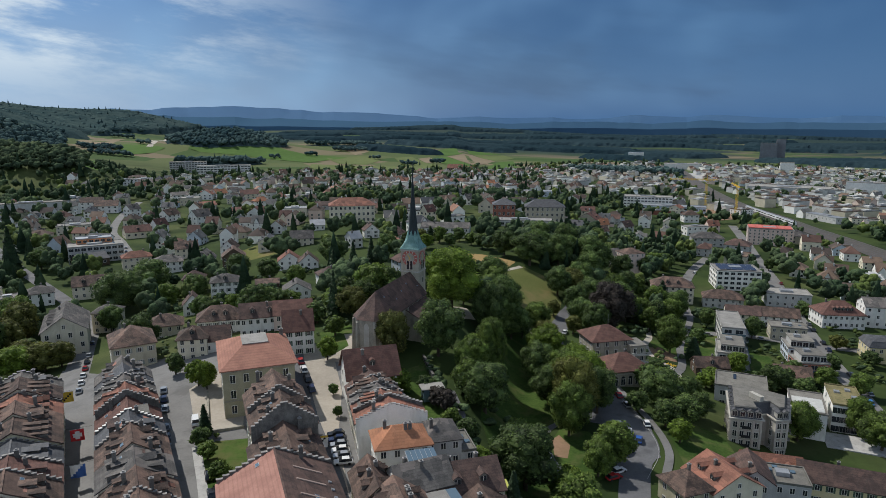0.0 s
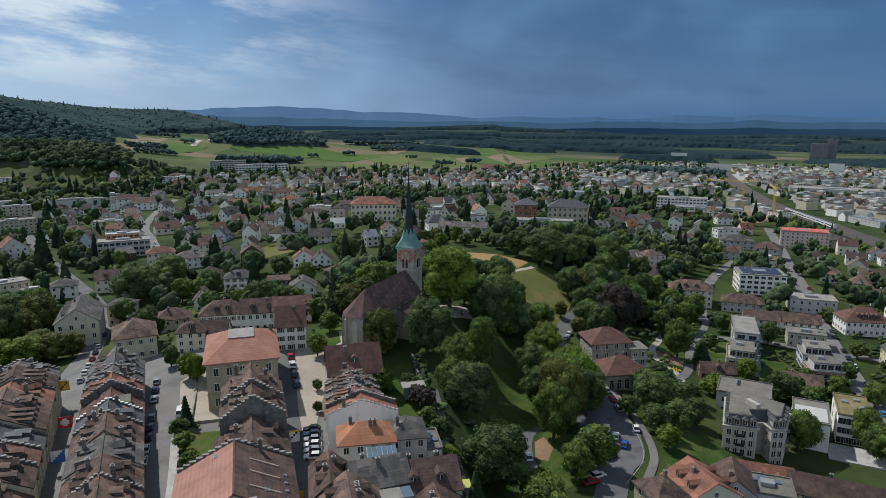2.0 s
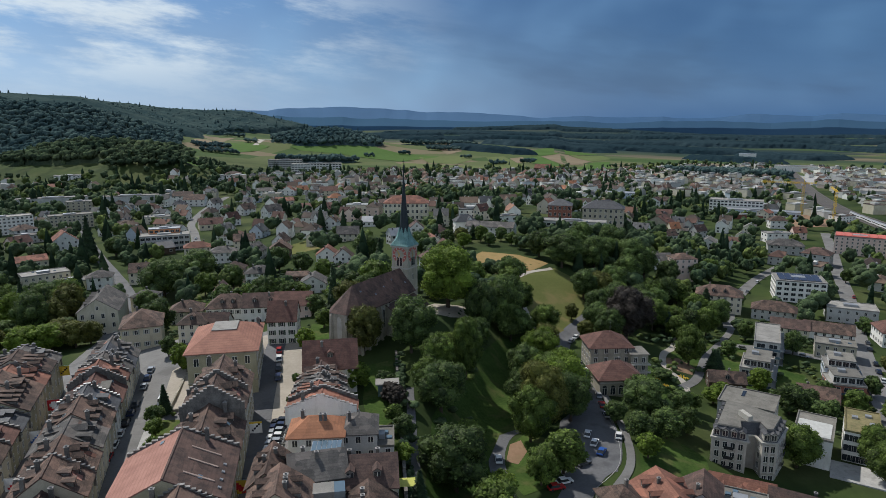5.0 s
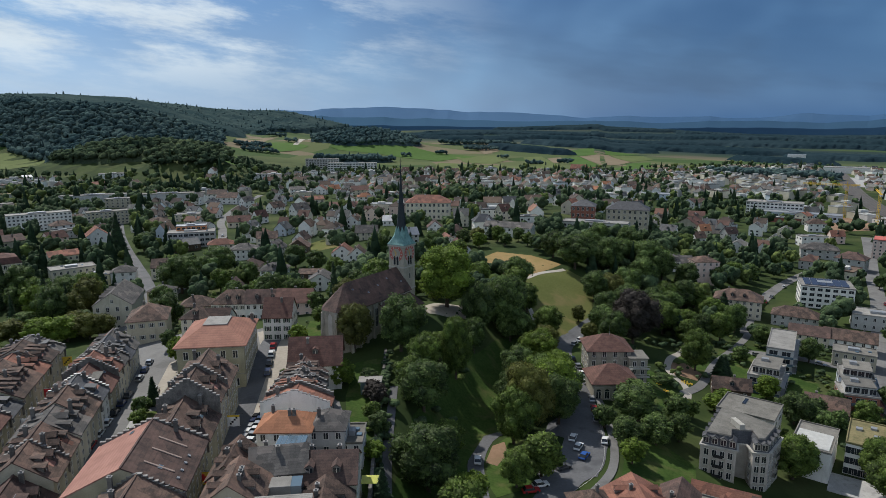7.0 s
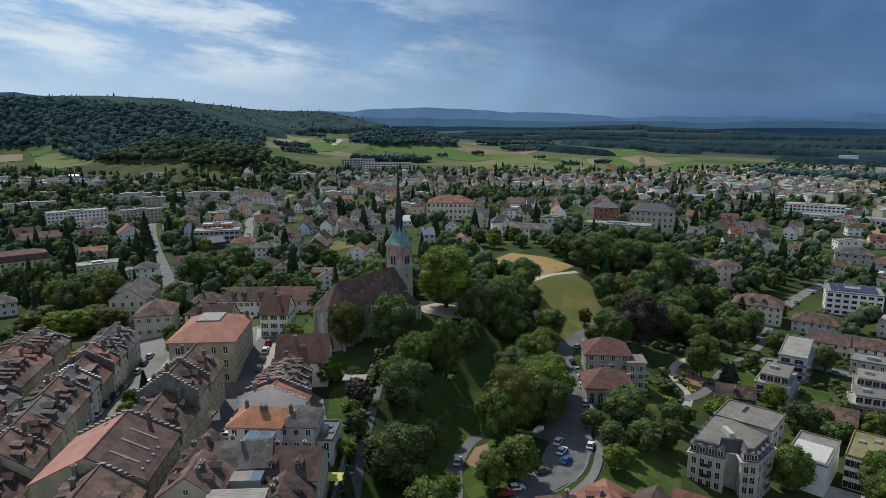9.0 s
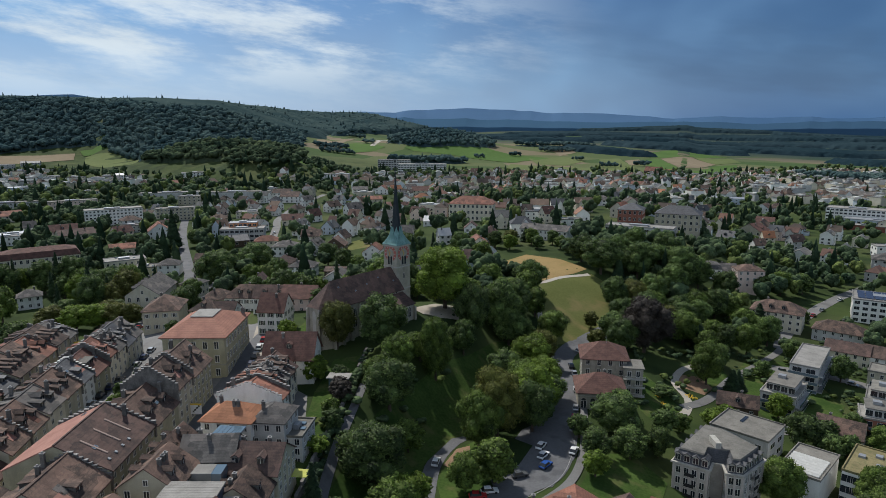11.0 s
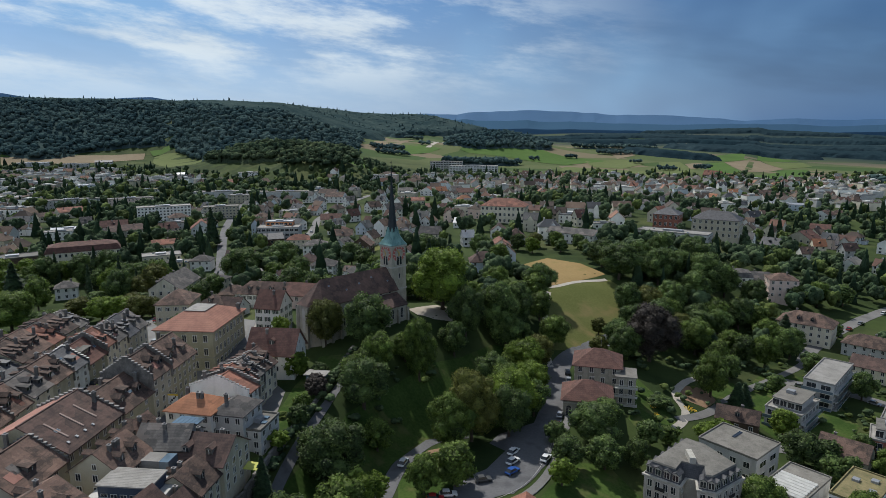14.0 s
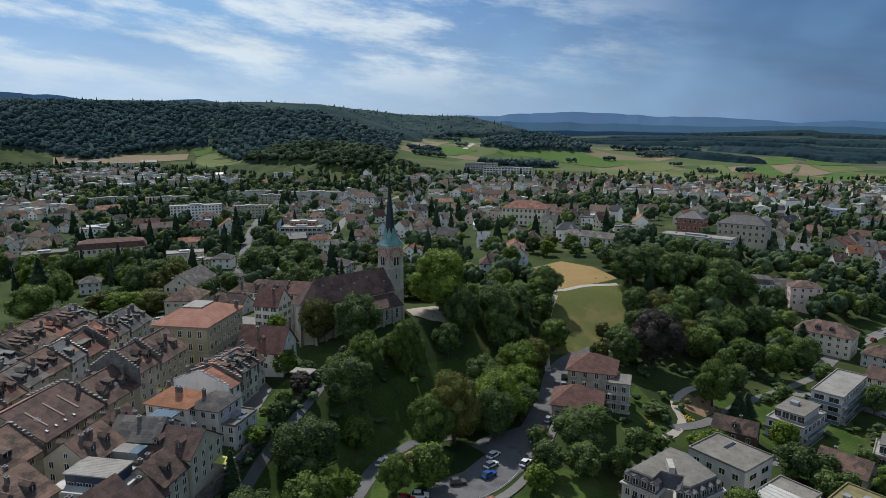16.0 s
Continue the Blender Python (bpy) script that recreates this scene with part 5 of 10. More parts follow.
def hall():
    """The big three-storey school hall with a hipped roof cut off by a pale flat top."""
    turn, w, d = 20.9, 18.0, 23.4
    th = base("town_hall", -51.5, 168.2, turn, "large olive hall with orange hipped roof and pale flat top", "hall", z=16.6)
    h = 13.0
    part("wall", block_wall(w, d, h, 4), PLASTER["olive"], th)
    g = Geo()
    g.box(-w / 2 - 0.35, -d / 2 - 0.35, h - 0.5, w / 2 + 0.35, d / 2 + 0.35, h - 0.02)
    g.box(-w / 2 - 0.14, -d / 2 - 0.14, 4.6, w / 2 + 0.14, d / 2 + 0.14, 4.95)
    part("cornice", g, STONE, th)
    g = Geo()
    o, ix, iy = 0.8, 6.6, 8.6
    x, y = w / 2 + o, d / 2 + o
    g.box(-x, -y, h, x, y, h + 0.25)
    g.solid([(-x, -y, h + 0.25), (x, -y, h + 0.25), (x, y, h + 0.25), (-x, y, h + 0.25)], [(-x + ix, -y + iy, h + 3.9), (x - ix, -y + iy, h + 3.9), (x - ix, y - iy, h + 3.9), (-x + ix, y - iy, h + 3.9)], 0)
    part("roof", g, surface("hall_tiles", (0.25, 0.118, 0.085), (0.38, 0.185, 0.13), 0.3, 3, bump=0.5, stain=(0.2, 0.1, 0.08), bands=2.6), th)
    g = Geo()
    g.box(-x + ix - 0.2, -y + iy - 0.2, h + 3.91, x - ix + 0.2, y - iy + 0.2, h + 4.08)
    part("flat_top", g, TILE["gravel"], th, "pale sheet-metal flat top")
    for side, span, n in (((0, -d / 2, -90), w, 5), ((w / 2, 0, 0), d, 8), ((-w / 2, 0, 180), d, 8)):
        add_windows(th, side, span * 0.92, 3, n, 1.2, 2.1, "plain", 2.4, 4.1)
    chimney(th, x - 1.6, y - 3.0, h + 1.2, 1.8, 1.0)


hall()


def old_houses_loose():
    """Houses of the old town that stand free or fill the gaps between the rows."""
    house("house", -45.8, 195.5, 15, 9.2, 10, 8.4, "gable", 5.0, "white", "maroon", 3, (3, 3), "tall white house with green shutters and a steep dark red roof", ridge="x", style="green", win=(1.0, 1.4), z=20.0)
    house("house", -82, 203, 14, 9, 9, 7.6, "hip", 3.2, "cream", "brown", 3, (3, 3), "cream corner house with a hipped brown roof", z=15.2, dormers=1)
    house("barn", -75.5, 206, 14, 9, 9, 5.2, "gable", 3.6, "white", "dark", 1, (2, 1), "white outbuilding with a plain dark tiled roof", "barn", ridge="x", z=16.0)
    house("house", -81, 226, 17, 15.5, 10, 7.4, "hip", 4.2, "white", "brown", 2, (6, 3), "long white house with a brown hipped roof and dormers", z=14.6, dormers=2, style="greyshut")
    house("house", -65, 222, 17, 14.5, 9.5, 7.6, "gable", 3.8, "white", "dark", 2, (6, 3), "long white house with a dark brown roof", z=16.8, dormers=2)
    house("house", -54, 224, 14, 13.5, 11, 6.4, "gable", 3.6, "pink", "maroon", 2, (4, 3), "low house with a broad red-brown roof", z=18.6)
    house("house", -107.5, 240, 22, 12.5, 10, 6.6, "hip", 3.4, "beige", "brown", 2, (4, 3), "beige house with a brown pyramid roof", z=8.6)
    house("house", -109, 272, 20, 8, 8, 5.2, "gable", 4.4, "white", "dark", 2, (2, 2), "small white house with a steep gabled roof", ridge="y", z=8.6)
    house("villa", -106, 306, 16, 13, 11, 8.2, "hip", 3.0, "white", "grey", 3, (4, 3), "white three-storey villa with a hipped grey roof", "villa", dormers=1, style="greyshut", z=7.6)
    house("bank", -146, 240, 27, 15, 25, 12.0, "gable", 5.2, "cream", "grey", 3, (4, 7), "cream bank building with a broad classical gable and grey dormered roof", "building", ridge="y", dormers=5, z=3.2, win=(1.1, 1.8))
    house("annex", -141, 262, 8, 10, 9, 9.0, "hip", 2.4, "cream", "grey", 3, (3, 3), "cream annex with a low grey roof", "building", z=4.6)
    house("house", -103, 204, 30, 13, 15, 8.6, "hip", 4.2, "beige", "brown", 2, (4, 5), "square beige building under a large brown hipped roof", "house", ridge="y", z=12.6, style="greyshut")
    house("barn_house", -20.0, 166.8, 18.6, 14.0, 10.0, 7.0, "gable", 5.4, "white", "maroon", 2, (4, 2), "white house with a tall swept dark red roof", "house", z=19.0, over=1.1, chimneys=1, dormers=1)
    # blocks that fill the near part of the plaza's east side
    house("row_house", -9.0, 126.6, 14, 11.5, 8.6, 9.8, "hip", 2.8, "white", "orange", 3, (4, 3), "house with a fresh bright orange tiled roof", "house", "old town row houses", z=16.4, chimneys=3, over=0.5)
    house("row_house", 3.6, 133.0, 14, 5.0, 9, 7.0, "flat", 0.5, "grey", "flat", 3, (2, 3), "grey garden-side house with a flat dark roof", "house", "old town row houses", z=14.6)
    house("row_house", -1.0, 130.6, 14, 8, 9, 9.6, "hip", 2.6, "grey", "grey", 3, (3, 3), "house with a grey slate pyramid roof", "house", "old town row houses", z=16.0, chimneys=1, over=0.4)
    house("row_house", -4.6, 114.2, 24, 11, 9.5, 8.0, "gable", 3.2, "grey", "grey", 3, (3, 3), "old house with a weathered grey roof slope", "house", "old town row houses", ridge="x", z=16.4, chimneys=2)
    house("row_house", -13.2, 111.5, 16, 7, 12, 7.6, "gable", 3.0, "beige", "brown", 3, (2, 4), "narrow house with brown tiles towards the plaza", "house", "old town row houses", ridge="y", z=16.5, chimneys=2, dormers=2)
    house("row_house", 4.2, 116.5, 16, 13, 11, 6.6, "gable", 3.8, "beige", "dark", 3, (3, 4), "deep house with a dark brown roof above the gardens", "house", "old town row houses", ridge="x", z=16.0, chimneys=2, dormers=2)
    house("row_house", -7.5, 102.5, 18, 11, 10, 8.0, "gable", 4.0, "beige", "brown", 3, (3, 3), "old house with a brown roof and wide dormers", "house", "old town row houses", ridge="y", z=16.4, chimneys=3, dormers=2)
    house("row_house", 8.0, 107.0, 18, 10, 8, 5.6, "gable", 3.4, "beige", "brown", 3, (3, 3), "cream house with a steep brown gabled roof", "house", "old town row houses", ridge="y", z=15.6, chimneys=2, dormers=1)
    house("row_house", 12.2, 100.0, 14, 7, 9, 5.2, "gable", 3.0, "white", "dark", 3, (3, 3), "white garden-side house with dark tiles", "house", "old town row houses", ridge="y", z=14.8, chimneys=1)
    th = base("roof_pavilion", 3.6, 98.6, 20, "dark blue roof storey with a pale ribbed roof", "building", z=15.6)
    part("wall", block_wall(10, 6, 9.6, 3), surface("navy_panels", (0.03, 0.045, 0.075), (0.05, 0.07, 0.105), 0.4, 3, rough=0.4), th)
    g = Geo()
    g.box(-5.3, -3.3, 9.62, 5.3, 3.3, 9.9)
    part("roof", g, TILE["gravel"], th, "pale grey ribbed metal roof")
    for k in range(12):
        g = Geo()
        g.box(-5.3, -3.0 + k * 0.53, 9.9, 5.3, -2.94 + k * 0.53, 9.925)
        part("rib", g, TILE["gravel"], th)
    for i in range(5):
        part("window", window_mesh(1.2, 0.9, "shop"), None, th, at=pose(-3.8 + i * 1.9, -3.0, 7.6))
    part("wall", block_wall(14, 11, 7.4, 3), PLASTER["grey"], th)
    house("row_house", -4.0, 84.5, 12, 15, 11, 8.0, "gable", 4.0, "beige", "brown", 3, (4, 3), "old house with brown tiles", "house", "old town row houses", ridge="y", z=16.0, chimneys=2, dormers=2)
    house("row_house", 11.0, 92.0, 12, 10, 12, 7.0, "gable", 4.0, "cream", "dark", 3, (3, 3), "narrow cream house with a dark roof", "house", "old town row houses", ridge="y", z=15.0, chimneys=2)
    house("row_house", -26, 78, 20, 17, 13, 8.6, "gable", 4.4, "grey", "brown", 3, (4, 3), "grey house with a white gable end", "house", "old town row houses", ridge="y", z=16.0, chimneys=2, dormers=2)


old_houses_loose()


def courtyard_bits():
    g = Geo()
    g.box(-3.0, -2.2, 0, 3.0, 2.2, 0.25, 0)
    for i in range(6):
        g.box(-2.9 + i * 1.0, -2.1, 0.25, -2.0 + i * 1.0, 2.1, 0.34, 1)
    th = base("glass_roof", -4.4, 119.2, 14, "pale glazed courtyard roof in a metal frame", "glass roof", z=25.9)
    part("glazing", g, [TILE["metal"], BLUE_GLASS], th)
    th = base("roof_terrace", -2.0, 106.8, 20, "pale metal terrace roof with a glazed end", "roof terrace", z=24.2)
    g = Geo()
    g.box(-3.2, -1.8, -3.0, 3.2, 1.8, 0.2)
    part("deck", g, TILE["gravel"], th)
    g = Geo()
    g.box(3.2, -1.8, -3.0, 5.2, 1.8, 0.15)
    part("glazing", g, BLUE_GLASS, th)
    th = base("awning", 11.7, 121.5, 14, "lime-yellow awning over a garden terrace", "awning", z=18.4)
    g = Geo()
    g.solid([(-1.8, -1.2, -0.5), (1.8, -1.2, -0.5), (1.8, 1.2, 0.0), (-1.8, 1.2, 0.0)], [(-1.8, -1.2, -0.42), (1.8, -1.2, -0.42), (1.8, 1.2, 0.08), (-1.8, 1.2, 0.08)])
    part("canvas", g, CLOTH["lime"], th)
    for x in (-1.7, 1.7):
        g = Geo()
        g.tube((x, -1.1, -4), (x, -1.1, -0.45), 0.05, 0.05)
        part("pole", g, TILE["metal"], th)
    # garden wall and pavilion above the slope
    for i, ((x0, y0), (x1, y1)) in enumerate((((15, 96), (12.5, 118)), ((12.5, 118), (6.5, 140)), ((6.5, 140), (0.5, 162)), ((0.5, 162), (-6, 186)))):
        g = Geo()
        n = 6
        for k in range(n):
            a, b = k / n, (k + 1) / n
            xa, ya, xb, yb = x0 + (x1 - x0) * a, y0 + (y1 - y0) * a, x0 + (x1 - x0) * b, y0 + (y1 - y0) * b
            top = max(ground_z(xa - 3, ya), ground_z(xb - 3, yb)) + 0.9
            nx, ny = (y1 - y0), -(x1 - x0)
            ln = math.hypot(nx, ny)
            nx, ny = nx / ln * 0.35, ny / ln * 0.35
            g.solid([(xa - nx, ya - ny, top - 6), (xa + nx, ya + ny, top - 6), (xb + nx, yb + ny, top - 6), (xb - nx, yb - ny, top - 6)], [(xa - nx, ya - ny, top), (xa + nx, ya + ny, top), (xb + nx, yb + ny, top), (xb - nx, yb - ny, top)])
        tagged(part("retaining_wall", g, SOOT), "tall old sandstone retaining wall along the slope", "wall", kind="structure")
    th = base("garden_pavilion", -3.0, 163.5, 15, "flat-roofed glazed garden pavilion", "pavilion", z=19.0)
    g = Geo()
    g.box(-2.6, -1.6, -1, 2.6, 1.6, 2.5)
    part("wall", g, BLUE_GLASS, th)
    g = Geo()
    g.box(-3.2, -2.1, 2.52, 3.2, 2.1, 2.8)
    part("roof", g, TILE["gravel"], th)
    # terrace wall of the hall's forecourt
    g = Geo()
    g.box(-0.25, -9, -2, 0.25, 18, 1.3)
    tagged(part("terrace_wall", g, STONE, at=pose(-60.5, 155, 16.2, 0, 0, 20)), "grey stone terrace wall above the back street", "wall", kind="structure")
    g = Geo()
    g.box(0, -0.25, -2, 8.2, 0.25, 1.3)
    tagged(part("terrace_wall", g, STONE, at=pose(-57.3, 146.8, 16.0, 0, 0, 20)), "grey stone end wall of the forecourt", "wall", kind="structure")


courtyard_bits()


def flag(x, y, z, turn, kind):
    """A square flag that hangs from a cable across a street: cloth with slight folds, bar and cable."""
    th = base("street_flag", x, y, turn, {"cross": "red flag with a white cross", "gold": "yellow flag with a dark emblem", "blue": "blue and white banner", "beast": "white banner with a red emblem", "diagonal": "yellow banner with a red diagonal band", "tower": "white banner with dark emblem and yellow head"}[kind] + " hung across the street", "flag", "street flags", z=z)
    cloth = Geo()
    n, s = 6, 2.9
    for i in range(n):
        for j in range(n):
            u0, u1, v0, v1 = i / n - 0.5, (i + 1) / n - 0.5, j / n - 0.5, (j + 1) / n - 0.5
            pts = [(u * s, 0.10 * math.sin(u * 9 + v * 3), v * s) for u, v in ((u0, v0), (u1, v0), (u1, v1), (u0, v1))]
            slot = 0
            ci, cj = (i - 2.5), (j - 2.5)
            if kind == "cross" and ((abs(ci) < 1 and abs(cj) < 2) or (abs(cj) < 1 and abs(ci) < 2)):
                slot = 1
            if kind == "diagonal" and abs(ci + cj) < 1.6:
                slot = 1
            if kind == "blue" and cj > ci:
                slot = 1
            if kind in ("beast", "gold", "tower") and ((i * 5 + j * 3) % 4 == 0) and abs(ci) < 2 and abs(cj) < 2:
                slot = 1
            if kind == "tower" and j == n - 1:
                slot = 2
            cloth.solid([(a, b - 0.012, c) for a, b, c in pts], [(a, b + 0.012, c) for a, b, c in pts], slot)
    a, b = {"cross": ("red", "white"), "gold": ("yellow", "black"), "blue": ("blue", "white"), "beast": ("white", "red"), "diagonal": ("yellow", "red"), "tower": ("white", "black")}[kind]
    part("cloth", cloth, [CLOTH[a], CLOTH[b], CLOTH["yellow"]], th)
    g = Geo()
    g.tube((-s / 2 - 0.1, 0, s / 2 + 0.05), (s / 2 + 0.1, 0, s / 2 + 0.05), 0.04, 0.04, 6)
    part("bar", g, TILE["metal"], th)
    g = Geo()
    g.tube((-5.2, 0, s / 2 + 0.35), (5.2, 0, s / 2 + 0.35), 0.02, 0.02, 4)
    part("cable", g, BLACK, th)


for x, y, z, turn, kind in ((-101.5, 163.5, 18.5, 25, "gold"), (-86.5, 141.5, 18.8, 25, "cross"), (-77.5, 125.5, 18.8, 25, "blue"), (-66.5, 106.5, 19.0, 25, "beast"), (-20.0, 111.5, 20.0, 18, "diagonal"), (-27.5, 135.0, 20.5, 18, "tower")):
    flag(x, y, z, turn, kind)


# ---- church ----
def lancet(w, h, depth=0.25, bars=True):
    """A pointed window that faces -y: stone surround, dark glass, mullion."""
    key = ("lancet", w, h)
    if key not in CACHE:
        g = Geo()
        def outline(x, zt, b):
            pts = [(-x, -b), (x, -b), (x, zt)]
            for i in range(1, 6):
                t = i / 6
                pts.append((x * (1 - t ** 1.6), zt + x * 1.5 * math.sin(t * math.pi / 2)))
            top = (0, zt + x * 1.55)
            left = [(-a, b2) for a, b2 in pts[2:][::-1]]
            return pts + [top] + left
        o, i = outline(w / 2 + 0.18, h, 0.2), outline(w / 2, h, 0)
        g.solid([(a, 0.02, b) for a, b in o], [(a, -0.10, b) for a, b in o], 0)
        g.solid([(a, -0.10, b) for a, b in i], [(a, -0.13, b) for a, b in i], 1)
        if bars:
            g.box(-0.06, -0.18, 0, 0.06, -0.13, h + w * 0.6, 0)
            for k in (0.33, 0.66):
                g.box(-w / 2, -0.17, h * k, w / 2, -0.13, h * k + 0.08, 0)
        CACHE[key] = g.mesh("lancet_window", [PALE_STONE, GLASS])
    return CACHE[key]


def church():
    turn = -19.4
    th = base("church", -16.0, 202.0, turn, "gothic sandstone church with a maroon roof and a green copper spire", "church", z=24.5)
    # local z = height above the church's ground; y runs from the choir (-) to the tower (+)
    eave, ridge = 9.9, 16.4
    w, y0, y1 = 11.0, -13.5, 14.5
    body = Geo()
    prof = [(-w / 2, -5), (w / 2, -5), (w / 2, eave), (0, ridge - 0.3), (-w / 2, eave)]
    body.solid([(a, y0, b) for a, b in prof], [(a, y1, b) for a, b in prof])
    part("nave_wall", body, STONE, th)
    # choir: five sides of an octagon
    ring = [(w / 2, y0), (-w / 2, y0), (-w / 2, y0 - 3.2), (-w * 0.24, y0 - 6.6), (w * 0.24, y0 - 6.6), (w / 2, y0 - 3.2)]
    g = Geo()
    g.solid([(a, b, -5) for a, b in ring], [(a, b, eave) for a, b in ring])
    part("choir_wall", g, STONE, th)
    rg = Geo()
    o = 0.6
    s = (ridge - eave) / (w / 2)
    for sd in (-1, 1):
        e = (sd * (w / 2 + o), eave - o * s)
        sec = [e, (0, ridge), (0, ridge + 0.28), (e[0], e[1] + 0.28)]
        sec = sec[::-1] if sd > 0 else sec
        rg.solid([(a, y0, b) for a, b in sec], [(a, y1, b) for a, b in sec])
    big = [((w / 2 + o) if a > 0 else (-w / 2 - o), b) if abs(a) > w * 0.3 else (a * 1.1, b - o) for a, b in ring]
    low = [(a, b, eave - o * s + 0.28) for a, b in big]
    for i in range(1, len(low)):
        a, b = low[i], low[(i + 1) % len(low)]
        rg.face([a, b, (0, y0 + 0.1, ridge + 0.28)])
    part("nave_roof", rg, TILE["dark"], th)
    # aisles: lean-to roofs beside the western bays
    for sd in (-1, 1):
        a0, a1, yb0, yb1 = w / 2, w / 2 + 5.6, -3.0, 14.0
        g = Geo()
        lo, hi = min(sd * a0, sd * a1), max(sd * a0, sd * a1)
        g.box(lo, yb0, -7, hi, yb1, 5.5)
        part("aisle_wall", g, STONE, th)
        g = Geo()
        e0, e1 = (sd * (a1 + 0.5), 5.2), (sd * a0, 8.3)
        sec = [e0, e1, (e1[0], e1[1] + 0.25), (e0[0], e0[1] + 0.25)]
        sec = sec[::-1] if sd > 0 else sec
        g.solid([(a, yb0 - 0.3, b) for a, b in sec], [(a, yb1 + 0.2, b) for a, b in sec])
        part("aisle_roof", g, TILE["dark"], th)
        g = Geo()
        tri = [(sd * a0, 5.5), (sd * a1, 5.5), (sd * a0, 8.2)]
        tri = tri if sd > 0 else [tri[1], tri[0], tri[2]]
        g.solid([(a, yb0, b) for a, b in tri], [(a, yb1, b) for a, b in tri])
        part("aisle_gable", g, STONE, th)
        out = 0 if sd > 0 else 180
        for k in range(4):
            part("lancet_window", lancet(1.1, 2.6), None, th, at=pose(sd * a1, yb0 + 2.2 + k * 4.1, 1.2, 0, 0, out + 90))
        for k in range(5):
            g = Geo()
            yy = yb0 + 0.2 + k * 4.15
            x0, x1 = sd * a1, sd * (a1 + 0.9)
            g.box(min(x0, x1), yy - 0.35, -5, max(x0, x1), yy + 0.35, 4.4)
            part("buttress", g, STONE, th)
        for k in range(3):
            part("lancet_window", lancet(1.2, 5.2), None, th, at=pose(sd * w / 2, y0 + 1.9 + k * 3.6, 1.4, 0, 0, out + 90))
        for k in range(4):
            g = Geo()
            yy = y0 + 0.1 + k * 3.6
            x0, x1 = sd * w / 2, sd * (w / 2 + 1.1)
            g.solid([(min(x0, x1), yy - 0.4, -5), (max(x0, x1), yy - 0.4, -5), (max(x0, x1), yy + 0.4, -5), (min(x0, x1), yy + 0.4, -5)],
                    [(min(x0, x1 * 0.96), yy - 0.35, 8.8), (max(x0, x1 * 0.96), yy - 0.35, 8.8), (max(x0, x1 * 0.96), yy + 0.35, 8.8), (min(x0, x1 * 0.96), yy + 0.35, 8.8)])
            part("buttress", g, STONE, th)
        for k in range(4):
            part("lancet_window", lancet(0.8, 0.4, bars=False), None, th, at=pose(sd * w / 2, -1.0 + k * 4.0, 8.75, 0, 0, out + 90))
    # choir windows and corner buttresses
    for i in range(2, 5):
        (ax, ay), (bx, by) = ring[i], ring[i + 1]
        out = math.degrees(math.atan2(-(bx - ax), by - ay)) + 180
        part("lancet_window", lancet(1.3, 6.6), None, th, at=pose((ax + bx) / 2, (ay + by) / 2, 0.6, 0, 0, out + 90))
    for ax, ay in ring[2:]:
        g = Geo()
        k = math.hypot(ax, ay - y0)
        ux, uy = ax / k, (ay - y0) / k
        g.solid([(ax - uy * .4, ay + ux * .4, -5), (ax + uy * .4, ay - ux * .4, -5), (ax + ux * 1.2 + uy * .4, ay + uy * 1.2 - ux * .4, -5), (ax + ux * 1.2 - uy * .4, ay + uy * 1.2 + ux * .4, -5)][::-1],
                [(ax - uy * .35, ay + ux * .35, 9.2), (ax + uy * .35, ay - ux * .35, 9.2), (ax + ux * .7 + uy * .35, ay + uy * .7 - ux * .35, 8.6), (ax + ux * .7 - uy * .35, ay + uy * .7 + ux * .35, 8.6)][::-1])
        part("buttress", g, STONE, th)
    for i in range(9):
        a = -1 if i % 2 else 1
        k = 0.35 + 0.3 * ((i * 7) % 3) / 2
        skylight(th, a * w / 2 * k, y0 + 2 + i * 2.9, eave + (ridge - eave) * (1 - k) + 0.42, 0, a * math.degrees(math.atan2(ridge - eave, w / 2)), 0.5, 0.6)
    # tower
    tx, ty, hw, top = 0.0, 17.3, 3.2, 24.2
    g = Geo()
    g.box(-hw, -hw, -5, hw, hw, top)
    tw = part("tower", g, TOWER_STONE, th, "weathered sandstone tower", at=pose(tx, ty, 0))
    g = Geo()
    for z in (8.5, 16.4):
        g.box(-hw - 0.18, -hw - 0.18, z, hw + 0.18, hw + 0.18, z + 0.4)
    g.box(-hw - 0.3, -hw - 0.3, top - 0.5, hw + 0.3, hw + 0.3, top + 0.05)
    part("string_course", g, PALE_STONE, tw)
    # flared copper skirt with a gable over every face, then the needle
    g = Geo()
    q = hw + 0.38
    def ring8(half, corner, z):
        """A square with cut corners; the cut grows towards an octagon."""
        e = half * (1 - corner)
        return [(half, -e, z), (half, e, z), (e, half, z), (-e, half, z), (-half, e, z), (-half, -e, z), (-e, -half, z), (e, -half, z)]
    g.box(-q, -q, top + 0.06, q, q, top + 0.25)
    levels = [(q, 0.02, 0.25), (q * 0.90, 0.08, 0.85), (q * 0.76, 0.22, 1.9), (q * 0.62, 0.40, 3.3), (q * 0.52, 0.55, 4.6)]
    for (h0, c0, z0), (h1, c1, z1) in zip(levels, levels[1:]):
        g.solid(ring8(h0, c0, top + z0), ring8(h1, c1, top + z1))
    part("copper_skirt", g, COPPER, tw)
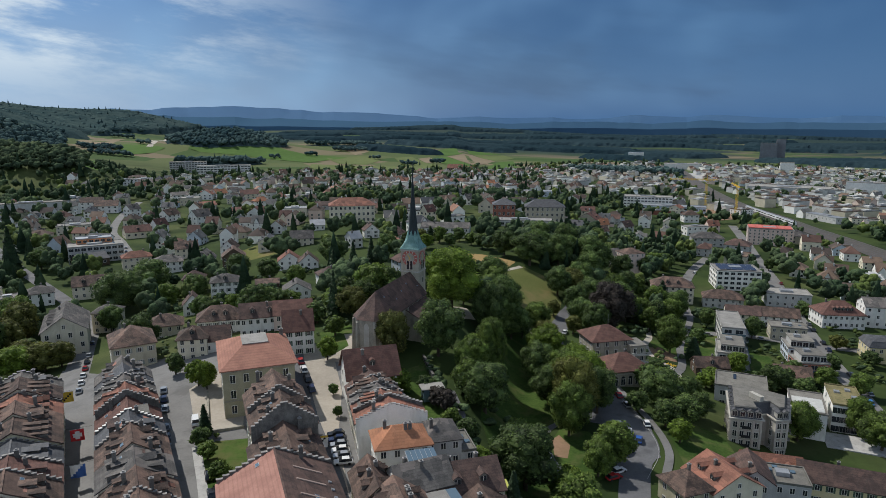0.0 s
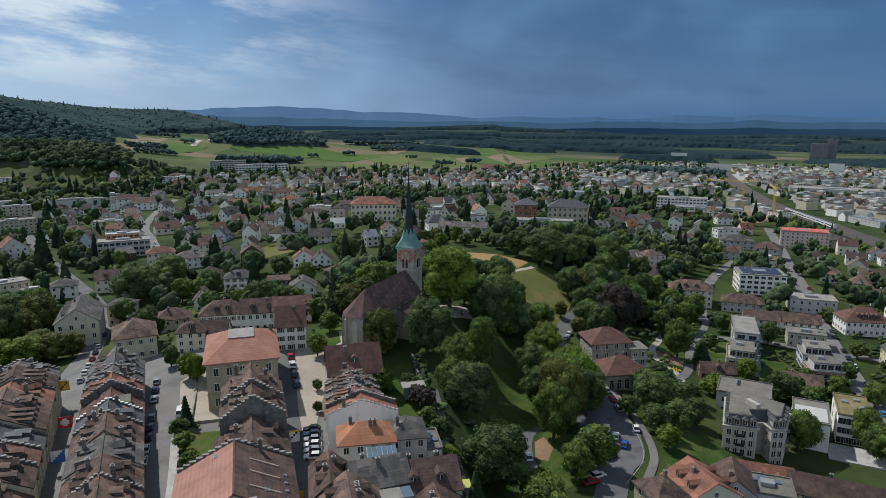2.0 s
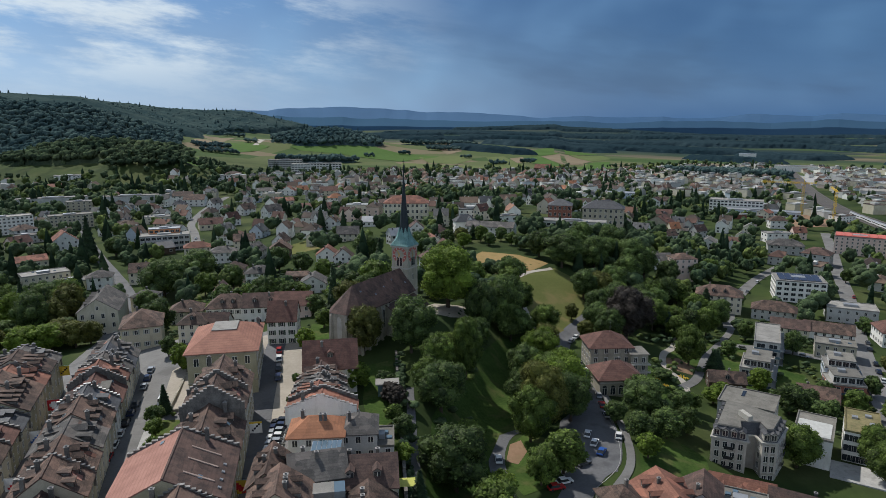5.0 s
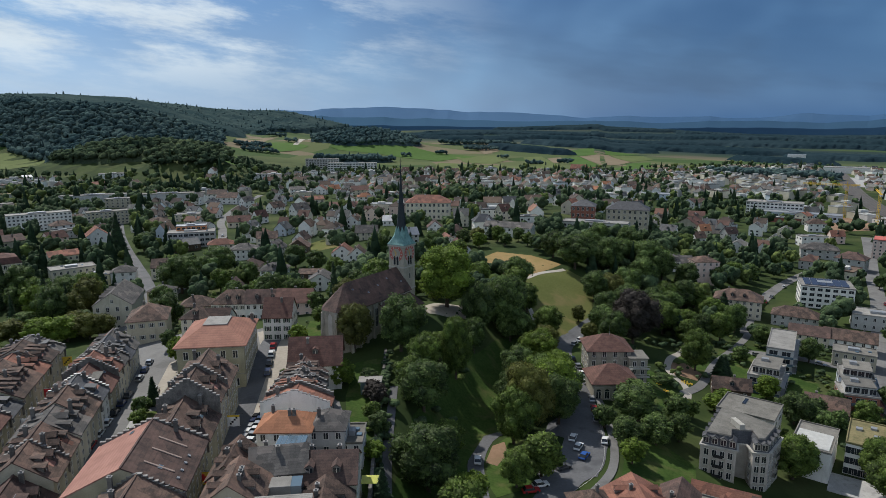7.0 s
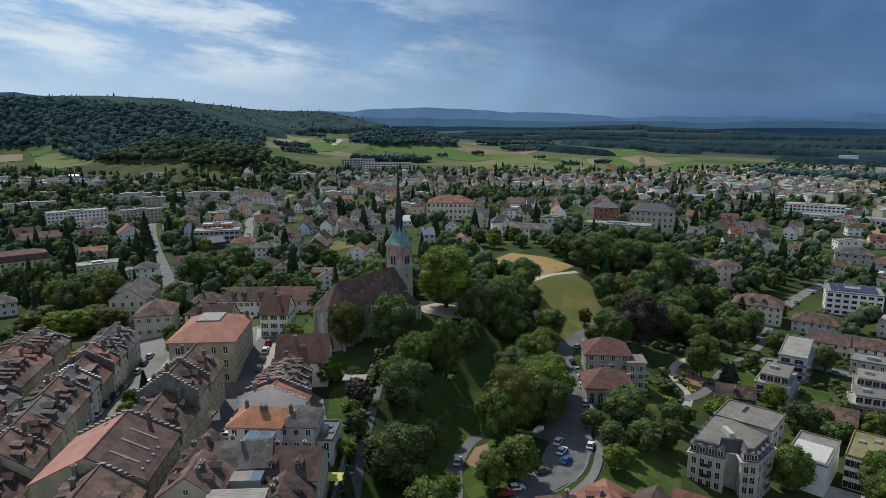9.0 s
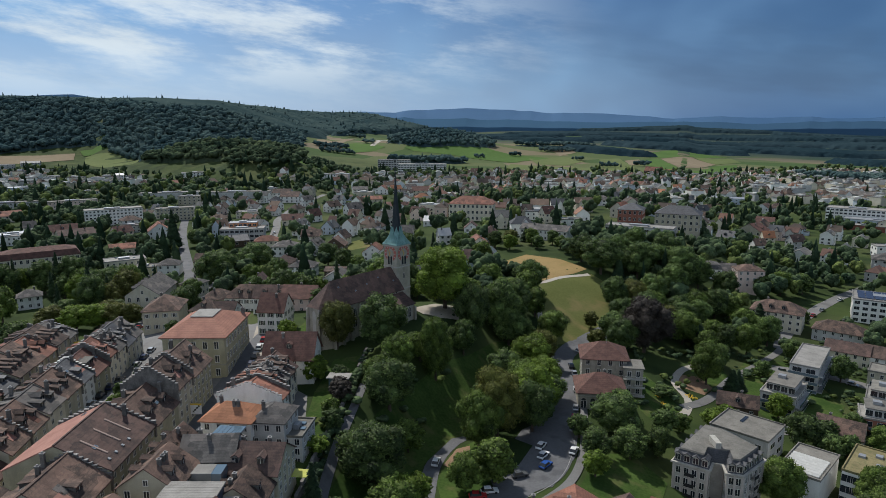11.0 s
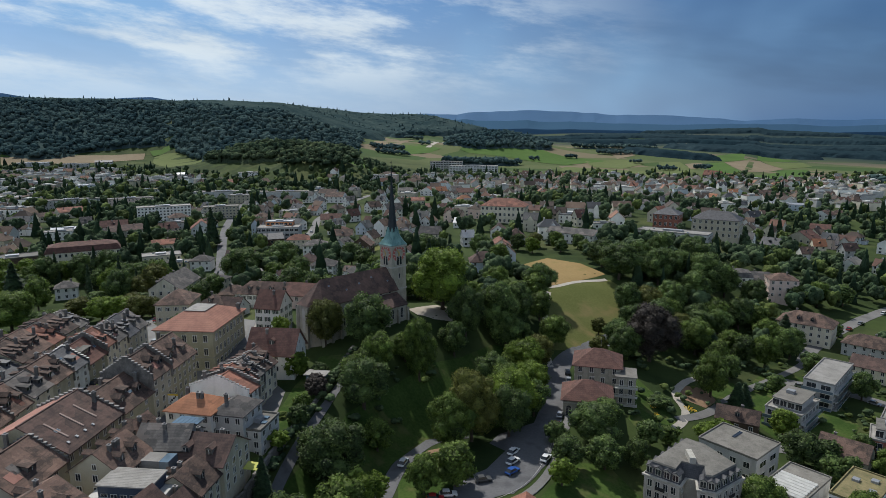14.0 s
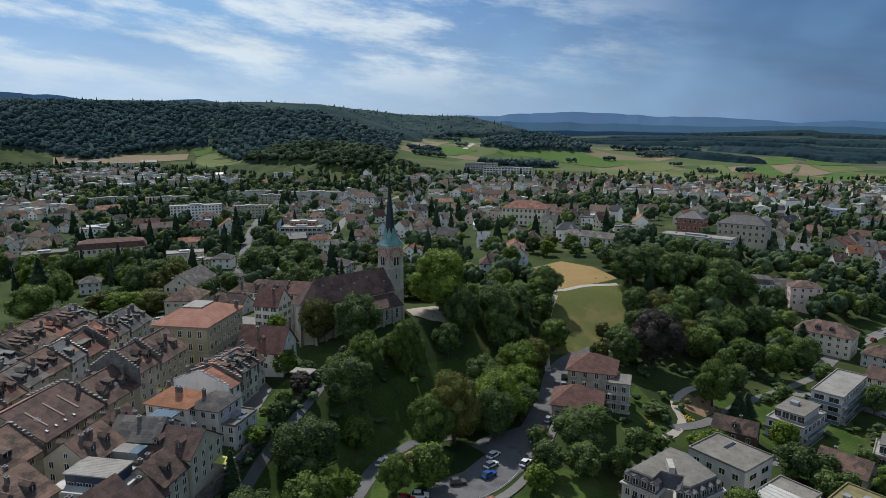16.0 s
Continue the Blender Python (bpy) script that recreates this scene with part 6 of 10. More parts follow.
    for k in range(8):
        g = Geo()
        a = radians(45 * k)
        c, s_ = math.cos(a), math.sin(a)
        def rot(u, v, z):
            return (u * c - v * s_, u * s_ + v * c, z)
        g.solid([rot(1.35, -0.95, top + 3.2), rot(2.5, -0.95, top + 3.2), rot(2.5, 0.95, top + 3.2), rot(1.35, 0.95, top + 3.2)],
                [rot(1.3, -0.04, top + 6.3), rot(1.78, -0.04, top + 6.3), rot(1.78, 0.04, top + 6.3), rot(1.3, 0.04, top + 6.3)])
        part("copper_gable", g, COPPER, tw)
    g = Geo()
    levels = [(top + 4.2, 1.84), (top + 9.0, 1.36), (top + 14.0, 0.92), (top + 18.5, 0.55), (top + 22.5, 0.30), (top + 26.0, 0.14)]
    for (za, ra), (zb, rb) in zip(levels, levels[1:]):
        g.cone(0, 0, za, zb, ra, rb, 8, 0, radians(22.5))
    part("spire", g, SPIRE, tw)
    g = Geo()
    g.cone(0, 0, top + 26.0, top + 29.6, 0.10, 0.06, 6)
    g.cone(0, 0, top + 26.3, top + 26.7, 0.15, 0.36, 8)
    g.cone(0, 0, top + 26.7, top + 27.1, 0.36, 0.15, 8)
    g.box(-0.55, -0.04, top + 28.5, 0.55, 0.04, top + 28.65)
    part("finial", g, SPIRE, tw)
    for k in range(4):
        at = pose(tx, ty, 0) @ pose(0, 0, 0, 0, 0, 90 * k) @ pose(0, -hw, 21.3)
        ck = Geo()
        n, R = 32, 2.75
        def ringpts(r, y):
            return [(r * math.cos(2 * math.pi * i / n), y, r * math.sin(2 * math.pi * i / n)) for i in range(n)]
        def disc(r0, y, slot):
            ck.solid(ringpts(r0, 0.02), ringpts(r0, y), slot)
        disc(R, -0.10, 0)
        disc(R * 0.63, -0.13, 1)
        dial = part("clock", ck, [CLOCK_RED, TOWER_STONE], th, "red clock face with pale hour marks", at=at)
        for i in range(12):
            m = Geo()
            m.box(-0.13, -0.15, R * 0.70, 0.13, -0.10, R * 0.93)
            part("hour_mark", m, CLOCK_PALE, dial, at=pose(0, 0, 0, 0, 30 * i, 0))
        m = Geo()
        m.box(-0.13, -0.22, -0.5, 0.13, -0.17, R * 0.88)
        part("minute_hand", m, GOLD, dial, at=pose(0, 0, 0, 0, 205, 0))
        m = Geo()
        m.box(-0.17, -0.26, -0.4, 0.17, -0.23, R * 0.58)
        part("hour_hand", m, GOLD, dial, at=pose(0, 0, 0, 0, -30, 0))
        for x in (-0.62, 0.62):
            part("belfry_opening", lancet(0.85, 2.4, bars=False), None, tw, at=pose(0, 0, 0, 0, 0, 90 * k) @ pose(x, -hw - 0.09, 17.4))
        part("slit_window", lancet(0.5, 1.4, bars=False), None, tw, at=pose(0, 0, 0, 0, 0, 90 * k) @ pose(0, -hw, 12.5))


church()


# ---- park villas, hotel and apartment blocks ----
house("villa", 60.5, 231.5, 12, 14.5, 12.5, 9.6, "hip", 4.0, STONE, "maroon", 3, (4, 4), "grey stone villa with a red-brown hipped roof and a mast", "villa", z=3.4, over=0.9, win=(1.1, 1.8), chimneys=0)


def villa_low():
    """The low villa with an arcaded porch in front of the tall one."""
    th = base("arcade_villa", 62.0, 212.0, 14, "low villa with an arcaded front and a hipped red-brown roof", "villa", z=3.2)
    w, d, h = 14.0, 12.0, 6.0
    part("wall", block_wall(w, d, h, 4), STONE, th)
    part("roof", roof_geo("hip", w, d, h, 4.2, 0.9), TILE["maroon"], th)
    for i in range(5):
        part("arch_window", window_mesh(1.5, 2.3, "arch"), None, th, at=pose(-w / 2 + 1.6 + i * 2.7, -d / 2, 1.9))
    for i in range(4):
        part("arch_window", window_mesh(1.5, 2.3, "arch"), None, th, at=pose(w / 2, -d / 2 + 1.7 + i * 2.8, 1.9, 0, 0, 90))
    g = Geo()
    g.box(-w / 2 - 0.2, -d / 2 - 0.2, 4.6, w / 2 + 0.2, d / 2 + 0.2, 4.9)
    part("cornice", g, PALE_STONE, th)
    chimney(th, 1.5, 1.2, h + 3.0, 1.8)


villa_low()


def villa_extras():
    th = base("roof_mast", 61.5, 231, 0, "thin metal mast on the villa's roof", "mast", z=16.2)
    g = Geo()
    g.tube((0, 0, 0), (0, 0, 5.0), 0.05, 0.03)
    part("pole", g, TILE["metal"], th)
    th = base("wing", 70.5, 228, 12, "three-storey grey balcony wing of the villa", "building", z=1.8)
    g = Geo()
    g.box(-3, -4, -3, 3, 4, 9.4)
    part("wall", g, STONE, th)
    for f in range(3):
        q = Geo()
        q.box(-3.4, -5.4, 2.9 * f + 0.2, 3.6, -4, 2.9 * f + 0.42, 0)
        for i in range(8):
            q.box(-3.3 + i * 0.97, -5.36, 2.9 * f + 0.42, -3.22 + i * 0.97, -5.28, 2.9 * f + 1.4, 0)
        q.box(-3.4, -5.4, 2.9 * f + 1.4, 3.6, -5.26, 2.9 * f + 1.48, 0)
        part("balcony", q, PALE_STONE, th)
    add_windows(th, (0, -4, -90), 5.6, 3, 2, 1.1, 1.9, "plain", 1.7, 2.9)
    add_windows(th, (3, 0, 0), 7, 3, 3, 1.1, 1.8, "plain", 1.7, 2.9)
    g = Geo()
    g.box(-3.4, -4.4, 9.41, 3.4, 4.2, 9.7)
    part("roof", g, TILE["flat"], th)


villa_extras()


def hotel():
    """Tall pale corner building: two wings with a recess between them under one dark mansard and flat top; a flat-roofed rear wing."""
    ox, oy = 94.5, 185.0
    th = base("hotel", ox, oy, 0, "tall pale stone hotel with dark dormered mansard and flat roof", "hotel", z=-6.2)
    h = 11.8
    plan = [(-9.6, -7.4), (-1.2, -9.6), (-0.4, -5.4), (2.4, -5.2), (3.0, -9.4), (6.6, -9.2), (12.0, 0.6), (3.0, 9.4), (-2.5, 11.0)]
    rim = [(-10.2, -7.9), (-0.7, -10.2), (0.1, -5.9), (1.9, -5.7), (2.5, -9.9), (6.9, -9.8), (12.7, 0.7), (3.1, 10.1), (-2.9, 11.7)]
    top = [(-8.1, -6.4), (-2.4, -7.9), (-1.6, -3.9), (3.6, -3.7), (4.2, -7.9), (5.8, -7.7), (10.3, 0.5), (2.6, 7.8), (-1.9, 9.2)]
    g = Geo()
    g.solid([(a, b, -5) for a, b in plan], [(a, b, h) for a, b in plan])
    part("wall", g, PALE_STONE, th)
    g = Geo()
    g.solid([(a, b, h) for a, b in rim], [(a, b, h + 0.4) for a, b in rim])
    part("cornice", g, PALE_STONE, th)
    g = Geo()
    g.solid([(a * 1.012, b * 1.012, 2.85) for a, b in plan], [(a * 1.012, b * 1.012, 3.15) for a, b in plan])
    part("string_course", g, PALE_STONE, th)
    g = Geo()
    g.solid([(a, b, h + 0.41) for a, b in plan], [(a, b, h + 3.3) for a, b in top])
    part("mansard_roof", g, TILE["slate"], th)
    g = Geo()
    g.solid([(a * 1.03, b * 1.03, h + 3.31) for a, b in top], [(a, b, h + 3.65) for a, b in top])
    part("flat_roof", g, TILE["flat"], th)
    for i, n in ((0, 4), (1, 1), (3, 1), (4, 2), (5, 4), (8, 6)):
        (ax, ay), (bx, by) = plan[i], plan[(i + 1) % len(plan)]
        ln = math.hypot(bx - ax, by - ay)
        out = math.degrees(math.atan2(-(bx - ax), by - ay))
        mx, my = (ax + bx) / 2, (ay + by) / 2
        add_windows(th, (mx, my, out), ln * 0.9, 4, n, 1.05, 1.75, "plain", 1.55, 2.85)
        nx, ny = math.cos(radians(out)), math.sin(radians(out))
        for k in range(n if n > 1 else 0):
            t = (k + 0.5) / n
            dormer(th, ax + (bx - ax) * t - nx * 0.15, ay + (by - ay) * t - ny * 0.15, h + 0.7, out, 1.5, 1.7, 1.7, "gable", TILE["slate"], PALE_STONE)
        for k in range(n + 1 if n > 1 else 0):
            t = 0.03 + 0.94 * k / n
            g = Geo()
            g.box(-0.28, -0.2, 3.15, 0.28, 0.05, h)
            part("pilaster", g, CLOCK_PALE, th, at=pose(ax + (bx - ax) * t, ay + (by - ay) * t, 0, 0, 0, out + 90))
        if n > 2:
            for f in range(3):
                q = Geo()
                q.box(-1.2, -1.0, 3.45 + f * 2.85, 1.2, -0.02, 3.6 + f * 2.85, 0)
                q.box(-1.2, -1.0, 3.6 + f * 2.85, 1.2, -0.94, 4.5 + f * 2.85, 1)
                part("balcony", q, [PALE_STONE, BLACK], th, at=pose(mx, my, 0, 0, 0, out + 90))
    g = Geo()
    g.box(-0.7, -2.2, 0, 0.7, 2.2, 1.5)
    part("chimney", g, PALE_STONE, th, at=pose(0.2, -2.0, h + 3.65, 0, 0, 20))
    th = base("hotel_wing", 105.0, 214.5, -24, "flat-roofed grey rear wing with a light shaft", "building", z=-6.8)
    part("wall", block_wall(16.5, 14, 8.4, 4), PLASTER["grey"], th)
    part("roof", roof_geo("flat", 16.5, 14, 8.4, 0.5), TILE["flat"], th)
    g = Geo()
    g.box(-0.5, -2.4, 8.67, 0.5, 2.4, 8.8)
    part("light_shaft", g, GLASS, th, at=pose(-2.0, 3, 0))
    add_windows(th, (8.25, 0, 0), 12, 2, 2, 3.4, 1.6, "shop", 2.4, 3.6)
    add_windows(th, (0, -7, -90), 15, 2, 4, 1.6, 1.6, "plain", 2.4, 3.6)


hotel()


def white_block():
    th = base("studio_building", 118.6, 197.0, -24, "windowless white block with a striped skylight roof", "building", z=-7.2)
    w, d, h = 10.0, 17.5, 8.8
    part("wall", block_wall(w, d, h, 4), PLASTER["white"], th)
    part("roof", roof_geo("flat", w, d, h, 0.4), TILE["flat"], th)
    for i in range(7):
        g = Geo()
        y = -d / 2 + 1.2 + i * 1.5
        g.solid([(-w / 2 + .6, y, h + 0.3), (w / 2 - .6, y, h + 0.3), (w / 2 - .6, y + 0.8, h + 0.3), (-w / 2 + .6, y + 0.8, h + 0.3)], [(-w / 2 + .6, y, h + 0.5), (w / 2 - .6, y, h + 0.5), (w / 2 - .6, y + 0.5, h + 0.95), (-w / 2 + .6, y + 0.5, h + 0.95)])
        part("sawtooth_rooflight", g, FRAME, th)
    th = base("green_roof_building", 133.2, 201.0, -22, "white modern block with a planted roof and ribbon windows", "building", z=-7.6)
    w, d, h = 9.0, 17.5, 9.6
    part("wall", block_wall(w, d, h, 4), PLASTER["white"], th)
    part("roof", roof_geo("flat", w, d, h, 0.5), TILE["sedum"], th)
    add_windows(th, (0, -d / 2, -90), w * 0.94, 3, 4, 2.5, 1.9, "shop", 1.6, 3.1)
    add_windows(th, (-w / 2, 0, 180), d * 0.9, 3, 2, 1.2, 1.8, "shop", 1.6, 3.1)
    add_windows(th, (w / 2, 0, 0), d * 0.9, 3, 5, 2.2, 1.9, "shop", 1.6, 3.1)
    for x, y in ((-2, 2), (1.5, 4.5), (2.5, -1.5)):
        g = Geo()
        g.box(-0.8, -0.8, 0, 0.8, 0.8, 0.6)
        part("rooflight", g, TILE["metal"], th, at=pose(x, y, h + 0.25))
    th = base("terrace", 128, 186, -22, "concrete terrace with pale paving and a staircase", "terrace", z=-7.6)
    g = Geo()
    g.box(-8, -6, -3, 10, 5, 0.8)
    part("deck", g, CONCRETE, th)
    for k in range(10):
        g = Geo()
        g.box(-10.5, -6 + k * 0.6, -3, -8.05, -5.4 + k * 0.6, -1.6 + k * 0.17)
        part("step", g, CONCRETE, th)


white_block()


def apartment(x, y, turn, w, d, floors, label, wall="white", band=None, z=None, attic=True, storey=3.0):
    """A modern block: floor slabs, ribbon windows, glazed balconies on two sides, a set-back roof storey."""
    th = base("apartment_block", x, y, turn, label, "apartments", "modern apartment blocks", z)
    h = floors * storey
    part("wall", block_wall(w, d, h, 4), PLASTER[wall], th)
    part("roof", roof_geo("flat", w, d, h, 0.4), TILE["gravel"], th)
    for f in range(floors):
        zz = f * storey
        for side, span in four_sides(w, d):
            if facing(turn, side[2]):
                n = max(2, int(span / 3.2))
                add_windows(th, side, span * 0.95, 1, n, span / n * 0.62, 1.7, "shop", zz + 1.55, storey)
        for nm, (x0, y0, x1, y1) in (("balcony", (-w / 2 - 0.1, -d / 2 - 1.8, w / 2 + 0.1, -d / 2)), ("balcony", (w / 2, -d / 2, w / 2 + 1.6, d / 2))):
            q = Geo()
            q.box(x0, y0, zz - 0.05, x1, y1, zz + 0.18, 0)
            if y1 == -d / 2:
                q.box(x0, y0, zz + 0.18, x1, y0 + 0.08, zz + 1.15, 1)
            else:
                q.box(x1 - 0.08, y0, zz + 0.18, x1, y1, zz + 1.15, 1)
            part(nm, q, [PLASTER[wall], band or BLUE_GLASS], th)
    if attic:
        g = Geo()
        g.box(-w * 0.36, -d * 0.34, h + 0.26, w * 0.38, d * 0.38, h + 3.0)
        part("attic_storey", g, PLASTER["grey"], th)
        g = Geo()
        g.box(-w * 0.40, -d * 0.38, h + 3.01, w * 0.42, d * 0.42, h + 3.25)
        part("attic_roof", g, TILE["flat"], th)
        for i in range(4):
            part("window", window_mesh(1.9, 1.9, "shop"), None, th, at=pose(-w * 0.3 + i * w * 0.21, -d * 0.34, h + 1.5))
        g = Geo()
        g.box(-1.2, -1.0, 0, 1.2, 1.0, 1.0)
        part("roof_plant", g, TILE["metal"], th, at=pose(-w * 0.1, d * 0.05, h + 3.25))
    return th


apartment(119.8, 256.0, -20, 11.0, 17, 2, "grey apartment block with glass balconies and a flat grey attic", "grey", z=-7.0)
apartment(132.0, 285.2, -17, 9.5, 27, 3, "long grey apartment block with a pale flat roof", "grey", z=-7.2, attic=False)
apartment(151.5, 262, -15, 11, 13, 2, "pale blue-grey apartment block with glazed corners", "blue", z=-7.8)
apartment(146.0, 244.5, -8, 11.5, 11, 2, "apartment block with red brick panels and a planted roof", "brick", z=-7.8)
house("chalet", 104.0, 238.5, -4, 12.5, 7.5, 4.2, "gable", 2.8, "timber", "brown", 1, (3, 1), "low brown-roofed cottage beside the park", "cottage", z=-5.4, dormers=1)
house("house", 133, 233, -18, 13, 9, 4.0, "gable", 3.4, "beige", "brown", 1, (4, 2), "old low house with a sagging brown roof", z=-7.4)
house("house", 66.5, 140.5, 14, 13, 12, 6.2, "gable", 3.8, "cream", "red", 2, (3, 3), "house with a steep red tiled roof", ridge="y", z=2.4, dormers=2)
house("house", 56.5, 137, 20, 8, 9, 6.6, "hip", 3.0, "olive", "brown", 2, (2, 2), "low house with a greenish-brown roof", z=2.8)
house("house", 75, 144, -14, 8, 11, 7.2, "gable", 2.8, "grey", "dark", 2, (2, 3), "grey house with a dark gabled roof", ridge="y", z=1.0)
house("house", 88.0, 159.5, -16, 15, 9, 6.0, "gable", 4.0, "cream", "red", 2, (6, 3), "old house with patched red tiles and round-headed dormers", z=-6.0, dormers=3, chimneys=0)
house("house", 84, 146, -16, 11, 9, 6.8, "flat", 0.5, "grey", "flat", 2, (4, 3), "grey terrace house with roof gardens", z=-1.0)
house("house", 106, 151.5, -22, 27, 9, 6.6, "gable", 3.2, "yellow", "dark", 2, (9, 3), "long yellow house with a dark roof and green shutters", z=-5.6, style="green")
house("villa", 96, 398, 12, 15, 11, 6.6, "mansard", 3.6, "white", "grey", 2, (5, 3), "white villa with a blue-grey mansard roof", "villa", z=3.6, dormers=3)
house("villa", 106, 404, 12, 12, 10, 5.6, "gable", 3.4, "white", "grey", 2, (3, 3), "white villa with a grey gabled roof", "villa", z=2.6)
house("villa", 117.5, 398, 14, 14, 12, 9.6, "hip", 2.6, "pink", "brown", 3, (4, 4), "castle-like pinkish stone villa with a battlemented roof", "villa", z=1.2, over=0.2)
house("house", 128, 351, -14, 22, 13, 8.8, "hip", 4.2, "cream", "brown", 3, (7, 4), "large cream building with a long brown hipped roof", "building", z=-6.8, dormers=2)
house("house", 152, 340, -18, 20, 11, 5.6, "hip", 3.6, "grey", "brown", 2, (6, 3), "grey house with a broad brown hipped roof", z=-7.6)
house("house", 165, 308, -18, 20, 10, 5.6, "gable", 3.2, "white", "brown", 2, (6, 3), "long white house with a brown roof", z=-7.9)
house("house", 150, 312, -18, 16, 10, 5.4, "gable", 3.0, "cream", "dark", 2, (5, 3), "terraced house with a dark roof", z=-7.7)
house("shop_building", 178, 384, -10, 25, 20, 11.6, "flat", 0.5, "white", "gravel", 4, (7, 5), "white block with a large roof of solar panels", "building", z=-8.2, style="shop", win=(2.2, 1.5))
house("building", 197, 311, -6, 20, 15, 7.0, "hip", 5.4, "white", "maroon", 2, (8, 5), "large white building with a dark red hipped roof and dormers", "building", z=-8.6, dormers=5)
house("building", 216, 312, -14, 12, 12, 10.5, "gable", 3.4, "white", "grey", 3, (3, 3), "tall white gabled building", "building", z=-9.0)
house("building", 160, 288, -18, 15, 10, 6.2, "flat", 0.5, "beige", "flat", 2, (5, 3), "beige flat-roofed shop building", "building", z=-7.9)
house("building", 190, 346, -16, 22, 14, 7.2, "flat", 0.5, "grey", "gravel", 2, (6, 4), "pale flat-roofed commercial building", "building", z=-8.5)
house("villa", 186, 262, -14, 12, 12, 7.0, "mansard", 3.6, "yellow", "slate", 2, (4, 4), "yellow villa with a dark mansard roof", "villa", z=-8.4, dormers=3)
house("building", 274, 535, -22, 34, 20, 13.5, "flat", 0.5, "pink", "gravel", 5, (10, 6), "pinkish building site block with a red scaffold roof", "building", z=-10.5)


def solar():
    for i in range(3):
        for j in range(6):
            g = Geo()
            g.solid([(-1.6, -1.9, 0.2), (1.6, -1.9, 0.2), (1.6, 1.9, 0.9), (-1.6, 1.9, 0.9)], [(-1.6, -1.9, 0.26), (1.6, -1.9, 0.26), (1.6, 1.9, 0.96), (-1.6, 1.9, 0.96)])
            tagged(part("solar_panel", g, PV, at=pose(178, 384, 3.75, 0, 0, -10) @ pose(-9 + j * 3.5, -5 + i * 4.6, 0)), "dark blue solar panel on a flat roof", "solar panel", "solar panels")


solar()


# ---- trees of the park, the slope and the gardens: x, y, height, crown radius, foliage ----
tree(3.0, 231.0, 23.5, 11.8, "light", note="beside the church tower")
tree(-15.6, 184.5, 15.6, 6.0, "olive", note="beside the old town houses")
tree(-1.4, 187.0, 17.5, 7.4, "deep", note="beside the old town houses")
tree(15.0, 190.6, 20.5, 5.4, "green", note="on the wooded park slope")
tree(16.5, 212.6, 12.4, 4.8, "deep", note="on the wooded park slope")
tree(15.8, 223.3, 19.7, 6.6, "deep", note="on the wooded park slope")
tree(22.4, 238.5, 21.3, 7.6, "deep", note="on the wooded park slope")
tree(21.7, 286.6, 15.1, 7.3, "deep", note="in the park")
tree(11.5, 165.0, 14.5, 7.4, "deep", note="on the wooded park slope")
tree(19.5, 139.0, 16.2, 8.3, "deep", note="on the wooded park slope")
tree(37.0, 224.2, 14.9, 7.9, "light", note="on the wooded park slope")
tree(32.2, 207.7, 14.1, 6.1, "deep", note="on the wooded park slope")
tree(44.5, 193.8, 16.3, 8.2, "light", note="on the wooded park slope")
tree(38.6, 177.1, 20.5, 7.6, "olive", note="on the wooded park slope")
tree(35.7, 169.5, 16.3, 6.1, "green", note="on the wooded park slope")
tree(49.2, 199.3, 12.0, 4.4, "deep", note="on the wooded park slope")
tree(44.4, 154.5, 11.7, 5.8, "green", note="on the wooded park slope")
tree(39.0, 148.2, 10.0, 4.3, "green", note="on the wooded park slope")
tree(30.1, 140.3, 7.7, 3.9, "light", note="on the wooded park slope")
tree(69.3, 192.8, 12.6, 7.1, "deep", note="in the park")
tree(65.9, 177.7, 8.6, 4.6, "deep", note="in the park")
tree(74.0, 183.1, 9.2, 5.0, "deep", note="in the park")
tree(81.0, 190.0, 8.6, 3.8, "deep", note="in the park")
tree(71.9, 268.2, 22.6, 9.9, "copper", note="in the park")
tree(94.6, 256.5, 16.8, 6.3, "green", note="in the park")
tree(85.9, 292.8, 15.1, 7.3, "green", note="in the park")
tree(63.4, 310.7, 14.8, 7.3, "olive", note="in the park")
tree(59.7, 269.4, 13.1, 5.7, "deep", note="in the park")
tree(38.1, 255.1, 12.7, 6.2, "green", note="in the park")
tree(49.8, 279.5, 7.5, 3.4, "olive", note="in the park")
tree(103.2, 254.0, 9.9, 3.5, "needle", note="in the park")
tree(117.0, 242.9, 8.7, 4.9, "light", note="in the park")
tree(120.9, 223.6, 11.1, 6.2, "deep", note="in the park")
tree(110.8, 186.9, 13.1, 6.3, "green", note="in the park")
tree(133.0, 191.8, 13.0, 5.5, "green", note="in the park")
tree(46.1, 336.2, 18.0, 10.1, "deep", note="in the park")
tree(64.3, 357.3, 13.9, 7.8, "deep", note="in the park")
tree(83.8, 359.0, 21.1, 10.4, "deep", note="in the park")
tree(-12.5, 165.6, 7.9, 4.4, "light", note="beside the old town houses")
tree(-4.9, 167.3, 5.1, 2.8, "deep", note="beside the old town houses")
tree(-1.4, 160.4, 5.4, 3.0, "copper", note="beside the old town houses")
tree(-66.4, 170.9, 8.4, 3.0, "light", note="in a garden below the old town")
tree(-35.0, 185.8, 7.5, 3.3, "light", note="beside the old town houses")
tree(-148.6, 287.4, 20.1, 10.4, "deep", note="in a garden below the old town")
tree(-149.5, 322.1, 17.9, 10.0, "deep", note="in a garden below the old town")
tree(-137.1, 255.9, 12.1, 5.1, "deep", note="in a garden below the old town")
tree(-150.1, 218.1, 10.6, 5.9, "olive", note="in a garden below the old town")
tree(-135.1, 216.9, 9.5, 5.3, "olive", note="in a garden below the old town")
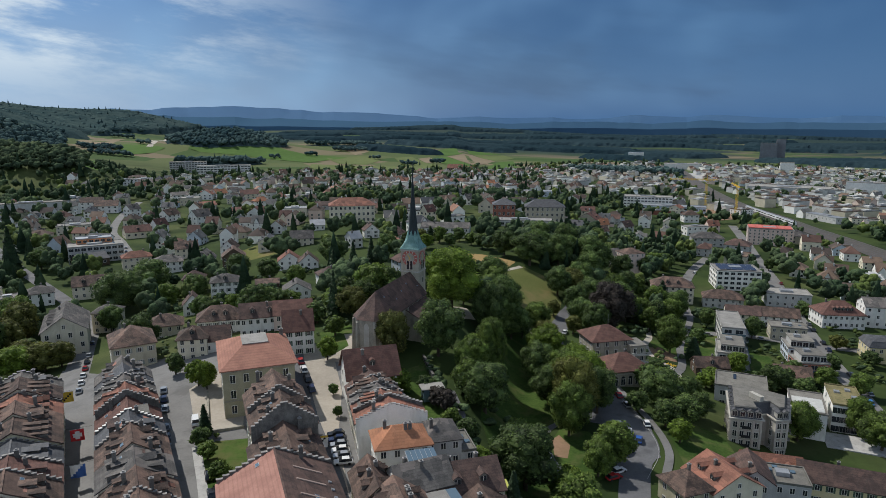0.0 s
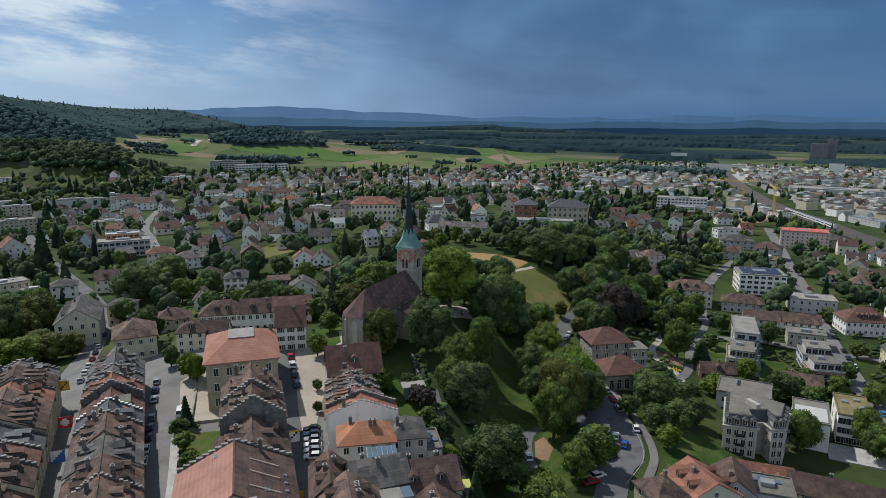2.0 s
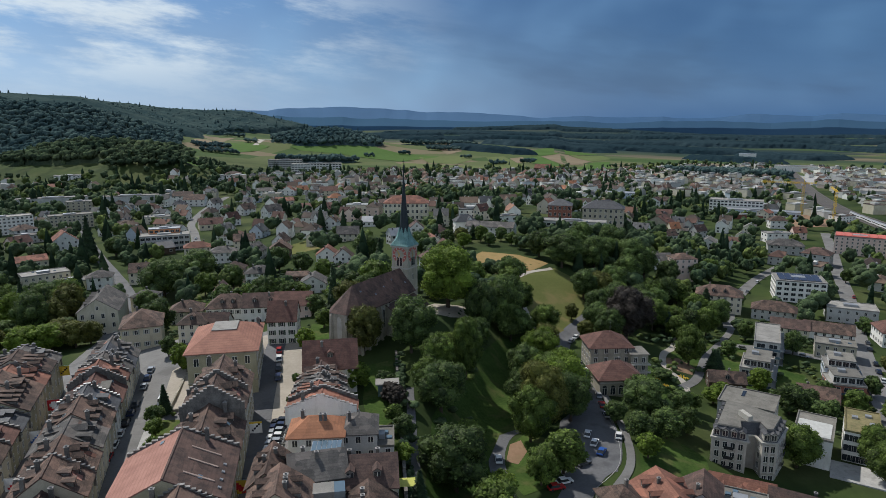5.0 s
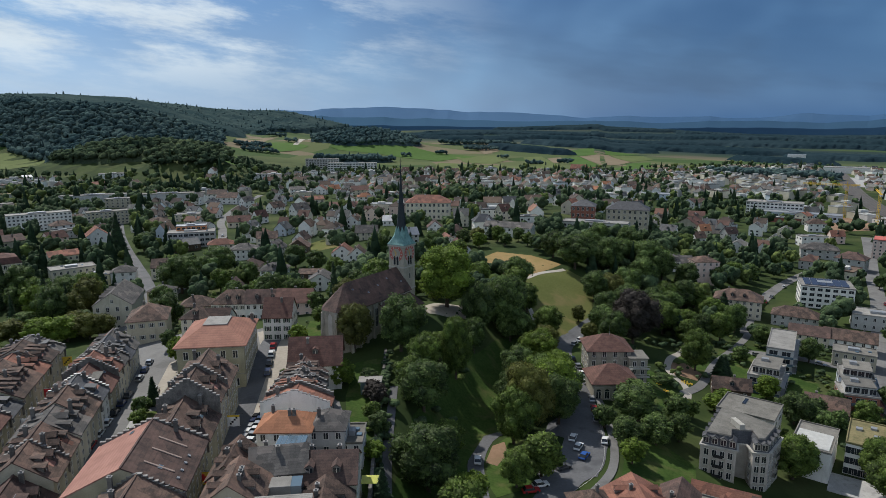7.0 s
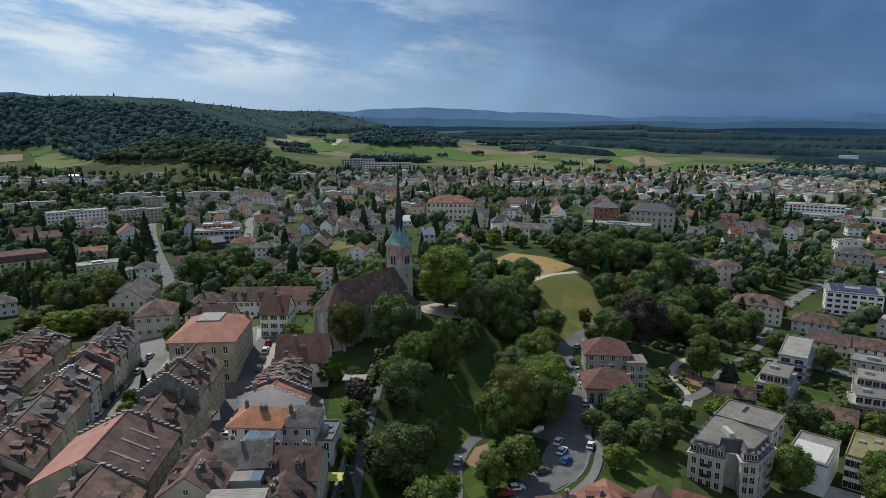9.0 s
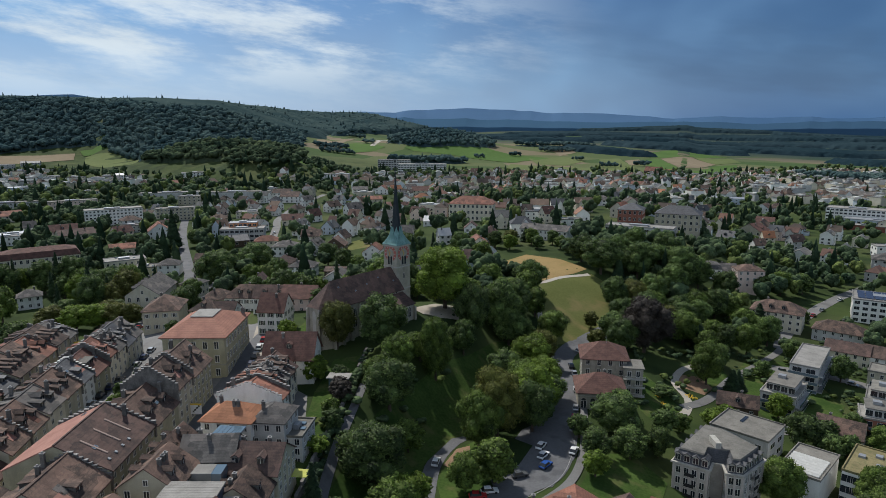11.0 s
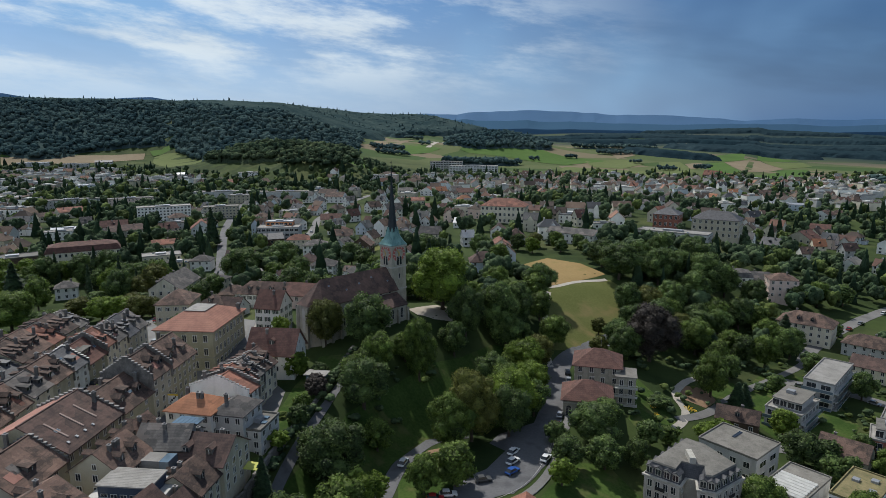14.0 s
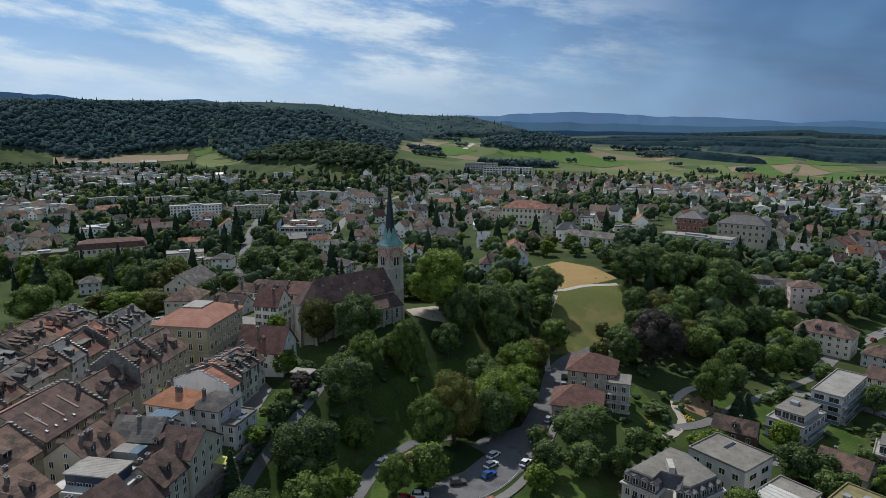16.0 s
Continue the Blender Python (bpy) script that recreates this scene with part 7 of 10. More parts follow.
tree(-32.5, 224.6, 11.6, 6.1, "olive", note="beside the old town houses")
tree(-30.5, 292.2, 9.4, 5.3, "light", note="beside the old town houses")
tree(-176.0, 179.7, 18.0, 10.1, "green", note="in a garden below the old town")
tree(-151.7, 178.3, 12.4, 6.9, "deep", note="in a garden below the old town")
tree(-153.4, 161.1, 9.4, 5.3, "light", note="in a garden below the old town")
tree(-216.9, 205.6, 22.0, 8.6, "needle", note="in a garden below the old town")
tree(-249.0, 364.0, 29.0, 7.6, "needle", note="in a garden below the old town")
tree(-240.3, 377.5, 12.9, 7.2, "deep", note="in a garden below the old town")
tree(-184.5, 250.7, 15.7, 7.7, "deep", note="in a garden below the old town")
tree(-154.6, 298.3, 16.8, 9.4, "deep", note="in a garden below the old town")
tree(-108.6, 335.2, 13.7, 6.7, "deep", note="in a garden below the old town")
tree(98.2, 310.2, 9.6, 5.4, "green", note="in the park")
tree(84.2, 315.2, 12.5, 7.0, "deep", note="in the park")
tree(24.0, 252.0, 17.0, 7.0, "deep", note="in the park")
tree(29.0, 266.0, 12.0, 5.5, "green", note="in the park")
tree(26.0, 236.0, 15.0, 6.5, "deep", note="on the wooded park slope")
tree(14.5, 121.0, 12.0, 2.6, "needle", note="on the wooded park slope")
tree(29.5, 128.0, 12.0, 6.0, "green", note="on the wooded park slope")
tree(24.0, 116.0, 13.0, 6.0, "deep", note="on the wooded park slope")
tree(8.0, 178.0, 13.0, 5.5, "green", note="on the wooded park slope")
tree(20.0, 158.0, 9.0, 4.5, "green", note="on the wooded park slope")
tree(40.0, 200.0, 15.0, 6.5, "green", note="on the wooded park slope")
tree(45.0, 208.0, 14.0, 6.0, "light", note="on the wooded park slope")
tree(47.0, 184.0, 15.0, 6.0, "deep", note="on the wooded park slope")
tree(33.0, 190.0, 13.0, 5.5, "deep", note="on the wooded park slope")
tree(70.0, 300.0, 16.0, 7.0, "deep", note="in the park")
tree(75.0, 285.0, 14.0, 6.0, "deep", note="in the park")
tree(61.0, 288.0, 14.0, 6.0, "deep", note="in the park")
tree(56.0, 306.0, 15.0, 7.0, "deep", note="in the park")
tree(78.0, 300.0, 13.0, 6.0, "olive", note="in the park")
tree(95.0, 285.0, 12.0, 5.0, "green", note="in the park")
tree(63.0, 345.0, 18.0, 8.0, "deep", note="in the park")
tree(52.0, 352.0, 16.0, 8.0, "deep", note="in the park")
tree(34.0, 352.0, 15.0, 7.0, "deep", note="in the park")
tree(72.0, 330.0, 15.0, 7.0, "deep", note="in the park")
tree(90.0, 335.0, 14.0, 6.5, "green", note="in the park")
tree(100.0, 345.0, 15.0, 7.0, "deep", note="in the park")
tree(80.0, 345.0, 17.0, 8.0, "deep", note="in the park")
tree(92.0, 368.0, 16.0, 7.0, "deep", note="in the park")
tree(105.0, 372.0, 15.0, 7.0, "deep", note="in the park")
tree(74.0, 386.0, 16.0, 8.0, "deep", note="in the park")
tree(58.0, 385.0, 15.0, 7.0, "deep", note="in the park")
tree(112.0, 330.0, 13.0, 6.0, "green", note="in the park")
tree(-45.0, 222.0, 8.0, 4.0, "deep", note="beside the old town houses")
tree(-36.0, 206.0, 7.0, 3.5, "green", note="beside the old town houses")
tree(-30.0, 236.0, 12.0, 6.0, "deep", note="beside the old town houses")
tree(-22.0, 252.0, 14.0, 6.0, "deep", note="beside the old town houses")
tree(-8.0, 262.0, 14.0, 6.5, "deep", note="beside the old town houses")
tree(8.0, 272.0, 13.0, 6.0, "green", note="beside the church tower")
tree(-40.0, 250.0, 11.0, 5.0, "deep", note="beside the old town houses")
tree(-60.0, 246.0, 8.0, 4.0, "green", note="in the park")
tree(-92.0, 254.0, 8.0, 4.0, "deep", note="in a garden below the old town")
tree(-118.0, 300.0, 13.0, 6.0, "deep", note="in a garden below the old town")
tree(-128.0, 290.0, 12.0, 6.0, "green", note="in a garden below the old town")
tree(-88.0, 318.0, 12.0, 6.0, "deep", note="in a garden below the old town")
tree(-70.0, 300.0, 10.0, 5.0, "green", note="in a garden below the old town")
tree(-52.0, 300.0, 16.0, 4.0, "needle", note="beside the old town houses")
tree(-44.0, 310.0, 17.0, 4.2, "needle", note="beside the old town houses")
tree(-36.0, 318.0, 18.0, 4.4, "needle", note="beside the old town houses")
tree(-58.0, 335.0, 15.0, 7.0, "deep", note="beside the old town houses")
tree(-30.0, 345.0, 14.0, 6.0, "deep", note="beside the old town houses")
tree(-14.0, 330.0, 12.0, 6.0, "green", note="beside the old town houses")
tree(0.0, 300.0, 10.0, 5.0, "deep", note="beside the church tower")
tree(100.0, 226.0, 7.0, 4.0, "light", note="in the park")
tree(82.0, 205.0, 8.0, 4.2, "deep", note="in the park")
tree(96.0, 222.0, 6.0, 3.5, "light", note="in the park")
tree(128.0, 218.0, 8.0, 4.0, "deep", note="in the park")
tree(133.0, 222.0, 7.0, 3.5, "deep", note="in the park")
tree(143.0, 228.0, 9.0, 4.5, "green", note="in the park")
tree(138.0, 240.0, 7.0, 3.5, "deep", note="in the park")
tree(153.0, 222.0, 9.0, 4.5, "green", note="in the park")
tree(70.0, 196.0, 11.0, 5.5, "green", note="in the park")
tree(60.0, 186.0, 7.0, 3.5, "deep", note="in the park")
tree(118.0, 150.0, 9.0, 4.5, "green", note="in the park")
tree(-57.0, 140.0, 5.0, 2.6, "deep", note="beside the old town houses")
tree(-53.0, 134.0, 4.5, 2.4, "green", note="beside the old town houses")
tree(-58.0, 146.0, 8.0, 1.6, "needle", note="beside the old town houses")
tree(-47.0, 125.0, 5.0, 2.6, "green", note="beside the old town houses")
tree(-64.0, 122.0, 4.0, 2.2, "green", note="in a garden below the old town")
tree(-66.0, 132.0, 5.0, 2.6, "light", note="in a garden below the old town")
tree(-27.0, 155.0, 3.2, 1.3, "deep", note="beside the old town houses")
tree(-30.0, 166.0, 3.4, 1.4, "deep", note="beside the old town houses")
tree(2.0, 150.0, 5.0, 2.6, "green", note="beside the old town houses")
tree(6.0, 144.0, 6.0, 3.0, "deep", note="beside the old town houses")
tree(8.0, 134.0, 5.0, 2.6, "light", note="on the wooded park slope")
tree(1.0, 158.0, 6.0, 3.0, "copper", note="beside the old town houses")
tree(-98.0, 252.0, 11.0, 4.6, "deep", note="in a garden below the old town")
tree(-90.0, 240.0, 10.0, 4.0, "deep", note="in a garden below the old town")
tree(104.1, 302.7, 12.0, 5.5, "deep", note="in the park below the church")
tree(111.5, 303.0, 14.0, 5.5, "green", note="in the park below the church")
tree(99.5, 278.6, 10.0, 4.5, "deep", note="in the park below the church")
tree(72.7, 314.4, 13.0, 6.0, "green", note="in the park below the church")
tree(83.2, 322.1, 13.0, 6.0, "deep", note="in the park below the church")
tree(91.9, 326.0, 13.0, 6.0, "deep", note="in the park below the church")
tree(107.0, 351.0, 12.0, 6.0, "green", note="in the park below the church")
tree(120.1, 330.0, 10.0, 4.0, "deep", note="in the park below the church")
tree(125.5, 394.5, 12.0, 6.0, "deep", note="in the park below the church")
tree(135.5, 405.8, 14.0, 6.0, "green", note="in the park below the church")
tree(105.3, 257.7, 9.0, 3.2, "needle", note="in the park below the church")
tree(115.3, 278.8, 7.0, 4.0, "deep", note="in the park below the church")
tree(91.5, 294.6, 12.0, 6.0, "needle", note="in the park below the church")
tree(63.7, 260.4, 14.0, 6.0, "deep", note="in the park below the church")
tree(54.6, 259.2, 8.0, 4.0, "olive", note="in the park below the church")
tree(80.3, 232.0, 4.0, 4.0, "deep", note="in the park below the church")
tree(148.5, 421.4, 12.0, 6.0, "deep", note="in the park below the church")
tree(139.1, 358.1, 8.0, 4.0, "deep", note="in the park below the church")
tree(70.8, 363.9, 14.0, 7.0, "deep", note="in the park below the church")
tree(108.5, 503.3, 10.0, 5.0, "deep", note="in the park below the church")
tree(121.6, 507.3, 12.0, 5.0, "needle", note="in the park below the church")
tree(133.7, 181.3, 13.0, 6.5, "green", note="in the park below the church")
tree(86.6, 210.4, 6.0, 3.5, "green", note="in the park below the church")
tree(142.9, 285.6, 11.0, 4.5, "deep", note="in the park below the church")
tree(155.9, 245.4, 8.0, 4.0, "deep", note="in the park below the church")
tree(127.2, 227.3, 8.0, 5.0, "deep", note="in the park below the church")
tree(174.4, 272.5, 7.0, 4.0, "olive", note="in the park below the church")
tree(176.5, 252.6, 7.0, 4.0, "deep", note="in the park below the church")
tree(128.1, 301.3, 10.0, 4.5, "deep", note="in the park below the church")
tree(120.8, 319.2, 14.0, 6.0, "deep", note="in the park below the church")
tree(118.9, 339.8, 14.0, 6.0, "needle", note="in the park below the church")
tree(187.4, 323.9, 8.0, 4.0, "deep", note="in the park below the church")
tree(212.1, 325.7, 8.0, 4.0, "green", note="in the park below the church")
tree(222.1, 429.9, 9.0, 4.0, "deep", note="in the park below the church")


tree(28.9, 136.5, 8.5, 4.6, "light", note="on the wooded park slope")
tree(38.9, 235.2, 13.5, 5.2, "olive", note="beside the meadow")
tree(22.5, 277.8, 12.5, 6.0, "green", note="beside the meadow")
tree(9.7, 191.0, 9.0, 4.5, "green", note="on the wooded park slope")
tree(6.6, 167.8, 10.0, 4.5, "green", note="on the wooded park slope")
tree(66.8, 168.4, 7.0, 3.6, "light", note="beside the road's bend")
tree(69.2, 205.9, 9.0, 5.0, "deep", note="in the park")
tree(68.9, 315.3, 12.0, 6.0, "deep", note="in the park")
tree(-167.8, 204.5, 10.0, 6.5, "olive", note="below the old town")
tree(-155.3, 206.8, 11.0, 7.0, "light", note="below the old town")
tree(-147.5, 211.3, 11.0, 7.0, "light", note="below the old town")
tree(-139.8, 214.7, 10.5, 6.5, "olive", note="below the old town")
tree(-153.0, 226.4, 9.0, 5.5, "deep", note="below the old town")
tree(-175.0, 218.2, 9.0, 6.0, "deep", note="below the old town")
tree(-80.5, 183.8, 7.0, 3.0, "deep", note="below the old town")
tree(-69.8, 173.6, 8.0, 3.4, "light", note="below the old town")
tree(-10, 372, 9, 5, "light", note="in the gardens behind the straw field")
tree(4, 381, 8, 4.5, "deep", note="in the gardens behind the straw field")
tree(-2, 392, 10, 5, "green", note="in the gardens behind the straw field")
tree(10, 396, 9, 4.5, "deep", note="in the gardens behind the straw field")
tree(-14, 389, 9, 4.5, "olive", note="in the gardens behind the straw field")
tree(17, 384, 8, 4, "green", note="in the gardens behind the straw field")
tree(23, 373, 9, 5, "deep", note="in the gardens behind the straw field")
tree(-20, 376, 10, 5, "deep", note="in the gardens behind the straw field")
tree(-8, 402, 9, 4, "needle", note="in the gardens behind the straw field")

# ---- valley and hillside: buildings that stand out ----
house("school", -68, 479, 10, 33, 17, 13.0, "hip", 5.0, "cream", "red", 3, (10, 5), "large cream school with a red hipped roof", "school", z=17.4, win=(1.4, 2.0))
house("school", 47, 497, -4, 17, 15, 14, "hip", 4.0, "brick", "slate", 3, (5, 4), "red brick school with a dark hipped roof", "school", z=14.5, win=(1.5, 2.2))
house("school", 79, 500, -6, 30, 17, 12.5, "hip", 5.0, "beige", "slate", 3, (8, 5), "beige school building with a dark slate roof", "school", z=14.0, win=(1.4, 2.0))
house("school_wing", 56, 461, -8, 44, 14, 4.6, "flat", 0.5, "grey", "gravel", 1, (12, 4), "long low flat-roofed school wing", "school", z=17.0, style="shop", win=(2.4, 1.6))
house("building", 2, 416, -8, 31, 12, 6.8, "gable", 2.6, "white", "grey", 2, (10, 3), "long white building with a grey roof", "building", z=17.2)
house("building", -221, 404, 30, 31, 15, 10.4, "flat", 0.5, "grey", "gravel", 3, (9, 4), "modern flat-roofed building with an orange storey", "building", z=4, style="shop", win=(2.6, 1.7))
house("building", -225, 410, 30, 20, 9, 13.6, "flat", 0.5, "terracotta", "metal", 4, (6, 3), "orange top storey of a modern building", "building", z=4, style="shop", win=(2.2, 1.5))
house("building", -294, 512, 30, 28, 14, 5.6, "flat", 0.5, "cream", "gravel", 2, (8, 3), "low cream flat-roofed building", "building", z=4)
house("house", -196, 304, 30, 12, 10, 6.4, "hip", 2.8, "white", "grey", 2, (3, 3), "white house with a grey pyramid roof", z=4)
house("house", -206, 296, 30, 13, 10, 5.6, "flat", 0.5, "yellow", "flat", 2, (4, 3), "pale yellow flat-roofed house", z=4)
house("house", -178, 318, 26, 17, 11, 6.8, "gable", 3.8, "cream", "brown", 2, (5, 3), "cream house with a brown gabled roof and skylights", z=4.2, dormers=2)
house("chalet", -121, 366, 18, 12.5, 11, 7.2, "gable", 4.6, "timber", "brown", 2, (4, 3), "dark timber chalet with white window frames", ridge="y", z=8.2)
house("villa", -162, 372, 24, 16, 12, 6.2, "hip", 3.2, "white", "grey", 2, (5, 3), "white villa with a grey roof and a veranda", "villa", z=4.9)
house("villa", -165, 408, 24, 14, 11, 6.2, "gable", 3.8, "cream", "brown", 2, (4, 3), "cream villa with a half-hipped brown roof", "villa", z=5.6, dormers=1)
house("hall", -85, 304, 14, 11, 7, 3.6, "gable", 1.6, "timber", "brown", 1, (3, 1), "low timber hall with a brown roof", "hall", z=11.4)
house("house", -62, 266, 14, 11, 10, 5.2, "gable", 3.2, "white", "grey", 2, (3, 3), "white house with solar panels on a grey roof", ridge="y", z=16.8)
house("house", -88, 397, 12, 14, 10, 5.4, "gable", 4.0, "cream", "grey", 2, (4, 3), "cream house with a grey gabled roof", z=15.0)
house("house", -87, 443, 12, 10, 9, 4.2, "gable", 3.0, "white", "metal", 1, (3, 2), "small house with a bright metal roof", z=17)
house("house", -84, 346, 14, 12, 10, 5.2, "gable", 4.4, "white", "red", 2, (3, 3), "white house with a steep reddish roof", ridge="y", z=12)
house("house", -72, 338, 14, 10, 9, 5.2, "gable", 4.4, "white", "brown", 2, (3, 3), "white house with a steep brown roof", ridge="y", z=13)
house("school", -262, 274, 54, 40, 15, 12.5, "mansard", 5.0, "cream", "maroon", 3, (13, 5), "long cream school with a red mansard roof and dormers", "school", z=4, dormers=7, win=(1.3, 1.9))
house("building", -280, 243, 60, 24, 14, 12.0, "flat", 0.5, "timber", "flat", 4, (0, 0), "dark brown windowless building block", "building", z=4)
house("apartment_block", -384, 438, 52, 45, 13, 13.6, "flat", 0.5, "white", "gravel", 5, (15, 4), "long white five-storey apartment block", "apartments", z=4, win=(1.4, 1.3))
house("apartment_block", -352, 476, 47, 32, 13, 11.0, "flat", 0.5, "beige", "flat", 4, (10, 4), "beige four-storey apartment block", "apartments", z=4, win=(1.4, 1.3))
house("apartment_block", -540, 456, 56, 50, 13, 9.6, "flat", 0.5, "grey", "flat", 3, (14, 3), "long grey apartment block", "apartments", z=5)
house("apartment_block", -502, 496, 54, 44, 13, 9.6, "flat", 0.5, "pink", "flat", 3, (12, 3), "long pinkish apartment block", "apartments", z=4)
house("building", -384, 347, 58, 26, 14, 6.4, "flat", 0.5, "white", "metal", 2, (8, 3), "white building with a pale metal roof", "building", z=4)
house("house", -270, 340, 52, 17, 10, 4.6, "gable", 2.6, "cream", "red", 1, (5, 2), "low house with a pinkish red roof", z=4)
house("house", -292, 395, 48, 16, 13, 6.4, "gable", 6.0, "white", "red", 2, (4, 3), "farmhouse with a wide red gabled roof", ridge="y", z=4)
house("house", -226, 300, 52, 22, 12, 7.6, "flat", 0.5, "cream", "gravel", 2, (7, 3), "cream flat-roofed apartment house with a glazed attic", "apartments", z=4)
house("hospital", -386, 1146, 18, 90, 20, 16, "flat", 0.5, "white", "gravel", 4, (16, 3), "long white hospital with balcony bands", "hospital", z=-3, style="shop", win=(4.2, 1.8))
house("hospital", -470, 1202, 20, 64, 20, 18, "flat", 0.5, "grey", "flat", 5, (12, 3), "grey hospital block on the hillside", "hospital", z=-2, style="shop", win=(4.0, 1.8))
house("apartment_block", -402, 630, 30, 74, 14, 8.5, "flat", 0.5, "grey", "flat", 3, (0, 0), "long grey terrace of apartments", "apartments", z=4)
house("apartment_block", -470, 600, 36, 70, 14, 8.5, "flat", 0.5, "grey", "gravel", 3, (0, 0), "long grey terrace of apartments", "apartments", z=4)
house("office_building", 250, 786, -18, 56, 22, 13.5, "flat", 0.5, "white", "gravel", 4, (14, 5), "white office building with rows of windows", "building", z=-13, style="shop", win=(2.6, 1.6))
house("hall_building", 268, 752, -20, 74, 18, 6.4, "flat", 0.5, "blue", "metal", 1, (18, 3), "long low blue-grey hall", "building", z=-13, style="shop", win=(2.6, 2.2))
house("terrace_block", 248, 716, -18, 62, 10, 5.4, "flat", 0.5, "brick", "gravel", 2, (0, 0), "stepped terrace block with reddish awnings", "apartments", z=-12.5)
house("silo_tower", 1091, 2190, -26, 52, 30, 66, "flat", 0.5, "silo", "flat", 10, (0, 0), "tall grey silo tower on the plain", "tower block", z=-51, chimneys=0)
house("silo_tower", 1136, 2200, -26, 28, 26, 78, "flat", 0.5, "silo", "flat", 10, (0, 0), "taller grey tower beside the silo", "tower block", z=-51, chimneys=0)
house("silo_tower", 826, 1562, -26, 30, 24, 26, "flat", 0.5, "white", "flat", 6, (0, 0), "pale industrial block on the plain", "tower block", z=-35, chimneys=0)
house("hall_building", 680, 2300, -16, 52, 40, 24, "flat", 0.5, "white", "metal", 4, (0, 0), "white industrial hall on the plain", "hall", z=-46, chimneys=0)
house("hall_building", 612, 1662, -20, 90, 46, 14, "flat", 0.5, "white", "gravel", 3, (0, 0), "white industrial hall beside the railway", "hall", z=-32)
house("hall_building", 545, 1015, -28, 120, 44, 11, "flat", 0.5, "grey", "gravel", 2, (0, 0), "large grey factory hall", "hall", z=-22)
house("hall_building", 655, 1000, -34, 54, 24, 21, "flat", 0.5, "white", "gravel", 6, (0, 0), "white office slab beside the railway", "building", z=-24)
house("station_building", 412, 690, -80, 44, 12, 5.6, "flat", 0.5, "grey", "metal", 1, (8, 2), "grey station building beside the tracks", "station", z=-14.6)

house("house", -208, 226, 52, 10, 8, 6.2, "hip", 2.8, "white", "grey", 2, (3, 3), "white house with a grey hipped roof below the old town", dormers=0)
house("house", -377, 336, 55, 24, 11, 6.4, "flat", 0.5, "white", "gravel", 2, (8, 3), "long white flat-roofed building in the valley", dormers=0)
house("house", -458, 352, 50, 17, 10, 6.8, "gable", 3.8, "white", "slate", 2, (5, 3), "white house with a dark slate roof in the valley", dormers=1)
house("house", -404, 375, 50, 9, 10, 6.4, "gable", 4.2, "white", "grey", 2, (3, 3), "small white gabled house in the valley", dormers=1)
house("house", -362, 370, 50, 20, 11, 6.8, "gable", 4.2, "pink", "maroon", 2, (6, 3), "pink house with a dark red roof in the valley", dormers=1)
house("house", -509, 342, 50, 16, 11, 6.4, "gable", 4.0, "white", "red", 2, (5, 3), "white house with an orange-red roof in the valley", dormers=1)
house("house", -186, 384, 30, 16, 10, 7.2, "hip", 3.0, "cream", "red", 2, (5, 3), "cream house with a reddish roof beside gardens", dormers=0)
house("house", -337, 412, 45, 20, 11, 5.4, "flat", 0.5, "grey", "flat", 2, (6, 3), "grey flat-roofed workshop in the valley", dormers=0)

house("house", -483, 390, 78, 14.2, 10.2, 5.0, "gable", 3.0, "cream", "brown", 1, (3, 2), "low cream house with a brown gabled roof in the valley", small=True)
house("house", -488, 417, 72, 21.8, 15.7, 6.0, "gable", 3.6, "cream", "red", 2, (4, 3), "long cream house with a faded pinkish tiled roof", small=True)
house("building", -348, 369, 63, 25.2, 16.0, 5.0, "gable", 3.4, "beige", "dark", 1, (5, 3), "long low workshop with a dark brown tiled roof", "building", small=True)
house("house", -347, 421, 61, 15.5, 11.1, 8.5, "hip", 3.0, "white", "brown", 3, (3, 2), "white house with rows of windows beside the tower block", small=True)
house("house", -318, 384, 75, 13.9, 10.0, 6.0, "gable", 4.0, "pink", "maroon", 2, (3, 2), "pink house with a steep maroon roof", dormers=1, small=True)
house("building", -685, 585, 47, 40.7, 20.4, 9.0, "flat", 0.5, "blue", "metal", 3, (8, 3), "long glazed works building with a pale metal roof", "building", small=True)
house("building", -595, 594, 46, 26.2, 13.1, 6.0, "flat", 0.5, "grey", "sedum", 2, (5, 2), "low hall with a planted flat roof", "building", small=True)
house("building", -839, 742, 53, 31.3, 15.6, 5.0, "flat", 0.5, "grey", "gravel", 1, (6, 3), "low grey flat-roofed works building", "building", small=True)
house("house", -744, 780, 63, 12.7, 9.1, 5.0, "gable", 2.5, "white", "metal", 1, (2, 2), "small white house with a bright metal roof", small=True)
house("building", -1200, 824, 54, 64.8, 22.0, 7.0, "flat", 0.5, "grey", "metal", 2, (8, 3), "wide pale works hall below the fields", "building", small=True)
house("building", -1123, 854, 51, 59.1, 22.0, 7.0, "flat", 0.5, "grey", "gravel", 2, (8, 3), "wide grey works hall below the fields", "building", small=True)
house("building", -1111, 914, 44, 32.6, 16.0, 6.0, "gable", 3.0, "grey", "slate", 2, (7, 3), "grey barn with a dark slate roof below the fields", "building", small=True)
house("building", -1086, 737, 79, 27.7, 16.0, 6.0, "gable", 3.0, "white", "grey", 2, (6, 3), "white works building with a grey ridged roof", "building", small=True)
house("building", -973, 717, 67, 19.8, 9.9, 5.0, "flat", 0.5, "white", "flat", 1, (4, 2), "small white flat-roofed workshop", "building", small=True)
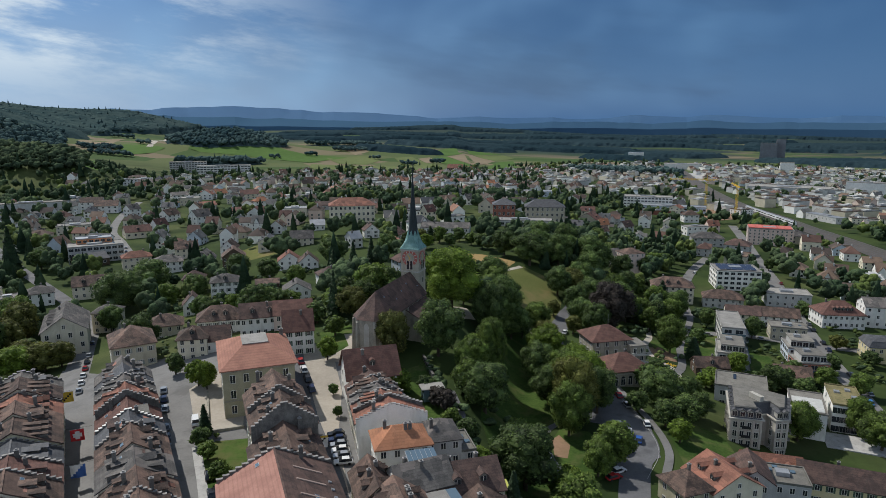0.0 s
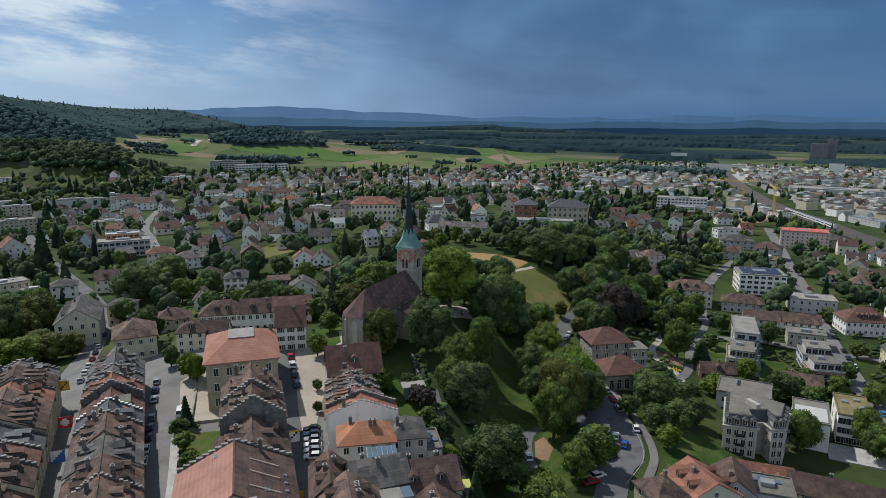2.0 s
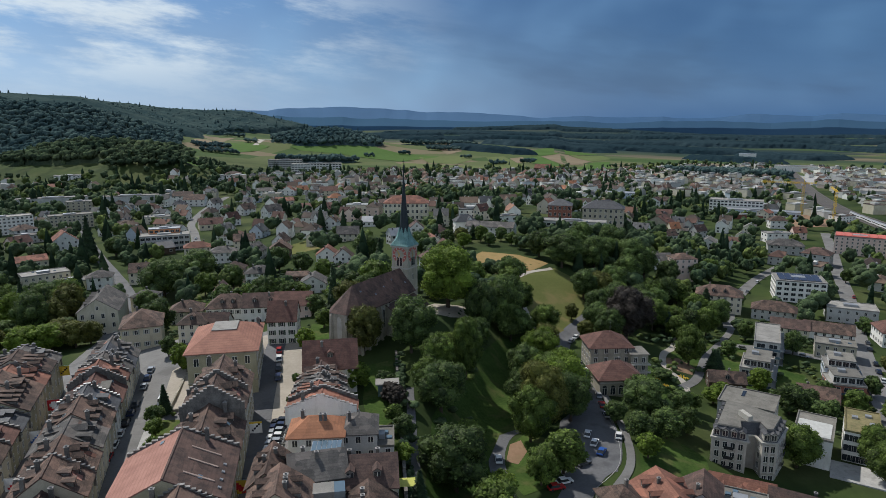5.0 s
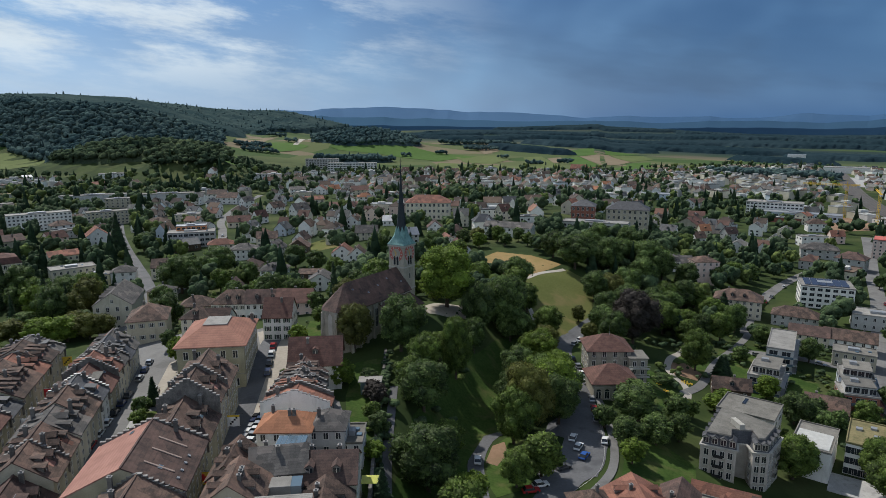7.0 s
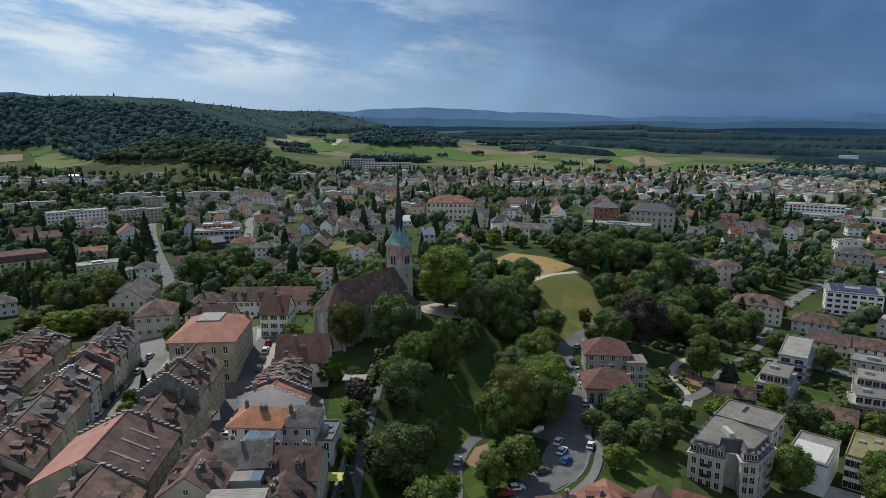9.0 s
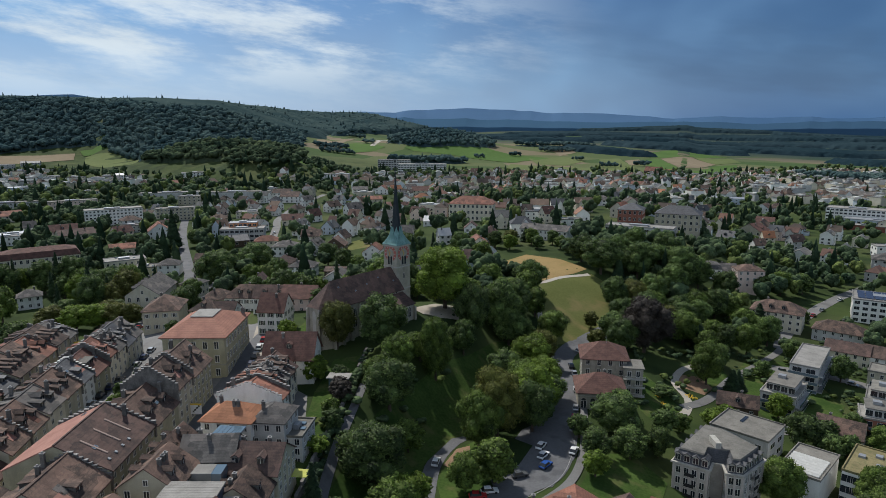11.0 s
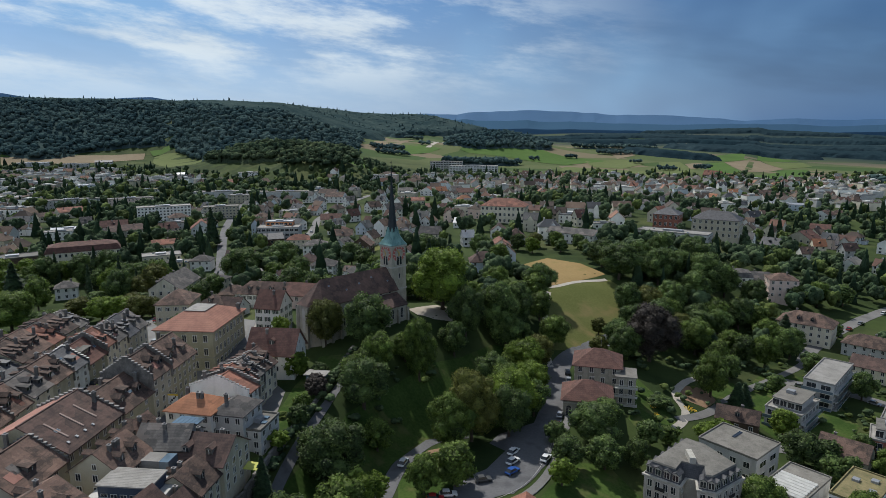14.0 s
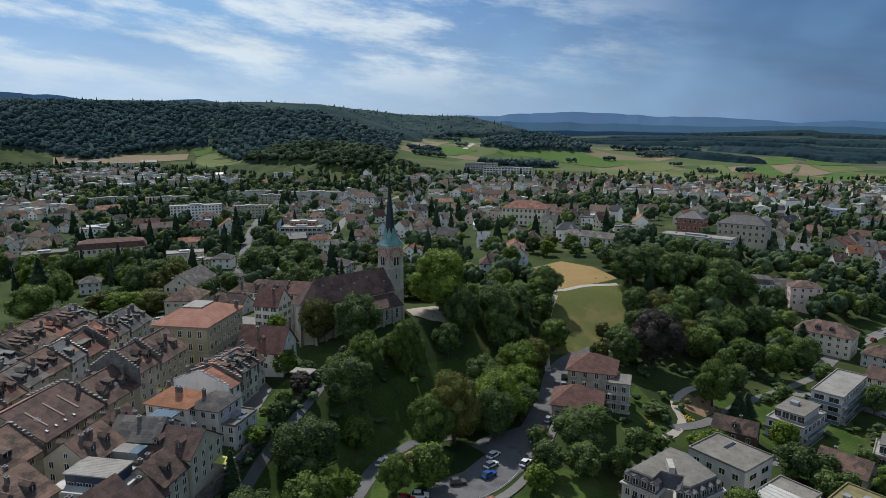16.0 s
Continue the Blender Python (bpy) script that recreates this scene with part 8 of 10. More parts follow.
house("building", -977, 649, 40, 28.0, 16.0, 6.0, "gable", 3.0, "cream", "brown", 2, (6, 3), "cream house with a broad brown roof", "building", small=True)
house("building", -746, 519, 50, 33.6, 16.8, 7.0, "flat", 0.5, "grey", "flat", 2, (7, 3), "grey flat-roofed works building", "building", small=True)
house("building", -675, 502, 49, 25.4, 12.7, 7.0, "flat", 0.5, "pink", "gravel", 2, (5, 2), "pinkish flat-roofed apartment block", "building", small=True)
house("building", -418, 570, 32, 23.5, 11.7, 9.0, "flat", 0.5, "beige", "gravel", 3, (5, 2), "beige flat-roofed building beside the street", "building", small=True)
house("building", -217, 389, 50, 17.6, 12.7, 4.5, "gable", 3.2, "timber", "slate", 1, (3, 2), "dark timber hall with a low slate roof", "building", small=True)
house("house", -289, 597, 65, 12.1, 8.7, 7.0, "gable", 4.0, "white", "grey", 2, (2, 2), "white gabled house with a grey roof", dormers=1, small=True)
house("house", -351, 644, 21, 20.7, 14.9, 7.0, "gable", 4.0, "white", "brown", 2, (4, 2), "white house with a brown dormered roof", small=True)
house("house", -244, 572, 68, 14.7, 10.6, 6.0, "gable", 4.5, "white", "brown", 2, (3, 2), "white house with a steep brown gable", dormers=1, small=True)
house("house", -267, 626, 2, 11.3, 8.1, 6.0, "gable", 4.0, "white", "slate", 2, (2, 2), "white house with a slate gabled roof", dormers=1, small=True)
house("building", -419, 854, 42, 27.1, 13.5, 7.0, "flat", 0.5, "white", "gravel", 2, (6, 2), "white flat-roofed house on the slope", "building", small=True)
house("building", -422, 896, 21, 23.2, 16.0, 7.0, "hip", 3.0, "pink", "brown", 2, (5, 3), "pink house with a brown hipped roof", "building", small=True)
house("house", -365, 889, 44, 18.9, 13.6, 6.0, "gable", 3.5, "beige", "brown", 2, (4, 2), "beige house with a brown roof", small=True)
house("house", -244, 659, 34, 20.7, 14.9, 4.5, "gable", 3.0, "cream", "red", 1, (4, 2), "low cream house with a red tiled roof", small=True)
house("house", -276, 751, 98, 12.8, 16.7, 6.0, "gable", 5.0, "white", "red", 2, (2, 3), "white gabled house with a red roof", dormers=1, small=True)
house("house", -264, 763, 47, 14.4, 10.4, 6.0, "gable", 4.5, "white", "orange", 2, (3, 2), "white house with an orange tiled roof", dormers=1, small=True)
house("building", -97, 571, 24, 35.2, 16.0, 4.0, "gable", 2.6, "grey", "dark", 1, (7, 3), "long low building with a dark brown roof", "building", small=True)
house("house", -116, 740, -3, 14.1, 10.2, 6.0, "gable", 4.0, "white", "red", 2, (3, 2), "white house with a red gabled roof", dormers=1, small=True)
house("house", -172, 807, 30, 14.9, 10.7, 6.0, "hip", 3.0, "white", "grey", 2, (3, 2), "white house with a grey hipped roof", small=True)
house("house", -254, 899, 42, 16.5, 9.0, 8.0, "flat", 0.5, "white", "gravel", 2, (3, 2), "white modern house with terraces", small=True)
house("house", -194, 682, 64, 13.1, 9.5, 6.0, "gable", 4.0, "white", "brown", 2, (2, 2), "white house with a brown gable", dormers=1, small=True)
house("house", -11, 481, 44, 9.2, 8.0, 7.5, "gable", 4.5, "cream", "maroon", 2, (2, 2), "cream villa with a maroon gabled roof", dormers=1, small=True)
house("house", 7, 475, 24, 15.4, 9.0, 4.5, "flat", 0.5, "white", "flat", 1, (3, 2), "low white flat-roofed school pavilion", small=True)
house("house", 9, 634, -6, 12.4, 8.9, 6.0, "hip", 3.5, "white", "grey", 2, (2, 2), "white house with a pale hipped roof", small=True)
house("house", 23, 599, 38, 8.0, 8.0, 6.0, "gable", 4.0, "white", "grey", 2, (2, 2), "white house with a grey gabled roof", dormers=1, small=True)
house("house", -79, 968, 21, 16.7, 12.0, 6.0, "gable", 3.5, "white", "grey", 2, (3, 2), "white house with a pale grey roof", small=True)
house("house", -56, 950, -10, 11.5, 8.3, 6.0, "gable", 4.0, "white", "red", 2, (2, 2), "white house with a bright red roof", dormers=1, small=True)
house("house", 137, 599, 57, 15.8, 20.5, 9.0, "gable", 6.0, "beige", "maroon", 3, (3, 4), "large villa with steep reddish gables", dormers=1, small=True)
house("house", 152, 685, -9, 19.4, 14.0, 7.0, "gable", 4.0, "cream", "maroon", 2, (4, 2), "long cream villa with a reddish roof", dormers=1, small=True)
house("house", 114, 550, -26, 12.8, 9.2, 6.0, "gable", 4.5, "white", "slate", 2, (2, 2), "white house with dark slate gables", dormers=1, small=True)
house("house", 136, 546, 27, 9.6, 8.0, 5.5, "gable", 4.0, "white", "brown", 1, (2, 2), "white house with a brown roof among conifers", dormers=1, small=True)
house("house", 98, 714, 41, 13.4, 9.7, 7.0, "gable", 5.0, "grey", "slate", 2, (2, 2), "grey house with a slate gable", dormers=1, small=True)
house("house", 87, 721, 17, 12.3, 8.9, 6.0, "gable", 4.0, "white", "brown", 2, (2, 2), "white house with a brown roof", dormers=1, small=True)
house("house", 179, 825, 5, 14.7, 10.6, 6.5, "hip", 4.0, "cream", "brown", 2, (3, 2), "cream house with a brown hipped roof", small=True)
house("house", 165, 810, 56, 13.0, 16.9, 6.5, "gable", 4.5, "white", "dark", 2, (2, 3), "white house with a dark gable", dormers=1, small=True)
house("house", 48, 828, -8, 21.8, 15.7, 6.0, "gable", 3.6, "cream", "orange", 2, (4, 3), "long cream house with an orange roof", small=True)
house("house", 21, 944, -7, 20.9, 15.1, 6.0, "gable", 3.6, "white", "red", 2, (4, 3), "long white house with a pinkish red roof", small=True)
house("house", 70, 948, 12, 11.1, 8.0, 5.0, "gable", 3.5, "white", "orange", 1, (2, 2), "small house with a bright orange roof", small=True)
house("building", 128, 895, -7, 45.0, 22.0, 7.0, "flat", 0.5, "blue", "metal", 2, (8, 3), "pale blue-grey works hall with ridged roofs", "building", small=True)
house("house", 105, 1032, 35, 21.9, 15.7, 6.0, "gable", 4.0, "white", "brown", 2, (4, 3), "white gabled house at the edge of the town", small=True)
house("house", 165, 577, 34, 11.8, 8.5, 7.0, "gable", 4.5, "grey", "dark", 2, (2, 2), "grey house with dark gables among trees", dormers=1, small=True)
house("house", 255, 662, 1, 15.3, 11.0, 8.0, "hip", 4.0, "white", "brown", 2, (3, 2), "white house with a faded brown hipped roof", small=True)
house("house", 259, 712, 42, 9.6, 12.5, 9.0, "gable", 3.0, "cream", "red", 3, (2, 2), "tall narrow cream house", small=True)
house("house", 252, 598, 4, 11.0, 8.0, 6.5, "gable", 4.0, "pink", "red", 2, (2, 2), "pinkish house with a tiled roof", dormers=1, small=True)
house("building", 217, 524, -12, 24.3, 16.0, 7.0, "hip", 4.0, "grey", "grey", 2, (5, 3), "wide grey building under a slate hipped roof", "building", small=True)
house("house", 226, 487, -33, 17.8, 12.8, 8.0, "hip", 4.0, "grey", "dark", 2, (3, 2), "grey building with a dark hipped roof", small=True)
house("house", 300, 546, -41, 21.9, 15.7, 7.0, "hip", 4.0, "beige", "grey", 2, (4, 3), "beige station hotel with a grey hipped roof", small=True)
house("house", 227, 576, 11, 20.5, 10.3, 8.0, "flat", 0.5, "white", "gravel", 2, (4, 2), "long white flat-roofed block", small=True)
house("building", 308, 1061, -27, 38.3, 16.0, 6.0, "gable", 4.0, "grey", "grey", 2, (8, 3), "grey barn-like hall with a slate roof", "building", small=True)
house("building", 638, 1284, -46, 44.5, 16.0, 8.0, "gable", 5.0, "white", "dark", 2, (8, 3), "white hall with a dark ridged roof", "building", small=True)
house("building", 480, 887, -51, 73.1, 22.0, 8.0, "flat", 0.5, "grey", "slate", 2, (8, 3), "long factory hall with a dark roof", "building", small=True)
house("building", 626, 1234, -50, 55.5, 22.0, 9.0, "flat", 0.5, "blue", "metal", 3, (8, 3), "pale blue factory hall", "building", small=True)
house("house", -234, 488, 36, 18.7, 13.5, 5.0, "gable", 4.0, "cream", "maroon", 1, (4, 2), "low house with a broad dark red roof", dormers=1, small=True)
house("house", -226, 509, 66, 11.5, 8.3, 6.0, "gable", 5.0, "white", "maroon", 2, (2, 2), "white house with a dark red gable", dormers=1, small=True)
house("house", -323, 619, 17, 21.1, 15.2, 7.0, "gable", 4.5, "white", "brown", 2, (4, 3), "white house with a broad brown dormered roof", small=True)
house("house", -560, 712, 49, 21.3, 15.3, 6.0, "gable", 3.5, "cream", "red", 2, (4, 3), "cream house with a pale red roof", small=True)
house("building", -614, 799, 44, 35.9, 18.0, 6.0, "flat", 0.5, "white", "gravel", 2, (7, 3), "long white flat-roofed building below the hill", "building", small=True)
house("house", -208, 549, 58, 15.7, 11.3, 8.0, "gable", 5.0, "white", "grey", 2, (3, 2), "white gabled villa with balconies", dormers=1, small=True)
house("building", -188, 613, 22, 33.3, 16.0, 4.5, "gable", 3.0, "cream", "maroon", 1, (7, 3), "long low house with a maroon roof", "building", small=True)
house("house", -163, 563, 83, 11.1, 14.4, 6.0, "gable", 5.0, "white", "maroon", 2, (2, 2), "white house with a dark red gable", dormers=1, small=True)
house("house", -251, 782, 49, 15.4, 11.1, 6.0, "gable", 4.0, "white", "grey", 2, (3, 2), "white house with a pale gable", dormers=1, small=True)
house("house", -228, 759, 28, 21.7, 15.6, 6.0, "gable", 4.5, "cream", "maroon", 2, (4, 3), "cream house with a wide dark red roof", small=True)
house("house", -192, 678, 33, 15.7, 11.3, 6.5, "hip", 4.0, "white", "orange", 2, (3, 2), "white house with an orange hipped roof", small=True)
house("house", -128, 575, 25, 10.6, 8.0, 7.0, "hip", 3.5, "white", "grey", 2, (2, 2), "white house with a grey hipped roof", small=True)
house("house", -53, 378, 36, 7.4, 8.0, 6.0, "gable", 3.5, "grey", "metal", 2, (2, 2), "small house with a pale metal roof", small=True)
house("house", -302, 739, 36, 18.7, 13.4, 6.0, "gable", 3.0, "white", "grey", 2, (4, 2), "white house with a pale roof", small=True)
house("house", -2, 788, 52, 13.6, 17.7, 6.0, "gable", 4.0, "white", "grey", 2, (3, 3), "white house with a pale grey gable", dormers=1, small=True)
house("house", 16, 719, 21, 12.5, 9.0, 6.0, "gable", 4.0, "white", "slate", 2, (2, 2), "white house with a bluish slate roof", dormers=1, small=True)
house("house", 37, 525, 59, 10.0, 13.0, 7.0, "gable", 5.0, "cream", "red", 2, (2, 2), "cream house with a red gable", dormers=1, small=True)
house("house", 146, 585, 18, 9.2, 8.0, 7.0, "gable", 4.5, "cream", "orange", 2, (2, 2), "cream house with an orange gabled roof", dormers=1, small=True)
house("building", 207, 1284, -16, 35.2, 17.6, 9.0, "flat", 0.5, "grey", "flat", 3, (7, 3), "grey apartment block at the town's edge", "building", small=True)
house("building", 24, 1249, -15, 29.8, 16.0, 6.0, "gable", 7.0, "timber", "red", 2, (6, 3), "large farm barn with a faded red roof", "building", small=True)
house("house", 48, 1249, 9, 14.2, 10.2, 5.0, "gable", 3.5, "cream", "orange", 1, (3, 2), "small farmhouse with an orange roof", small=True)


def railway():
    strip("railway_bed", [(624, 1794), (577, 1583), (460, 1170), (410, 970), (382, 830), (372, 720), (360, 640), (352, 560), (340, 470)], 26, surface("track_ballast", (0.085, 0.075, 0.066), (0.135, 0.12, 0.106), 0.05, 0.8, stain=(0.06, 0.054, 0.048)), "brown ballast bed with many railway tracks", "railway", off=0.4, step=12)
    for k in range(6):
        strip("rail_track", [(624, 1794), (577, 1583), (460, 1170), (410, 970), (382, 830), (372, 720), (360, 640), (352, 560), (340, 470)], 0.9, TILE["slate"], "pair of grey rails", "railway", off=0.62, step=14, across=1, shift=-11 + k * 4.4)
    line = [(p.x, p.y) for p in smooth_line([(352, 648), (360, 720), (368, 790)], 24)]
    for i, (a, b) in enumerate(zip(line, line[1:])):
        dx, dy = b[0] - a[0], b[1] - a[1]
        ln = math.hypot(dx, dy)
        th = base("train_car", (a[0] + b[0]) / 2 + dy / ln * 5, (a[1] + b[1]) / 2 - dx / ln * 5, math.degrees(math.atan2(dy, dx)), "white railway carriage standing on the tracks", "train", "train", z=ground_z((a[0] + b[0]) / 2, (a[1] + b[1]) / 2) + 0.7)
        g = Geo()
        h = ln / 2 - 0.4
        g.solid([(-h, -1.4, 0.4), (h, -1.4, 0.4), (h, 1.4, 0.4), (-h, 1.4, 0.4)], [(-h, -1.4, 3.2), (h, -1.4, 3.2), (h, 1.4, 3.2), (-h, 1.4, 3.2)])
        part("body", g, CAR_PAINT["white"], th)
        g = Geo()
        g.solid([(-h, -1.4, 3.2), (h, -1.4, 3.2), (h, 1.4, 3.2), (-h, 1.4, 3.2)], [(-h + .2, -0.8, 3.9), (h - .2, -0.8, 3.9), (h - .2, 0.8, 3.9), (-h + .2, 0.8, 3.9)])
        part("roof", g, TILE["metal"], th)
        g = Geo()
        g.box(-h + 1, -1.44, 1.7, h - 1, 1.44, 2.6)
        part("window_band", g, GLASS, th)


railway()
patch("building_site", [(306, 770), (352, 800), (345, 720), (317, 690), (277, 668), (270, 700)], BARE, "bare tan earth of a building site", "earth", off=0.3, step=20.0)
patch("car_park", [(492, 1238), (565, 1500), (612, 1440), (534, 1219)], CONCRETE, "pale car park beside the railway", "car park", off=0.5, step=40.0)


def crane(x, y, h, jib, turn):
    """A tower crane of lattice sections."""
    th = base("tower_crane", x, y, turn, "yellow tower crane on a building site", "crane", "tower cranes")
    yel = CLOTH["yellow"]
    def lattice(p, q, s, n):
        g = Geo()
        p, q = Vector(p), Vector(q)
        d = (q - p)
        u = d.normalized().orthogonal().normalized() * s
        w = d.normalized().cross(u)
        cs = (u + w, u - w, -u - w, -u + w)
        for c in cs:
            g.tube(p + c, q + c, 0.16, 0.16, 4)
        for i in range(n):
            for k in range(4):
                g.tube(p + d * (i / n) + cs[k], p + d * ((i + 1) / n) + cs[(k + 1) % 4], 0.09, 0.09, 3)
        return g
    part("mast", lattice((0, 0, 0), (0, 0, h), 0.9, 14), yel, th)
    part("jib", lattice((-jib * 0.28, 0, h), (jib, 0, h), 0.7, 18), yel, th)
    g = Geo()
    g.box(-jib * 0.28, -1, h - 2.2, -jib * 0.2, 1, h - 0.6)
    part("counterweight", g, CONCRETE, th)
    g = Geo()
    g.box(0.9, -0.9, h - 2.6, 2.6, 0.9, h - 0.8)
    part("cab", g, CAR_PAINT["white"], th)
    g = Geo()
    g.tube((0, 0, h), (0, 0, h + 6), 0.5, 0.1, 4)
    g.tube((0, 0, h + 6), (jib * 0.7, 0, h + 0.7), 0.07, 0.07, 3)
    part("tie", g, yel, th)


crane(316, 775, 36, 42, 160)
crane(322, 706, 34, 40, 75)
# red roof sheeting of the building site
for i in range(6):
    g = Geo()
    g.box(-2.6, -9, 0, 2.6, 9, 0.5)
    tagged(part("roof_sheet", g, surface("red_sheeting", (0.42, 0.11, 0.09), (0.52, 0.15, 0.12), 0.3, 2), at=pose(274, 535, 3.7, 0, 0, -22) @ pose(-14 + i * 5.5, 0, 0)), "red protective roof sheeting on a building site", "sheeting", "roof sheets")


# ---- cars ----
def car_meshes(colour, van=False):
    key = ("car", colour, van)
    if key in CACHE:
        return CACHE[key]
    L, W = (2.5, 0.95) if van else (2.15, 0.88)
    b = Geo()
    zt = 1.15 if van else 0.82
    side = [(-L, 0.35), (L * 0.97, 0.30), (L, 0.62), (L * 0.93, zt * 0.88), (L * 0.45, zt), (-L * 0.92, zt), (-L, zt * 0.75)]
    for s0, s1, k in ((-W, -W * 0.9, 0), (-W * 0.9, W * 0.9, 1), (W * 0.9, W, 0)):
        q0 = [(a * (0.97 if s0 == -W else 1), z) for a, z in side]
        q1 = [(a * (0.97 if s1 == W else 1), z) for a, z in side]
        b.solid([(a, s1, z) for a, z in q1], [(a, s0, z) for a, z in q0])
    c = Geo()
    hi = 2.0 if van else 1.42
    x0, x1, x2, x3 = (-L * 0.95, L * 0.62, -L * 0.93, L * 0.42) if van else (-L * 0.90, L * 0.42, -L * 0.62, L * 0.12)
    w0, w1 = W * 0.92, W * 0.76
    c.solid([(x0, -w0, zt), (x1, -w0, zt), (x1, w0, zt), (x0, w0, zt)], [(x2, -w1, hi), (x3, -w1, hi), (x3, w1, hi), (x2, w1, hi)])
    r = Geo()
    r.box(x2 - 0.02, -w1 - 0.02, hi - 0.02, x3 + 0.02, w1 + 0.02, hi + 0.06)
    t = Geo()
    a = [2 * math.pi * i / 10 for i in range(10)]
    t.solid([(0.32 * math.cos(k), -0.1, 0.32 * math.sin(k)) for k in a][::-1], [(0.32 * math.cos(k), 0.1, 0.32 * math.sin(k)) for k in a][::-1])
    CACHE[key] = (b.mesh("body", CAR_PAINT[colour]), c.mesh("glasshouse", GLASS), r.mesh("roof", CAR_PAINT[colour]), t.mesh("wheel", RUBBER), L, W)
    return CACHE[key]


CAR_WORDS = {"skyblue": "bright blue", "navy": "dark blue"}


def car(x, y, turn, colour, van=False, off=0.18, where="parked beside the road"):
    body, glass, roof, wheel, L, W = car_meshes(colour, van)
    e = 1.2
    a = radians(turn)
    z = max(ground_z(x, y), 0.5 * (ground_z(x + e * math.cos(a), y + e * math.sin(a)) + ground_z(x - e * math.cos(a), y - e * math.sin(a)))) + off
    slope = math.degrees(math.atan2(ground_z(x + e * math.cos(a), y + e * math.sin(a)) - ground_z(x - e * math.cos(a), y - e * math.sin(a)), 2 * e))
    th = new("car")
    th.matrix_basis = pose(x, y, z) @ pose(0, 0, 0, 0, 0, turn) @ pose(0, 0, 0, 0, -slope, 0)
    tagged(th, f"{CAR_WORDS.get(colour, colour)} {'van' if van else 'car'} {where}", "van" if van else "car", "parked cars")
    part("body", body, None, th)
    part("glasshouse", glass, None, th)
    part("roof", roof, None, th)
    for sx in (-0.62, 0.64):
        for sy in (-1, 1):
            part("wheel", wheel, None, th, at=pose(sx * L, sy * (W - 0.06), 0.32))


COLOURS = ["white", "silver", "black", "grey", "white", "navy", "black", "red", "silver", "white"]


def parked(points, n, shift=0.0, seed=1, skip=0.15, turned=0, where="parked beside the road", off=0.18):
    """Cars one behind the other along a line."""
    rnd = random.Random(seed)
    line = [Vector(p) for p in points]
    total = sum((b - a).length for a, b in zip(line, line[1:]))
    for i in range(n):
        s = total * (i + 0.5) / n
        if rnd.random() < skip:
            continue
        for a, b in zip(line, line[1:]):
            if s <= (b - a).length:
                d = (b - a).normalized()
                p = a + d * s
                car(p.x + d.y * shift, p.y - d.x * shift, math.degrees(math.atan2(d.y, d.x)) + turned, rnd.choice(COLOURS), where=where, off=off)
                break
            s -= (b - a).length


car(54.6, 166.4, 70, "blue", where="parked in the bend of the road")
car(53.0, 171.0, 75, "white", where="parked in the bend of the road")
car(51.4, 175.8, 80, "white", where="parked in the bend of the road")
car(60.0, 177.0, 85, "white", where="driving past the bend")
car(49.5, 159.5, 40, "grey", where="parked under the trees")
car(44.6, 150.0, 30, "white", where="parked under the trees")
car(42.6, 147.0, 25, "red", where="parked under the trees")
parked([(57.6, 186), (55.6, 206), (52.2, 226), (47.6, 240)], 8, 0.3, 4, 0.1, where="parked along the park road")
parked([(46.5, 252), (52.5, 268)], 3, 1.8, 6, 0.2, where="parked along the park road")
car(27.8, 158.0, 100, "white", where="driving down the lower path")
for i in range(6):
    c = along((-22.2, 132.0), 16, i * 2.7)
    car(c[0], c[1], 190, ["white", "silver", "white", "silver", "navy", "black"][i], where="parked in a row on the plaza", off=0.26)
parked([(-37.5, 165), (-46, 186)], 4, 2.2, 9, 0.2, where="parked beside the hall", off=0.3)
car(-46.5, 199, 20, "navy", where="parked at the end of the plaza", off=0.3)
parked([(-46, 104), (-55, 125), (-66, 150), (-76, 172), (-83, 188)], 15, -3.0, 12, 0.1, where="parked along the back street")
parked([(-45, 108), (-54, 129)], 3, 2.6, 13, 0.3, where="parked along the back street")
car(-62.8, 152.5, 112, "white", True, where="driving up the back street")
car(-54, 158, 20, "grey", where="parked under the tree beside the hall")
parked([(-107, 170), (-128, 214), (-142, 244)], 9, 3.0, 14, 0.3, where="parked along the main street")
parked([(149, 190), (155, 229), (167, 272), (184, 324), (210, 398)], 22, 3.1, 17, 0.45, where="parked along the straight street")
car(152.5, 216, 75, "skyblue", where="parked along the straight street")
parked([(120, 291), (140, 289), (166, 277)], 6, 2.2, 19, 0.3, where="parked in the side street")
parked([(128, 330), (146, 380), (168, 425)], 7, 2.2, 21, 0.4, where="parked along the hillside street")
parked([(116, 234), (132, 237), (150, 243)], 5, 1.6, 23, 0.3, where="parked behind the apartment blocks")
parked([(-155, 285), (-178, 350), (-234, 463)], 12, 2.4, 25, 0.4, where="parked along the long street")


# ---- the rest of the town: houses and trees in rows and gardens ----
RND = random.Random(11)
taken = [(o.location.x, o.location.y, 13 if o.get("category") not in ("tree", "flag") else 5) for o in scene.objects if o.parent is None and o.type == "EMPTY"]
def before(x, y, gap):
    """The point gap metres from a house towards the camera's path."""
    d = math.hypot(50 - x, -y)
    return x + (50 - x) / d * gap, y - y / d * gap


